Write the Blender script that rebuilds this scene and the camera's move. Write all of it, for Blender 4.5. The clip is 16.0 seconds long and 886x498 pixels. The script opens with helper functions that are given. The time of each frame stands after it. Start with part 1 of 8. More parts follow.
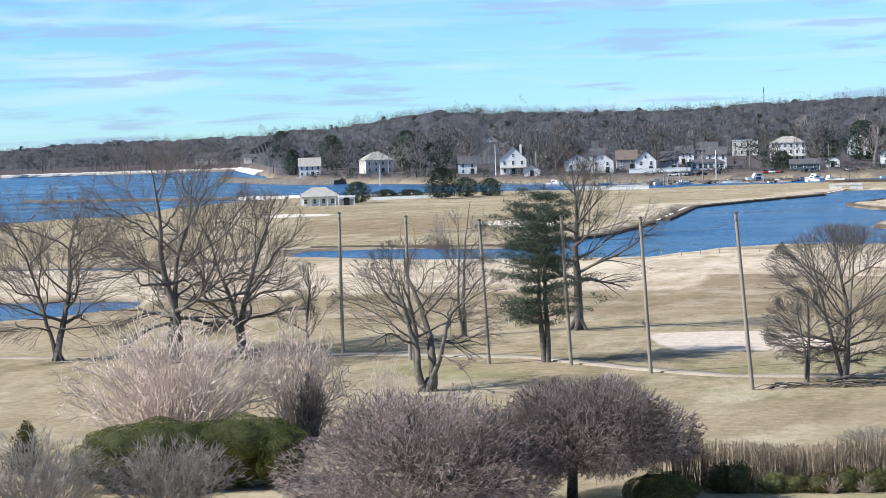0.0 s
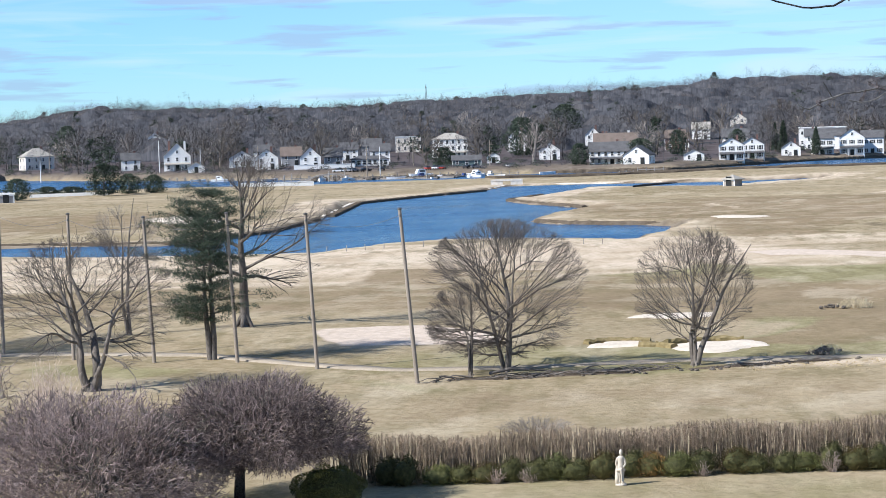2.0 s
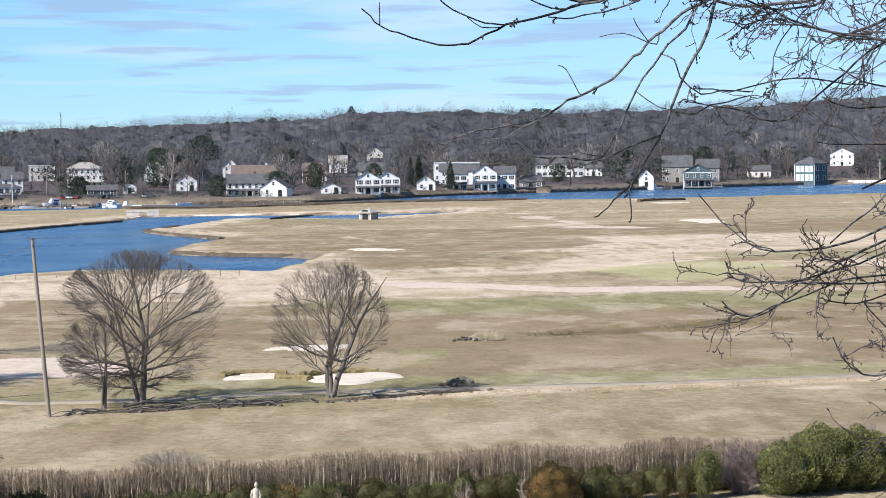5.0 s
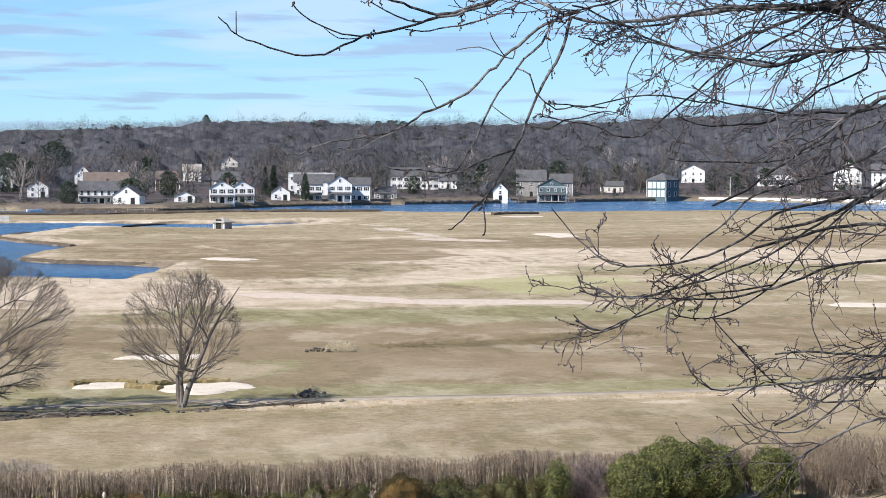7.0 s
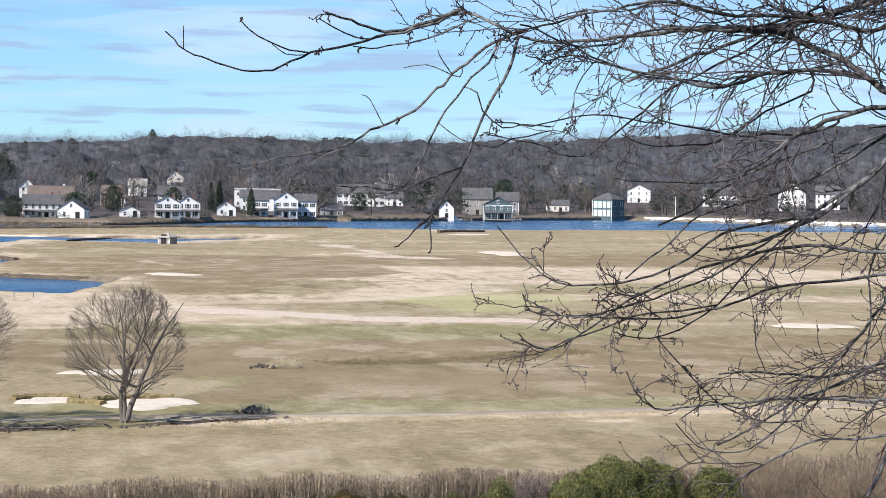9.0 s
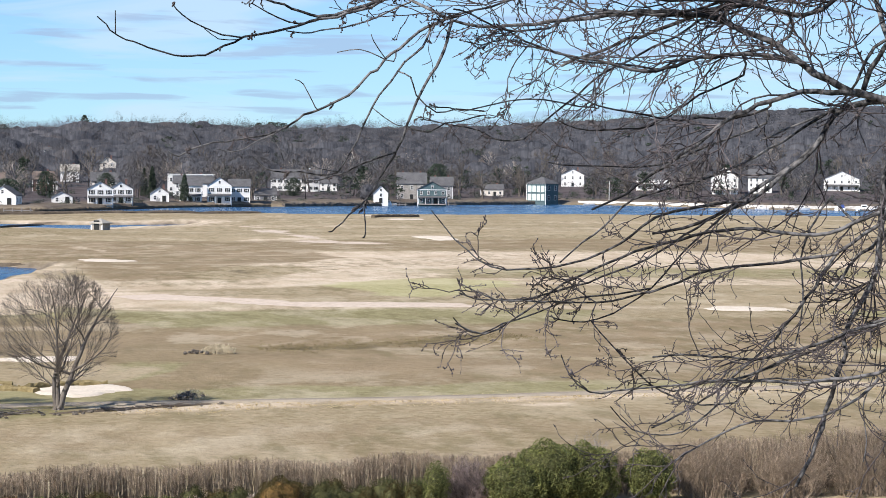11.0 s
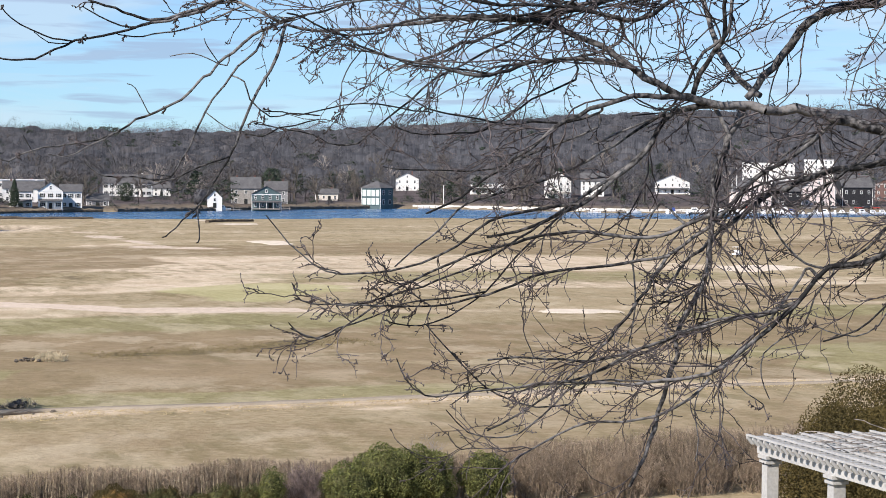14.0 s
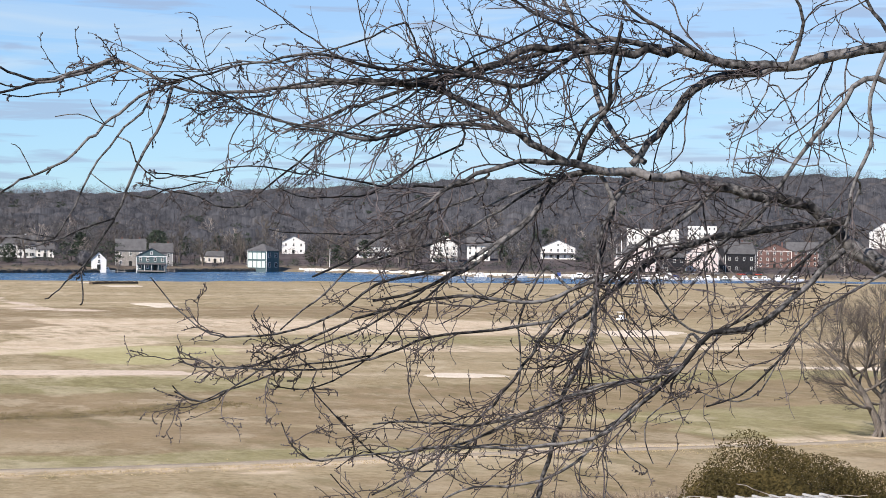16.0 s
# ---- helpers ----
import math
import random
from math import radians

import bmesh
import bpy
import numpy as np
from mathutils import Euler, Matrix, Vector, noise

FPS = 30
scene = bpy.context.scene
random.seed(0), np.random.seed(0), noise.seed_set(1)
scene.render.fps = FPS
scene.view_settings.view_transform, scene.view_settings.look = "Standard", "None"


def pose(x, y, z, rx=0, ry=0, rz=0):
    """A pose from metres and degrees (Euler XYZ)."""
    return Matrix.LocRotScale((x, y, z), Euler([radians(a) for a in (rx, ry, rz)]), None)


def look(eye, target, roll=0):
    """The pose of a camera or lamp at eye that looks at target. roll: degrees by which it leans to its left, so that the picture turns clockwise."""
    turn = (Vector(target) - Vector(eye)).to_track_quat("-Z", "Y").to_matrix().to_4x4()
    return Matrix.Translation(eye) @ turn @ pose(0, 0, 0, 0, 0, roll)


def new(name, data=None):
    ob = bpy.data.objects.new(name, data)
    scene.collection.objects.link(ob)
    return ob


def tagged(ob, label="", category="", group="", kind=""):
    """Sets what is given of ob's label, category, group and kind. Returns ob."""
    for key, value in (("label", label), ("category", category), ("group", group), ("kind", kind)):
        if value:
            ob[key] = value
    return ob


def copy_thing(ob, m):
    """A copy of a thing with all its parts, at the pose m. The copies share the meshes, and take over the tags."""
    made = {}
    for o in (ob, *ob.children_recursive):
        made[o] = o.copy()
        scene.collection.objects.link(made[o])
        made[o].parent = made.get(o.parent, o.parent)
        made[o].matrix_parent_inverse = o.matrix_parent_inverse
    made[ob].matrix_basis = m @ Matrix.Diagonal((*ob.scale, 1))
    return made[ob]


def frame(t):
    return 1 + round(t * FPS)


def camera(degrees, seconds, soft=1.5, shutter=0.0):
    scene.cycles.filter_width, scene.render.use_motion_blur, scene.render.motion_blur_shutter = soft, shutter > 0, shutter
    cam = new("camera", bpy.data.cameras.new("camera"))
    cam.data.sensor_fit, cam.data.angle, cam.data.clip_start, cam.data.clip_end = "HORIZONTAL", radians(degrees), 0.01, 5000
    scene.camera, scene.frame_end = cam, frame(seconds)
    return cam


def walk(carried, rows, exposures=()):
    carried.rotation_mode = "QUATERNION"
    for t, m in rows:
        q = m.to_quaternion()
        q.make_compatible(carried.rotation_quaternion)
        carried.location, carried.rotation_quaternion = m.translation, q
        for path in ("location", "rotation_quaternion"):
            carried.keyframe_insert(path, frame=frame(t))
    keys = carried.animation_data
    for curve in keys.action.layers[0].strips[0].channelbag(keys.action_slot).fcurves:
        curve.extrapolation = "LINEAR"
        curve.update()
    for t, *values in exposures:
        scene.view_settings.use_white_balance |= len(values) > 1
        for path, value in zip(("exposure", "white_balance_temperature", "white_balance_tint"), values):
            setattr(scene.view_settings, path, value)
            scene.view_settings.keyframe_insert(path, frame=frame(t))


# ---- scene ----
cam = camera(24.55, 16.0, soft=0.5)
EYE = 14.0
# seconds, yaw, pitch, lean: the camera turns where it stands
ROWS = [
    (0.0, -0.000, -2.816, -1.701),
    (0.5, -2.771, -3.052, -1.683),
    (1.0, -5.175, -3.225, -1.683),
    (1.5, -7.352, -3.278, -1.711),
    (2.0, -9.398, -3.193, -1.674),
    (2.5, -11.332, -2.996, -1.511),
    (3.0, -13.192, -2.720, -1.337),
    (3.5, -14.961, -2.489, -1.178),
    (4.0, -16.602, -2.370, -1.054),
    (4.5, -18.140, -2.390, -0.940),
    (5.0, -19.617, -2.501, -0.731),
    (5.2, -20.194, -2.544, -0.635),
    (7.3, -24.024, -2.089, 0.364),
    (7.5, -24.171, -2.002, 0.443),
    (8.0, -24.470, -1.811, 0.627),
    (10.5, -26.671, -1.932, 0.742),
    (11.0, -27.103, -2.097, 0.634),
    (11.5, -27.521, -2.181, 0.525),
    (12.0, -28.018, -2.197, 0.442),
    (12.5, -28.692, -2.185, 0.562),
    (13.0, -29.582, -2.142, 0.605),
    (13.5, -30.647, -2.080, 0.519),
    (14.0, -31.744, -1.933, 0.458),
    (14.5, -32.757, -1.635, 0.455),
    (15.0, -33.642, -1.180, 0.550),
    (15.5, -34.387, -0.631, 0.708),
    (16.0, -34.924, -0.100, 0.915),
]
walk(cam, [(t, pose(0, 0, EYE, 0, 0, yaw) @ pose(0, 0, 0, 90 + pitch) @ pose(0, 0, 0, 0, 0, lean)) for t, yaw, pitch, lean in ROWS],
     exposures=[(0.0, 0.63, 6080, 9), (5.0, 0.54, 6290, 12), (11.0, 0.5, 6490, 12), (16.0, 0.42, 6760, 14)])
# ---- sky, sun ----
SUN_AZ, SUN_EL = -105.0, 39.0  # degrees: to the left of the first view, above the horizon
world = bpy.data.worlds.new("sky")
scene.world = world
world.use_nodes = True
wn, wl = world.node_tree.nodes, world.node_tree.links
wn.clear()
w_out, w_bg, w_sky = wn.new("ShaderNodeOutputWorld"), wn.new("ShaderNodeBackground"), wn.new("ShaderNodeTexSky")
w_sky.sky_type, w_sky.sun_disc = "NISHITA", False
w_sky.sun_elevation, w_sky.sun_rotation = radians(SUN_EL), radians(SUN_AZ)
w_sky.air_density, w_sky.dust_density, w_sky.ozone_density, w_sky.altitude = 1.0, 0.0, 4.0, 600
w_bg.inputs["Strength"].default_value = 0.098
w_co, w_map = wn.new("ShaderNodeTexCoord"), wn.new("ShaderNodeMapping")
w_map.inputs["Scale"].default_value = (2.4, 2.4, 27.0)
wl.new(w_co.outputs["Generated"], w_map.inputs["Vector"])


w_sep, w_low = wn.new("ShaderNodeSeparateXYZ"), wn.new("ShaderNodeMapRange")
wl.new(w_co.outputs["Generated"], w_sep.inputs[0])
wl.new(w_sep.outputs["Z"], w_low.inputs["Value"])
# cloud and haze lie low, the sky overhead is clear
w_low.inputs["From Min"].default_value, w_low.inputs["From Max"].default_value = 0.2, 0.5
w_low.inputs["To Min"].default_value, w_low.inputs["To Max"].default_value = 1.0, 0.0


def cloud_noise(scale, detail, lo, hi, distortion=0.6):
    n, ramp = wn.new("ShaderNodeTexNoise"), wn.new("ShaderNodeMapRange")
    n.inputs["Scale"].default_value, n.inputs["Detail"].default_value, n.inputs["Distortion"].default_value = scale, detail, distortion
    ramp.inputs["From Min"].default_value, ramp.inputs["From Max"].default_value = lo, hi
    wl.new(w_map.outputs["Vector"], n.inputs["Vector"])
    wl.new(n.outputs["Fac"], ramp.inputs["Value"])
    return ramp.outputs["Result"]


def sky_mix(colour, fac, under, amount):
    m, k, low = wn.new("ShaderNodeMix"), wn.new("ShaderNodeMath"), wn.new("ShaderNodeMath")
    m.data_type, k.operation, low.operation = "RGBA", "MULTIPLY", "MULTIPLY"
    k.inputs[1].default_value = amount
    wl.new(fac, k.inputs[0])
    wl.new(k.outputs[0], low.inputs[0])
    wl.new(w_low.outputs["Result"], low.inputs[1])
    wl.new(low.outputs[0], m.inputs["Factor"])
    wl.new(under, m.inputs["A"])
    m.inputs["B"].default_value = (*colour, 1)
    return m.outputs["Result"]


w_tint = wn.new("ShaderNodeMix")
w_tint.data_type, w_tint.blend_type = "RGBA", "MULTIPLY"
w_tint.inputs["B"].default_value = (0.55, 0.84, 1.1, 1)
wl.new(w_low.outputs["Result"], w_tint.inputs["Factor"])
wl.new(w_sky.outputs["Color"], w_tint.inputs["A"])
# the high haze thickens towards the north-east
w_east = wn.new("ShaderNodeMapRange")
wl.new(w_sep.outputs["X"], w_east.inputs["Value"])
w_east.inputs["From Min"].default_value, w_east.inputs["From Max"].default_value = -0.1, 0.65
sky_colour = sky_mix((4.1, 5.4, 6.9), w_east.outputs["Result"], w_tint.outputs["Result"], 0.5)
sky_colour = sky_mix((4.7, 6.0, 7.1), cloud_noise(2.4, 7, 0.48, 0.66, 0.9), sky_colour, 0.6)
sky_colour = sky_mix((2.8, 3.7, 5.3), cloud_noise(6.2, 7, 0.53, 0.63, 0.35), sky_colour, 0.6)
wl.new(sky_colour, w_bg.inputs["Color"])
wl.new(w_bg.outputs[0], w_out.inputs["Surface"])

sun_data = bpy.data.lights.new("sun", "SUN")
sun_data.energy, sun_data.angle, sun_data.color = 5.0, radians(0.53), (1.0, 0.94, 0.85)
sun = new("sun", sun_data)
sa, se = radians(SUN_AZ), radians(SUN_EL)
sun.matrix_world = look((500 * math.sin(sa) * math.cos(se), 500 * math.cos(sa) * math.cos(se), 500 * math.sin(se)), (0, 0, 0))

# ---- the lie of the land ----
def curve(pairs):
    xs, ys = zip(*pairs)
    return lambda a: np.interp(a, xs, ys)


FAR_SHORE = curve([(-14, 1850), (-5.5, 1900), (-4.6, 1080), (-3, 950), (0, 850), (4, 760), (11, 735), (16, 728), (18, 790), (20, 850), (25, 930), (30, 1050),
                   (32.5, 1035), (36.7, 965), (41.5, 990), (44, 1020), (60, 1100)])
NEAR_SHORE = curve([(-14, 457), (-9.2, 492), (-6, 620), (-4, 665), (0, 640), (5, 640), (11, 652), (15, 683), (18.4, 702), (22, 735), (25, 722), (28, 730),
                    (32, 765), (36, 780), (40, 805), (44.5, 920), (60, 950)])
SKYLINE = curve([(-14, 0.36), (-12, 0.39), (-9, 0.56), (-6, 0.55), (-3.4, 0.72), (-0.3, 1.1), (3, 1.0), (6, 0.98), (9, 1.05), (11.3, 1.09), (18.5, 1.42),
                 (22.4, 1.41), (26.5, 1.4), (30.6, 1.62), (34, 1.85), (39, 2.07), (44, 2.16), (60, 2.1)])
CREST = curve([(-14, 2600), (-6, 2500), (-3, 2100), (5, 2000), (20, 1900), (35, 2000), (60, 2100)])
POND = [(25, 250), (36, 271), (46, 272), (57, 261), (66, 255), (70, 261), (76, 273), (83, 290), (86, 299), (80, 307), (75, 313), (71, 318), (69, 328), (72, 338), (78, 352),
        (84, 365), (91, 379), (90, 392), (87, 409), (86, 433), (120, 499), (149, 484), (190, 522), (198, 540), (166, 533), (134, 552), (111, 559), (95, 514), (73, 481),
        (54, 448), (40, 378), (25, 323), (8, 295), (-7, 304), (-22, 306), (-21, 287), (-6, 267), (8, 259)]
CREEK = [(-23, 277), (-41, 273), (-60, 276), (-90, 282), (-90, 264), (-58, 264), (-39, 259), (-24, 270)]
POOL = [(-70, 216), (-46, 212), (-32, 208), (-29, 190), (-35, 183), (-45, 178), (-70, 180)]
WATER_Z = -0.75


def smooth(a, b, v):
    u = np.clip((v - a) / (b - a), 0, 1)
    return u * u * (3 - 2 * u)


def signed(poly, x, y):
    """Metres to the outline of poly, negative inside."""
    best, inside = np.full(np.shape(x), 1e9), np.zeros(np.shape(x), bool)
    for (ax, ay), (bx, by) in zip(poly, poly[1:] + poly[:1]):
        ex, ey = bx - ax, by - ay
        u = np.clip(((x - ax) * ex + (y - ay) * ey) / (ex * ex + ey * ey), 0, 1)
        best = np.minimum(best, np.hypot(x - ax - u * ex, y - ay - u * ey))
        with np.errstate(divide="ignore", invalid="ignore"):
            inside ^= ((ay > y) != (by > y)) & (x < ex * (y - ay) / (ey if ey else 1e-9) + ax)
    return np.where(inside, -best, best)


def ripple(x, y, s):
    return (np.sin(x / s + 1.7 * np.sin(y / s * 0.7)) + np.sin(y / s * 1.3 + 2.1 * np.sin(x / s * 0.6 + 1)) + 0.6 * np.sin((x + y) / s * 2.3)) / 2.6


def land(x, y):
    """The height of the ground at (x, y), for arrays."""
    x, y = np.asarray(x, float), np.asarray(y, float)
    r, a = np.hypot(x, y), np.degrees(np.arctan2(x, y))
    side = np.where(np.abs(a) > 90, 0, a)
    p = 2 - 0.9 * smooth(15, 36, side)
    z = 12.3 * np.clip(1 - r / (70 + 12 * smooth(15, 36, side)), 0, 1) ** p
    z = z + 0.28 * ripple(x, y, 17) * smooth(95, 160, r) + 0.5 * ripple(x + 40, y, 46) * smooth(170, 300, r)
    z = np.where(r > 90, np.maximum(z, -0.35), z)
    wob = 1.4 * ripple(x, y, 6) + 0.7 * ripple(y, x, 2.3)
    for poly in (POND, CREEK, POOL):
        s = signed(poly, x, y) + wob
        z = np.where(s < 2.2, z * smooth(0, 2.2, s) + (-0.55 - 0.95 * smooth(0.6, -2.0, s)) * (1 - smooth(0, 2.2, s)), z)
    ns, fs, rc = NEAR_SHORE(a) + wob * 2, FAR_SHORE(a), CREST(a)
    z = np.where(r > ns - 10, z + (-1.7 - z) * smooth(ns - 10, ns + 6, r), z)
    u = (r - fs) / (rc - fs)
    top = EYE + rc * np.tan(np.radians(SKYLINE(a))) - 14.3
    town = 1.3 + 0.018 * np.clip(r - fs, 0, 260) + (top - 6) * smooth(0.12, 1, u)
    return np.where(r > fs - 4, -1.7 + (town + 1.7) * smooth(fs - 4, fs + 4, r), z)


def height(x, y):
    return float(land(x, y))

# ---- materials ----
def material(name, colours, scale=1.0, rough=0.85, metal=0.0, bump=0.0, fine=None, island=0.0, spread=(0.35, 0.65), stretch=(1, 1, 1), spec=0.15):
    """Two colours mixed by noise at two sizes; island: how far each loose piece differs in brightness."""
    m = bpy.data.materials.new(name)
    m.use_nodes = True
    n, l = m.node_tree.nodes, m.node_tree.links
    b = n["Principled BSDF"]
    b.inputs["Roughness"].default_value, b.inputs["Metallic"].default_value, b.inputs["Specular IOR Level"].default_value = rough, metal, spec
    co, mp = n.new("ShaderNodeTexCoord"), n.new("ShaderNodeMapping")
    mp.inputs["Scale"].default_value = stretch
    l.new(co.outputs["Object"], mp.inputs["Vector"])
    big, small, ramp, mix = n.new("ShaderNodeTexNoise"), n.new("ShaderNodeTexNoise"), n.new("ShaderNodeMapRange"), n.new("ShaderNodeMix")
    big.inputs["Scale"].default_value, big.inputs["Detail"].default_value = scale, 4
    small.inputs["Scale"].default_value, small.inputs["Detail"].default_value = fine or scale * 9, 5
    mix.data_type = "RGBA"
    add = n.new("ShaderNodeMath")
    add.operation = "MULTIPLY_ADD"
    add.inputs[1].default_value = 0.5
    half = n.new("ShaderNodeMath")
    half.operation = "MULTIPLY"
    half.inputs[1].default_value = 0.5
    for t in (big, small):
        l.new(mp.outputs[0], t.inputs["Vector"])
    l.new(small.outputs["Fac"], half.inputs[0])
    l.new(big.outputs["Fac"], add.inputs[0])
    l.new(half.outputs[0], add.inputs[2])
    ramp.inputs["From Min"].default_value, ramp.inputs["From Max"].default_value = spread
    l.new(add.outputs[0], ramp.inputs["Value"])
    l.new(ramp.outputs["Result"], mix.inputs["Factor"])
    mix.inputs["A"].default_value, mix.inputs["B"].default_value = (*colours[0], 1), (*colours[1], 1)
    out = mix.outputs["Result"]
    if island:
        geo, info, rng, tone, both = n.new("ShaderNodeNewGeometry"), n.new("ShaderNodeObjectInfo"), n.new("ShaderNodeMapRange"), n.new("ShaderNodeMix"), n.new("ShaderNodeMath")
        both.operation = "ADD"
        l.new(geo.outputs["Random Per Island"], both.inputs[0])
        l.new(info.outputs["Random"], both.inputs[1])
        rng.inputs["From Max"].default_value = 2.0
        rng.inputs["To Min"].default_value, rng.inputs["To Max"].default_value = 1 - island, 1 + island
        l.new(both.outputs[0], rng.inputs["Value"])
        tone.data_type, tone.blend_type = "RGBA", "MULTIPLY"
        tone.inputs["Factor"].default_value = 1.0
        l.new(out, tone.inputs["A"])
        l.new(rng.outputs["Result"], tone.inputs["B"])
        out = tone.outputs["Result"]
    l.new(out, b.inputs["Base Color"])
    if bump:
        bp = n.new("ShaderNodeBump")
        bp.inputs["Strength"].default_value, bp.inputs["Distance"].default_value = 0.8, bump
        l.new(small.outputs["Fac"], bp.inputs["Height"])
        l.new(bp.outputs[0], b.inputs["Normal"])
    return m


M_BARK = material("bark", [(0.08, 0.068, 0.058), (0.21, 0.187, 0.165)], 1.5, 0.9, bump=0.02, stretch=(1, 1, 0.3), island=0.3)
M_TWIG = material("twigs", [(0.075, 0.065, 0.06), (0.19, 0.162, 0.15)], 0.5, 0.9, island=0.4)
# strong pale and dark mottling paints sunlit highlights into the bark
M_NEAR = material("near_bark", [(0.016, 0.016, 0.017), (0.185, 0.18, 0.181)], 1.3, 0.75, bump=0.008, fine=30, spread=(0.44, 0.6))
M_NEAR_TIP = material("near_twigs", [(0.016, 0.014, 0.015), (0.155, 0.135, 0.139)], 2.0, 0.7, island=0.3)
M_PALE = material("pale_twigs", [(0.36, 0.28, 0.24), (0.8, 0.67, 0.58)], 0.6, 0.85, island=0.6)
# wide tone range per twig imitates lit twigs over a shaded interior
M_PURPLE = material("purple_twigs", [(0.07, 0.053, 0.053), (0.45, 0.36, 0.34)], 0.5, 0.85, island=0.75)
M_GREYTWIG = material("grey_twigs", [(0.16, 0.142, 0.13), (0.46, 0.41, 0.37)], 0.6, 0.85, island=0.35)
M_HEDGE = material("hedge_twigs", [(0.13, 0.102, 0.076), (0.42, 0.33, 0.245)], 0.5, 0.9, island=0.4)
M_WOODS = material("woods_twigs", [(0.078, 0.08, 0.09), (0.184, 0.183, 0.194)], 0.05, 0.95, island=0.08, fine=0.7, stretch=(1, 1, 0.4))
M_WOODS_WARM = material("oak_twigs", [(0.1, 0.085, 0.08), (0.2, 0.168, 0.155)], 0.05, 0.95, island=0.08, fine=0.7, stretch=(1, 1, 0.4))
M_WOODS_DARK = material("dark_woods_twigs", [(0.05, 0.051, 0.059), (0.128, 0.127, 0.137)], 0.05, 0.95, island=0.08, fine=0.7, stretch=(1, 1, 0.4))
M_WOODS_PALE = material("pale_woods_twigs", [(0.26, 0.23, 0.21), (0.4, 0.36, 0.32)], 0.075, 0.95, island=0.1, fine=0.3)


def canopy_material():
    """Bare crowns in the mass: one tone for each crown, fine upright twig grain on it."""
    m = material("canopy_twigs", [(0.038, 0.041, 0.047), (0.102, 0.106, 0.116)], 0.3, 0.95, fine=1.1, bump=0.0, spread=(0.36, 0.64), spec=0.0)
    n, l = m.node_tree.nodes, m.node_tree.links
    b = n["Principled BSDF"]
    at, r, mx = n.new("ShaderNodeAttribute"), n.new("ShaderNodeValToRGB"), n.new("ShaderNodeMix")
    at.attribute_name = "tone"
    # the boughs stand in rows up the slope
    grain = n.new("ShaderNodeAttribute")
    grain.attribute_name = "grain"
    for t in [k for k in n if k.type == "TEX_NOISE"]:
        l.new(grain.outputs["Vector"], t.inputs["Vector"])
    r.color_ramp.elements[0].color, r.color_ramp.elements[1].color = (0.85, 0.85, 0.88, 1), (1.12, 1.1, 1.1, 1)
    e = r.color_ramp.elements.new(0.8)
    e.color = (1.02, 1.0, 1.02, 1)
    e = r.color_ramp.elements.new(0.9)
    e.color = (1.12, 1.02, 0.96, 1)
    l.new(at.outputs["Fac"], r.inputs[0])
    mx.data_type, mx.blend_type = "RGBA", "MULTIPLY"
    mx.inputs["Factor"].default_value = 1.0
    l.new(b.inputs["Base Color"].links[0].from_socket, mx.inputs["A"])
    l.new(r.outputs["Color"], mx.inputs["B"])
    l.new(mx.outputs["Result"], b.inputs["Base Color"])
    return m


M_CANOPY = canopy_material()
M_PINE = material("pine_needles", [(0.02, 0.03, 0.023), (0.07, 0.092, 0.062)], 0.8, 0.7, island=0.5)
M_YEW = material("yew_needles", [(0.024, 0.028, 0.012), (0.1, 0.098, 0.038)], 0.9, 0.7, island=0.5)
# sunlit yellow-green and shaded dark green in one colour, mixed by noise
M_YEW_MIX = material("yew_sprays", [(0.02, 0.03, 0.01), (0.17, 0.185, 0.045)], 0.45, 0.7, island=0.5)
M_RHODO = material("rhododendron_leaves", [(0.035, 0.047, 0.017), (0.17, 0.175, 0.058)], 1.4, 0.5, island=0.5)
M_CEDAR = material("cedar_sprays", [(0.036, 0.031, 0.012), (0.1, 0.076, 0.027)], 1.2, 0.8, island=0.3)
M_BRONZE = material("bronze_leaves", [(0.08, 0.05, 0.02), (0.24, 0.14, 0.045)], 1.2, 0.7, island=0.5)
M_POLE = material("weathered_pole", [(0.2, 0.17, 0.14), (0.36, 0.31, 0.26)], 1.0, 0.85, bump=0.01, stretch=(3, 3, 0.2))
M_WHITE = material("white_clapboard", [(0.72, 0.72, 0.7), (0.83, 0.82, 0.8)], 0.3, 0.6, fine=3)
M_CREAM = material("cream_clapboard", [(0.62, 0.57, 0.5), (0.74, 0.69, 0.62)], 0.3, 0.6, fine=3)
M_PINKISH = material("pale_pink_clapboard", [(0.72, 0.62, 0.6), (0.8, 0.71, 0.68)], 0.3, 0.6, fine=3)
M_GREY = material("grey_shingle", [(0.2, 0.2, 0.21), (0.32, 0.32, 0.33)], 0.4, 0.85, fine=4)
M_TEAL = material("grey_green_boards", [(0.06, 0.1, 0.11), (0.12, 0.17, 0.18)], 0.4, 0.8, fine=4)
M_PALETEAL = material("pale_green_boards", [(0.5, 0.6, 0.58), (0.62, 0.7, 0.68)], 0.4, 0.7, fine=4)
M_STONE = material("field_stone", [(0.2, 0.19, 0.18), (0.42, 0.4, 0.37)], 0.6, 0.9, fine=2.0, bump=0.1)
M_BRICK = material("red_brick", [(0.13, 0.078, 0.068), (0.2, 0.125, 0.112)], 0.4, 0.9, fine=5)
M_ROOF = material("slate_shingles", [(0.07, 0.07, 0.075), (0.14, 0.14, 0.145)], 0.5, 0.9, fine=4)
M_ROOF_WARM = material("brown_shingles", [(0.13, 0.105, 0.09), (0.2, 0.16, 0.14)], 0.5, 0.9, fine=4)
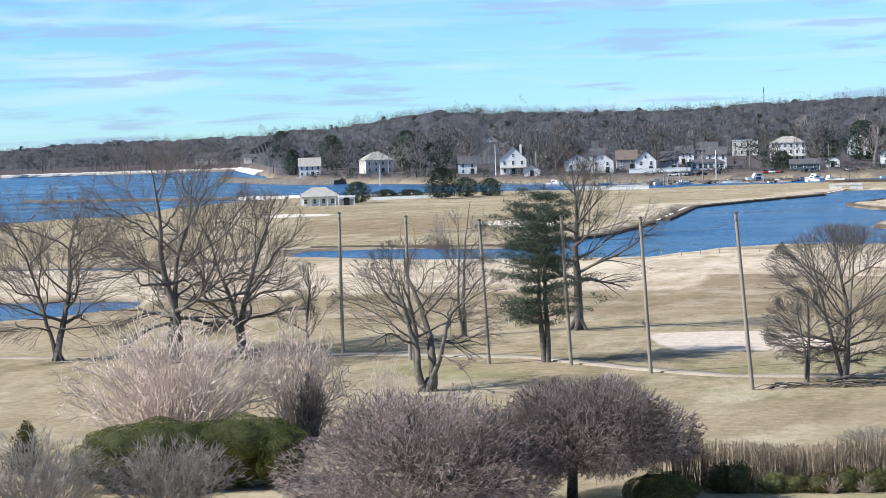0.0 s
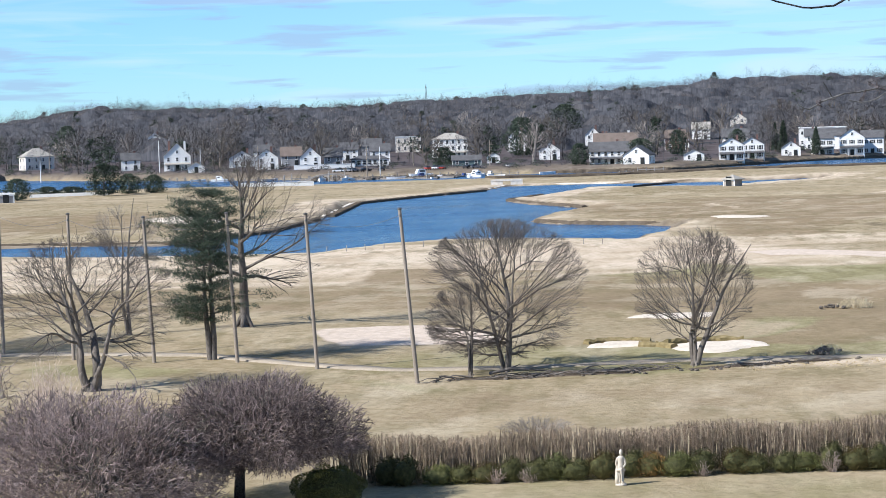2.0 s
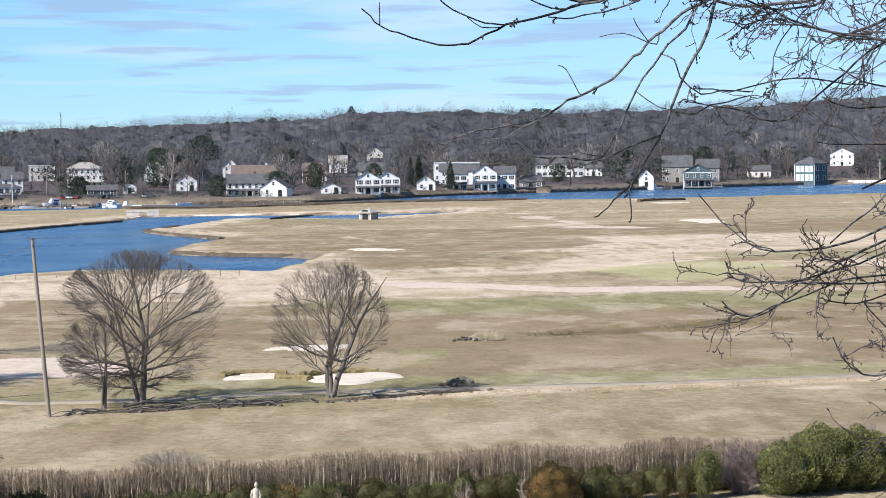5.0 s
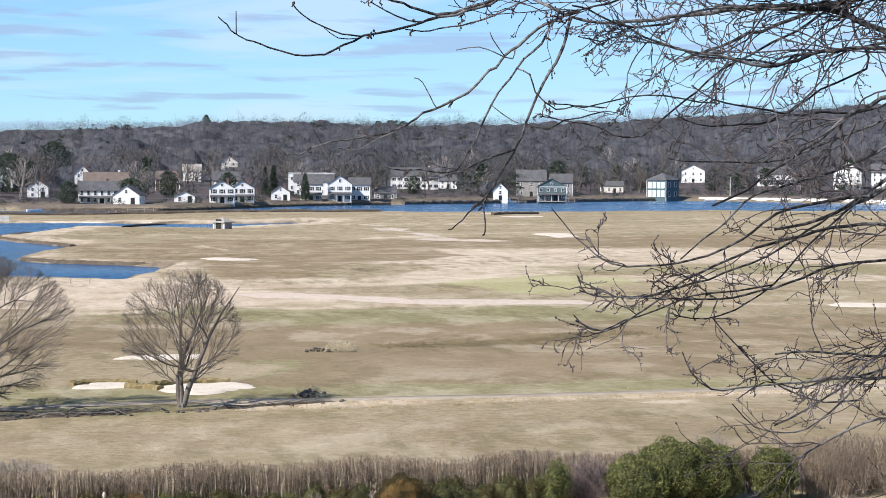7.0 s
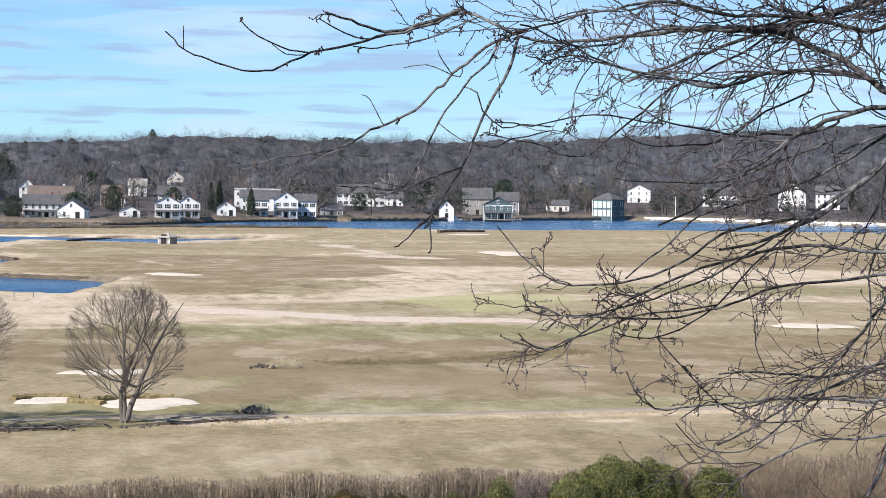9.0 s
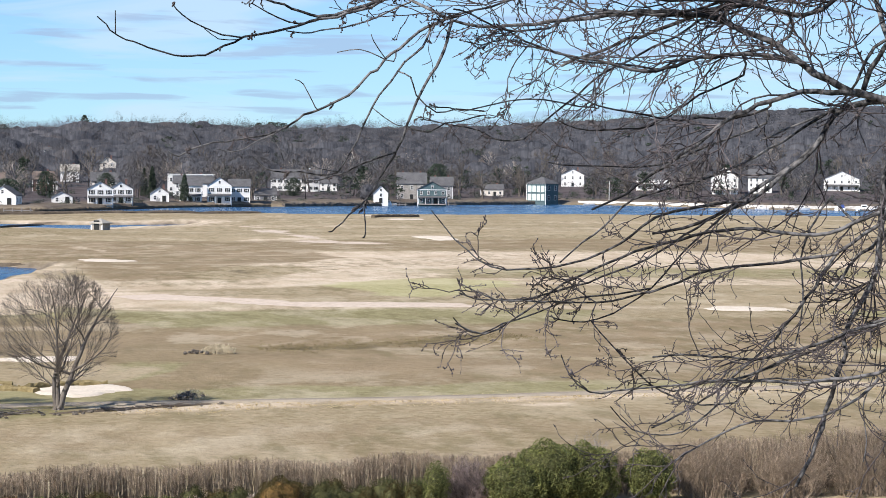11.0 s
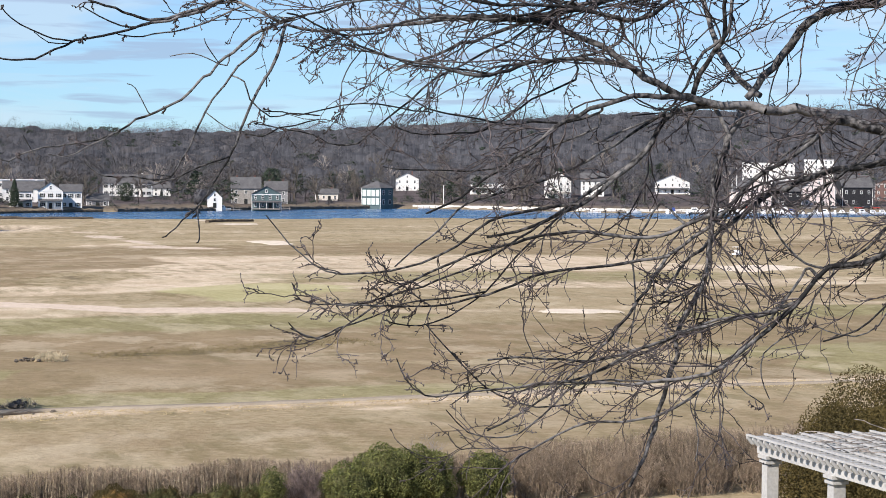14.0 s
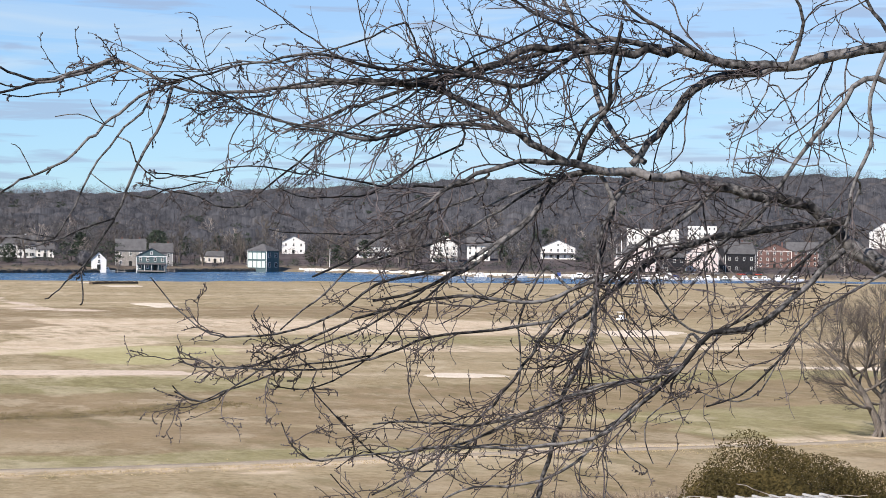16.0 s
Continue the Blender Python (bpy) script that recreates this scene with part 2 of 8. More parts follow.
M_ROOF_LIGHT = material("pale_shingles", [(0.3, 0.28, 0.25), (0.42, 0.4, 0.36)], 0.5, 0.9, fine=4)
M_TRIM = material("white_trim", [(0.78, 0.78, 0.77), (0.84, 0.84, 0.83)], 2.0, 0.5)
# white paint greyed for the shade between and beneath the slats
M_PERGOLA = material("shade_greyed_white_paint", [(0.34, 0.34, 0.34), (0.5, 0.5, 0.49)], 1.2, 0.7, fine=14)
M_SHUTTER = material("black_shutters", [(0.02, 0.022, 0.022), (0.04, 0.042, 0.042)], 2.0, 0.5)
M_PANE = material("window_glass", [(0.02, 0.025, 0.03), (0.05, 0.06, 0.07)], 0.8, 0.08, spec=0.6)
M_SAND = material("bunker_sand", [(0.52, 0.455, 0.375), (0.72, 0.64, 0.54)], 0.5, 0.95, bump=0.03, fine=5, spec=0.03)
M_PATH = material("gravel_path", [(0.26, 0.222, 0.175), (0.4, 0.345, 0.275)], 0.6, 0.95, fine=8, spec=0.02)
M_ROCK = material("ditch_rock", [(0.05, 0.043, 0.037), (0.2, 0.175, 0.15)], 1.0, 0.9, bump=0.03, island=0.4)
M_EARTH = material("dark_bank_earth", [(0.07, 0.055, 0.04), (0.16, 0.13, 0.1)], 0.5, 0.95, spec=0.02)
M_MARBLE = material("weathered_marble", [(0.4, 0.36, 0.3), (0.68, 0.62, 0.53)], 4.0, 0.7, bump=0.01)
M_HULL = material("white_hull", [(0.75, 0.76, 0.77), (0.82, 0.82, 0.83)], 1.0, 0.35)
M_BLUE = material("blue_canvas", [(0.03, 0.05, 0.16), (0.06, 0.09, 0.25)], 1.0, 0.8)
M_RED = material("red_paint", [(0.3, 0.04, 0.03), (0.42, 0.07, 0.05)], 1.0, 0.5)
M_DARK = material("dark_paint", [(0.02, 0.02, 0.022), (0.05, 0.05, 0.055)], 1.0, 0.5)
M_DOCK = material("weathered_planks", [(0.22, 0.2, 0.18), (0.38, 0.35, 0.32)], 1.0, 0.9)
M_TYRE = material("black_rubber", [(0.015, 0.015, 0.015), (0.03, 0.03, 0.03)], 3.0, 0.9)
M_CABLE = material("steel_cable", [(0.1, 0.1, 0.1), (0.2, 0.2, 0.2)], 3.0, 0.5, metal=0.6)


def water_material():
    m = bpy.data.materials.new("harbour_water")
    m.use_nodes = True
    n, l = m.node_tree.nodes, m.node_tree.links
    b = n["Principled BSDF"]
    b.inputs["Base Color"].default_value = (0.02, 0.075, 0.17, 1)
    b.inputs["Specular IOR Level"].default_value = 0.3
    b.inputs["Roughness"].default_value, b.inputs["IOR"].default_value = 0.22, 1.33
    co, mp, mp2 = n.new("ShaderNodeTexCoord"), n.new("ShaderNodeMapping"), n.new("ShaderNodeMapping")
    w1, w2, ad, bp = n.new("ShaderNodeTexNoise"), n.new("ShaderNodeTexNoise"), n.new("ShaderNodeMath"), n.new("ShaderNodeBump")
    mp.inputs["Scale"].default_value, mp.inputs["Rotation"].default_value = (0.5, 1.6, 1), (0, 0, radians(20))
    mp2.inputs["Scale"].default_value = (0.05, 0.12, 1)
    for mpp, w, d in ((mp, w1, 4), (mp2, w2, 3)):
        l.new(co.outputs["Object"], mpp.inputs["Vector"])
        l.new(mpp.outputs[0], w.inputs["Vector"])
        w.inputs["Scale"].default_value, w.inputs["Detail"].default_value = 1.0, d
    wind, rg, cm = n.new("ShaderNodeTexNoise"), n.new("ShaderNodeMapRange"), n.new("ShaderNodeMix")
    wind.inputs["Scale"].default_value, wind.inputs["Detail"].default_value = 0.35, 5
    l.new(mp2.outputs[0], wind.inputs["Vector"])
    rg.inputs["From Min"].default_value, rg.inputs["From Max"].default_value, rg.inputs["To Min"].default_value, rg.inputs["To Max"].default_value = 0.35, 0.68, 0.12, 0.34
    l.new(wind.outputs["Fac"], rg.inputs["Value"])
    l.new(rg.outputs["Result"], b.inputs["Roughness"])
    # ripple light painted into the blue, following the same noise as the bumps
    cm.data_type = "RGBA"
    cm.inputs["A"].default_value, cm.inputs["B"].default_value = (0.012, 0.058, 0.15, 1), (0.03, 0.11, 0.22, 1)
    cr = n.new("ShaderNodeMapRange")
    cr.inputs["From Min"].default_value, cr.inputs["From Max"].default_value = 0.38, 0.64
    l.new(w1.outputs["Fac"], cr.inputs["Value"])
    l.new(cr.outputs["Result"], cm.inputs["Factor"])
    l.new(cm.outputs["Result"], b.inputs["Base Color"])
    ad.operation = "ADD"
    l.new(w1.outputs["Fac"], ad.inputs[0])
    l.new(w2.outputs["Fac"], ad.inputs[1])
    l.new(ad.outputs[0], bp.inputs["Height"])
    bp.inputs["Strength"].default_value, bp.inputs["Distance"].default_value = 1.0, 0.5
    l.new(bp.outputs[0], b.inputs["Normal"])
    return m


def ground_material():
    """Winter turf: brown fairway, pale rough, patches of green, by the zones kept on the ground's points."""
    m = bpy.data.materials.new("winter_turf")
    m.use_nodes = True
    n, l = m.node_tree.nodes, m.node_tree.links
    b = n["Principled BSDF"]
    b.inputs["Roughness"].default_value, b.inputs["Specular IOR Level"].default_value = 0.95, 0.02
    co, zone, sep = n.new("ShaderNodeTexCoord"), n.new("ShaderNodeVertexColor"), n.new("ShaderNodeSeparateColor")
    zone.layer_name = "zone"
    l.new(zone.outputs["Color"], sep.inputs[0])

    def noise_at(scale, detail, lo, hi, stretch, turn):
        mp, t, r = n.new("ShaderNodeMapping"), n.new("ShaderNodeTexNoise"), n.new("ShaderNodeMapRange")
        mp.vector_type = "TEXTURE"
        mp.inputs["Scale"].default_value, mp.inputs["Rotation"].default_value = (1 / stretch[0], 1 / stretch[1], 1), (0, 0, radians(turn))
        t.inputs["Scale"].default_value, t.inputs["Detail"].default_value, t.inputs["Roughness"].default_value = scale, detail, 0.65
        r.inputs["From Min"].default_value, r.inputs["From Max"].default_value = lo, hi
        l.new(co.outputs["Object"], mp.inputs["Vector"])
        l.new(mp.outputs[0], t.inputs["Vector"])
        l.new(t.outputs["Fac"], r.inputs["Value"])
        return r.outputs["Result"], t.outputs["Fac"]

    def mixed(a, bcol, fac):
        x = n.new("ShaderNodeMix")
        x.data_type = "RGBA"
        l.new(fac, x.inputs["Factor"])
        for key, v in (("A", a), ("B", bcol)):
            if isinstance(v, tuple):
                x.inputs[key].default_value = (v[0] * 1.04, v[1] * 1.09, v[2] * 1.24, 1)
            else:
                l.new(v, x.inputs[key])
        return x.outputs["Result"]

    def times(a, k):
        x = n.new("ShaderNodeMath")
        x.operation, x.use_clamp = "MULTIPLY", True
        l.new(a, x.inputs[0])
        if isinstance(k, float):
            x.inputs[1].default_value = k
        else:
            l.new(k, x.inputs[1])
        return x.outputs[0]

    broad, _ = noise_at(0.02, 8, 0.38, 0.64, (0.8, 0.9, 1), -18)
    mid, _ = noise_at(0.13, 8, 0.36, 0.64, (1.1, 0.6, 1), -20)
    fine, raw = noise_at(1.3, 8, 0.34, 0.68, (0.9, 1.0, 1), -22)
    turf = mixed((0.228, 0.168, 0.088), (0.338, 0.257, 0.147), broad)
    turf = mixed(turf, (0.2, 0.158, 0.08), times(mid, 0.45))
    turf = mixed(turf, (0.46, 0.37, 0.225), times(fine, 0.55))
    pale = mixed((0.46, 0.35, 0.225), (0.66, 0.53, 0.37), mid)
    pale = mixed(pale, (0.36, 0.28, 0.165), times(fine, 0.5))
    green = mixed((0.165, 0.145, 0.064), (0.245, 0.218, 0.1), mid)
    green = mixed(green, (0.36, 0.31, 0.16), times(fine, 0.5))
    brown = mixed((0.178, 0.128, 0.069), (0.265, 0.192, 0.108), mid)
    brown = mixed(brown, (0.33, 0.25, 0.145), times(fine, 0.4))
    _, ragged = noise_at(0.2, 9, 0, 1, (1.2, 0.4, 1), -20)

    def torn(mask, lo=0.34, hi=0.66):
        """The mask with a ragged, fairly sharp edge."""
        k, r = n.new("ShaderNodeMath"), n.new("ShaderNodeMapRange")
        k.operation = "ADD"
        l.new(mask, k.inputs[0])
        l.new(ragged, k.inputs[1])
        r.inputs["From Min"].default_value, r.inputs["From Max"].default_value = lo + 0.5, hi + 0.5
        l.new(k.outputs[0], r.inputs["Value"])
        return r.outputs["Result"]

    worn, sep2 = n.new("ShaderNodeVertexColor"), n.new("ShaderNodeSeparateColor")
    worn.layer_name = "worn"
    l.new(worn.outputs["Color"], sep2.inputs[0])
    c = mixed(turf, pale, torn(sep.outputs["Green"]))
    c = mixed(c, green, times(torn(sep.outputs["Red"]), 0.85))
    c = mixed(c, brown, times(torn(sep.outputs["Blue"]), 0.9))
    where, _ = noise_at(0.03, 3, 0.38, 0.58, (0.7, 1.6, 1), 5)
    where2, _ = noise_at(0.024, 3, 0.38, 0.56, (0.8, 1.5, 1), -20)
    streak, _ = noise_at(0.4, 9, 0.46, 0.62, (1.2, 0.4, 1), -14)
    streak2, _ = noise_at(0.16, 9, 0.48, 0.58, (0.9, 0.6, 1), -27)
    speck, _ = noise_at(2.6, 6, 0.52, 0.68, (0.9, 0.9, 1), -20)
    c = mixed(c, (0.56, 0.465, 0.31), times(times(streak2, 0.35), where2))
    c = mixed(c, (0.14, 0.115, 0.05), times(times(streak, 0.6), where))
    c = mixed(c, (0.13, 0.1, 0.05), times(speck, 0.35))
    c = mixed(c, mixed((0.47, 0.37, 0.265), (0.64, 0.52, 0.39), fine), times(torn(sep2.outputs["Red"], 0.42, 0.66), 0.9))
    c = mixed(c, mixed((0.3, 0.285, 0.11), (0.46, 0.41, 0.21), fine), times(torn(sep2.outputs["Green"], 0.35, 0.8), 0.65))
    c = mixed(c, mixed((0.1, 0.075, 0.045), (0.19, 0.15, 0.085), fine), torn(sep2.outputs["Blue"]))
    leaves = n.new("ShaderNodeAttribute")
    leaves.attribute_name = "litter"
    edge = n.new("ShaderNodeAttribute")
    edge.attribute_name = "bank"
    c = mixed(c, mixed((0.1, 0.075, 0.05), (0.3, 0.24, 0.16), mid), edge.outputs["Fac"])
    c = mixed(c, mixed((0.07, 0.056, 0.05), (0.12, 0.1, 0.09), mid), leaves.outputs["Fac"])
    l.new(c, b.inputs["Base Color"])
    bp = n.new("ShaderNodeBump")
    bp.inputs["Strength"].default_value, bp.inputs["Distance"].default_value = 0.8, 0.14
    l.new(raw, bp.inputs["Height"])
    l.new(bp.outputs[0], b.inputs["Normal"])
    return m


M_WATER, M_TURF = water_material(), ground_material()


# ---- builders ----
def link(name, verts, faces, mat, parent=None, label="", flat=True):
    me = bpy.data.meshes.new(name)
    me.from_pydata([tuple(v) for v in np.asarray(verts, float).tolist()] if len(verts) else [], [], faces if isinstance(faces, list) else faces.tolist())
    if not flat:
        me.shade_smooth()
    me.materials.append(mat)
    ob = new(name, me)
    if parent:
        ob.parent = parent
    if label:
        tagged(ob, label)
    return ob


def empty(name, m, label, category, group="", kind=""):
    ob = new(name)
    ob.empty_display_size = 0.2
    ob.matrix_world = m
    return tagged(ob, label, category, group, kind)


class Soup:
    """Gathers the faces of one mesh."""

    def __init__(self):
        self.v, self.f = [], []

    def add(self, verts, faces):
        k = len(self.v)
        self.v += [tuple(v) for v in verts]
        self.f += [tuple(i + k for i in f) for f in faces]
        return self

    def box(self, x0, x1, y0, y1, z0, z1):
        return self.add([(x0, y0, z0), (x1, y0, z0), (x1, y1, z0), (x0, y1, z0), (x0, y0, z1), (x1, y0, z1), (x1, y1, z1), (x0, y1, z1)],
                        [(0, 3, 2, 1), (4, 5, 6, 7), (0, 1, 5, 4), (1, 2, 6, 5), (2, 3, 7, 6), (3, 0, 4, 7)])

    def lathe(self, profile, n=10, cx=0, cy=0, sx=1.0, sy=1.0):
        """Rings of (radius, z)."""
        vs, fs = [], []
        for r, z in profile:
            vs += [(cx + sx * r * math.cos(2 * math.pi * i / n), cy + sy * r * math.sin(2 * math.pi * i / n), z) for i in range(n)]
        for k in range(len(profile) - 1):
            fs += [(k * n + i, k * n + (i + 1) % n, (k + 1) * n + (i + 1) % n, (k + 1) * n + i) for i in range(n)]
        fs += [tuple(range(n - 1, -1, -1)), tuple((len(profile) - 1) * n + i for i in range(n))]
        return self.add(vs, fs)

    def make(self, name, mat, parent=None, label="", flat=True):
        return link(name, self.v, self.f, mat, parent, label, flat)


def tube_arrays(segs, sides):
    """Verts and faces of tapered tubes, one for each row (start, end, radius, radius)."""
    s = np.asarray(segs, float)
    p, q, r0, r1 = s[:, 0:3], s[:, 3:6], s[:, 6], s[:, 7]
    d = q - p
    d /= np.linalg.norm(d, axis=1)[:, None] + 1e-9
    ref = np.where(np.abs(d[:, 2:3]) > 0.9, [[1.0, 0, 0]], [[0, 0, 1.0]])
    u = np.cross(d, ref)
    u /= np.linalg.norm(u, axis=1)[:, None] + 1e-9
    w = np.cross(d, u)
    ang = np.arange(sides) * 2 * np.pi / sides
    ring = u[:, None, :] * np.cos(ang)[None, :, None] + w[:, None, :] * np.sin(ang)[None, :, None]
    v = np.concatenate([p[:, None] + ring * r0[:, None, None], q[:, None] + ring * r1[:, None, None]], 1).reshape(-1, 3)
    i = np.arange(sides)
    f = np.stack([i, (i + 1) % sides, (i + 1) % sides + sides, i + sides], 1)
    f = (f[None] + (np.arange(len(s)) * 2 * sides)[:, None, None]).reshape(-1, 4)
    return v, f


def fast_mesh(name, v, f, mat, parent=None, label="", normals=None):
    """A mesh from arrays; all faces have the same number of corners."""
    me = bpy.data.meshes.new(name)
    k = f.shape[1]
    me.vertices.add(len(v))
    me.vertices.foreach_set("co", np.asarray(v, np.float32).ravel())
    me.loops.add(f.size)
    me.loops.foreach_set("vertex_index", f.astype(np.int32).ravel())
    me.polygons.add(len(f))
    me.polygons.foreach_set("loop_start", np.arange(0, f.size, k, dtype=np.int32))
    me.polygons.foreach_set("loop_total", np.full(len(f), k, np.int32))
    me.update(calc_edges=True)
    me.materials.append(mat)
    if normals is not None:
        me.shade_smooth()
        me.normals_split_custom_set_from_vertices(np.asarray(normals, np.float32))
    ob = new(name, me)
    if parent:
        ob.parent = parent
    if label:
        tagged(ob, label)
    return ob


def unit(v):
    return v / (np.linalg.norm(v) + 1e-9)


def grow(rng, p, d, length, rad, level, P, out):
    """A branch from p along d with its side branches. P: steps, kids, angle, shrink, up, wiggle, taper by level; out[level] gathers tubes."""
    n = P["steps"][level]
    step, r = length / n, rad
    end = rad * P["taper"][level]
    bend = rng.normal(0, P["bend"][level], 3) if "bend" in P else np.zeros(3)
    last = level + 1 >= len(P["steps"])
    for i in range(n):
        d = unit(d + bend + rng.normal(0, P["wiggle"][level], 3) + np.array([0, 0, P["up"][level]]))
        q = p + d * step
        r2 = rad + (end - rad) * (i + 1) / n
        out[level].append((*p, *(q + d * r * 0.15), r, r2))
        p, r = q, r2
        if not last and (i + 1) / n > P["bare"][level]:
            k = P["kids"][level]
            for _ in range(int(k) + (rng.random() < k % 1)):
                side = unit(np.cross(d, rng.normal(0, 1, 3)))
                a = radians(P["angle"][level] * rng.uniform(0.65, 1.3))
                nd = unit(d * math.cos(a) + side * math.sin(a))
                left = 1 - 0.55 * (i + 1) / n
                grow(rng, p - d * step * rng.random() * 0.5, nd, length * P["shrink"][level] * left * rng.uniform(0.7, 1.25), max(r * P["thin"][level], P["least"]), level + 1, P, out)


def leaf_arrays(rng, centres, size, flat=0.0, slim=0.45):
    """One small quad at each centre, turned at random."""
    n = len(centres)
    a, b = rng.normal(0, 1, (n, 3)), rng.normal(0, 1, (n, 3))
    a[:, 2] *= 1 - flat
    b[:, 2] *= 1 - flat
    a /= np.linalg.norm(a, axis=1)[:, None]
    b -= a * (a * b).sum(1)[:, None]
    b /= np.linalg.norm(b, axis=1)[:, None]
    s = size * rng.uniform(0.6, 1.3, (n, 1))
    v = np.stack([centres - a * s, centres + b * s * slim, centres + a * s, centres - b * s * slim], 1).reshape(-1, 3)
    return v, np.arange(4 * n).reshape(n, 4)


def dome_points(rng, n, centre, radii, inner=0.75):
    d = rng.normal(0, 1, (n, 3))
    d /= np.linalg.norm(d, axis=1)[:, None]
    return np.asarray(centre) + d * np.asarray(radii) * rng.uniform(inner, 1.0, (n, 1)), d

# ---- ground and water ----
SWATH = [(99, 246), (113, 267), (125, 280), (139, 292), (152, 298), (160, 296), (153, 272), (130, 246), (118, 243), (106, 235)]
LINE1 = [(63, 142), (74, 140.5), (85, 137.5), (84, 136), (72, 138.5), (62, 140.5)]
LINE2 = [(62, 160), (68, 161), (74, 162), (86, 164), (85, 162), (73, 160), (67, 158.5)]
RIM = [(32, 252), (53, 239), (61, 234), (66, 231), (76, 231), (74, 219), (60, 208), (45, 214), (28, 216)]
DUSTY = [(53, 110), (58, 110), (68, 110), (64, 104), (56, 106)]
BROWN1 = [(94, 314), (111, 343), (131, 371), (149, 360), (142, 319), (135, 297), (123, 289), (110, 280), (91, 251), (80, 246), (81, 261)]
BROWN2 = [(27, 212), (36, 207), (43, 203), (36, 168), (28, 168), (22, 171)]
OLIVE1 = [(46, 192), (61, 205), (69, 195), (87, 190), (113, 182), (95, 154), (87, 165), (71, 166), (60, 165), (43, 160), (41, 169)]
OLIVE2 = [(48, 153), (58, 161), (64, 162), (62, 151), (52, 141), (43, 135)]
OLIVE3 = [(41, 128), (51, 141), (55, 141), (54, 130), (53, 124), (47, 123), (39, 118)]
OLIVE4 = [(17, 132), (26, 125), (34, 120), (33, 115), (25, 119), (15, 121)]
WARM = [(55, 140), (63, 141), (83, 134), (72, 117), (63, 120), (56, 122), (55, 129)]
PINK = [(71, 217), (77, 221), (81, 212), (84, 201), (96, 196), (102, 195), (100, 190), (83, 194), (77, 204), (71, 210)]
LUSH = [(101, 227), (113, 238), (125, 244), (132, 234), (127, 223), (108, 207), (98, 210)]
PIT = [(71, 232), (73, 234), (75, 233), (72, 228), (71, 227)]
DARK = [(99, 263), (106, 270), (109, 264), (103, 254), (99, 255)]
FARPATH = [(196, 495), (196, 468), (179, 405), (181, 382), (177, 372), (168, 385), (179, 434), (188, 475)]
OLIVE5 = [(137, 172), (161, 177), (187, 173), (164, 141), (123, 114), (108, 118), (106, 130)]
BROWN3 = [(168, 212), (206, 220), (242, 209), (207, 178), (165, 181), (142, 179)]
SANDY = [(14, 140), (16, 147), (20, 148), (23, 148), (27, 142), (28, 135), (25, 131), (20, 133), (15, 136)]
TUSS = [(61, 151), (68, 155), (76, 156), (84, 158), (81, 152), (73, 150), (65, 149)]


def band(v, lo, hi, soft):
    return smooth(lo - soft, lo + soft, v) * (1 - smooth(hi - soft, hi + soft, v))


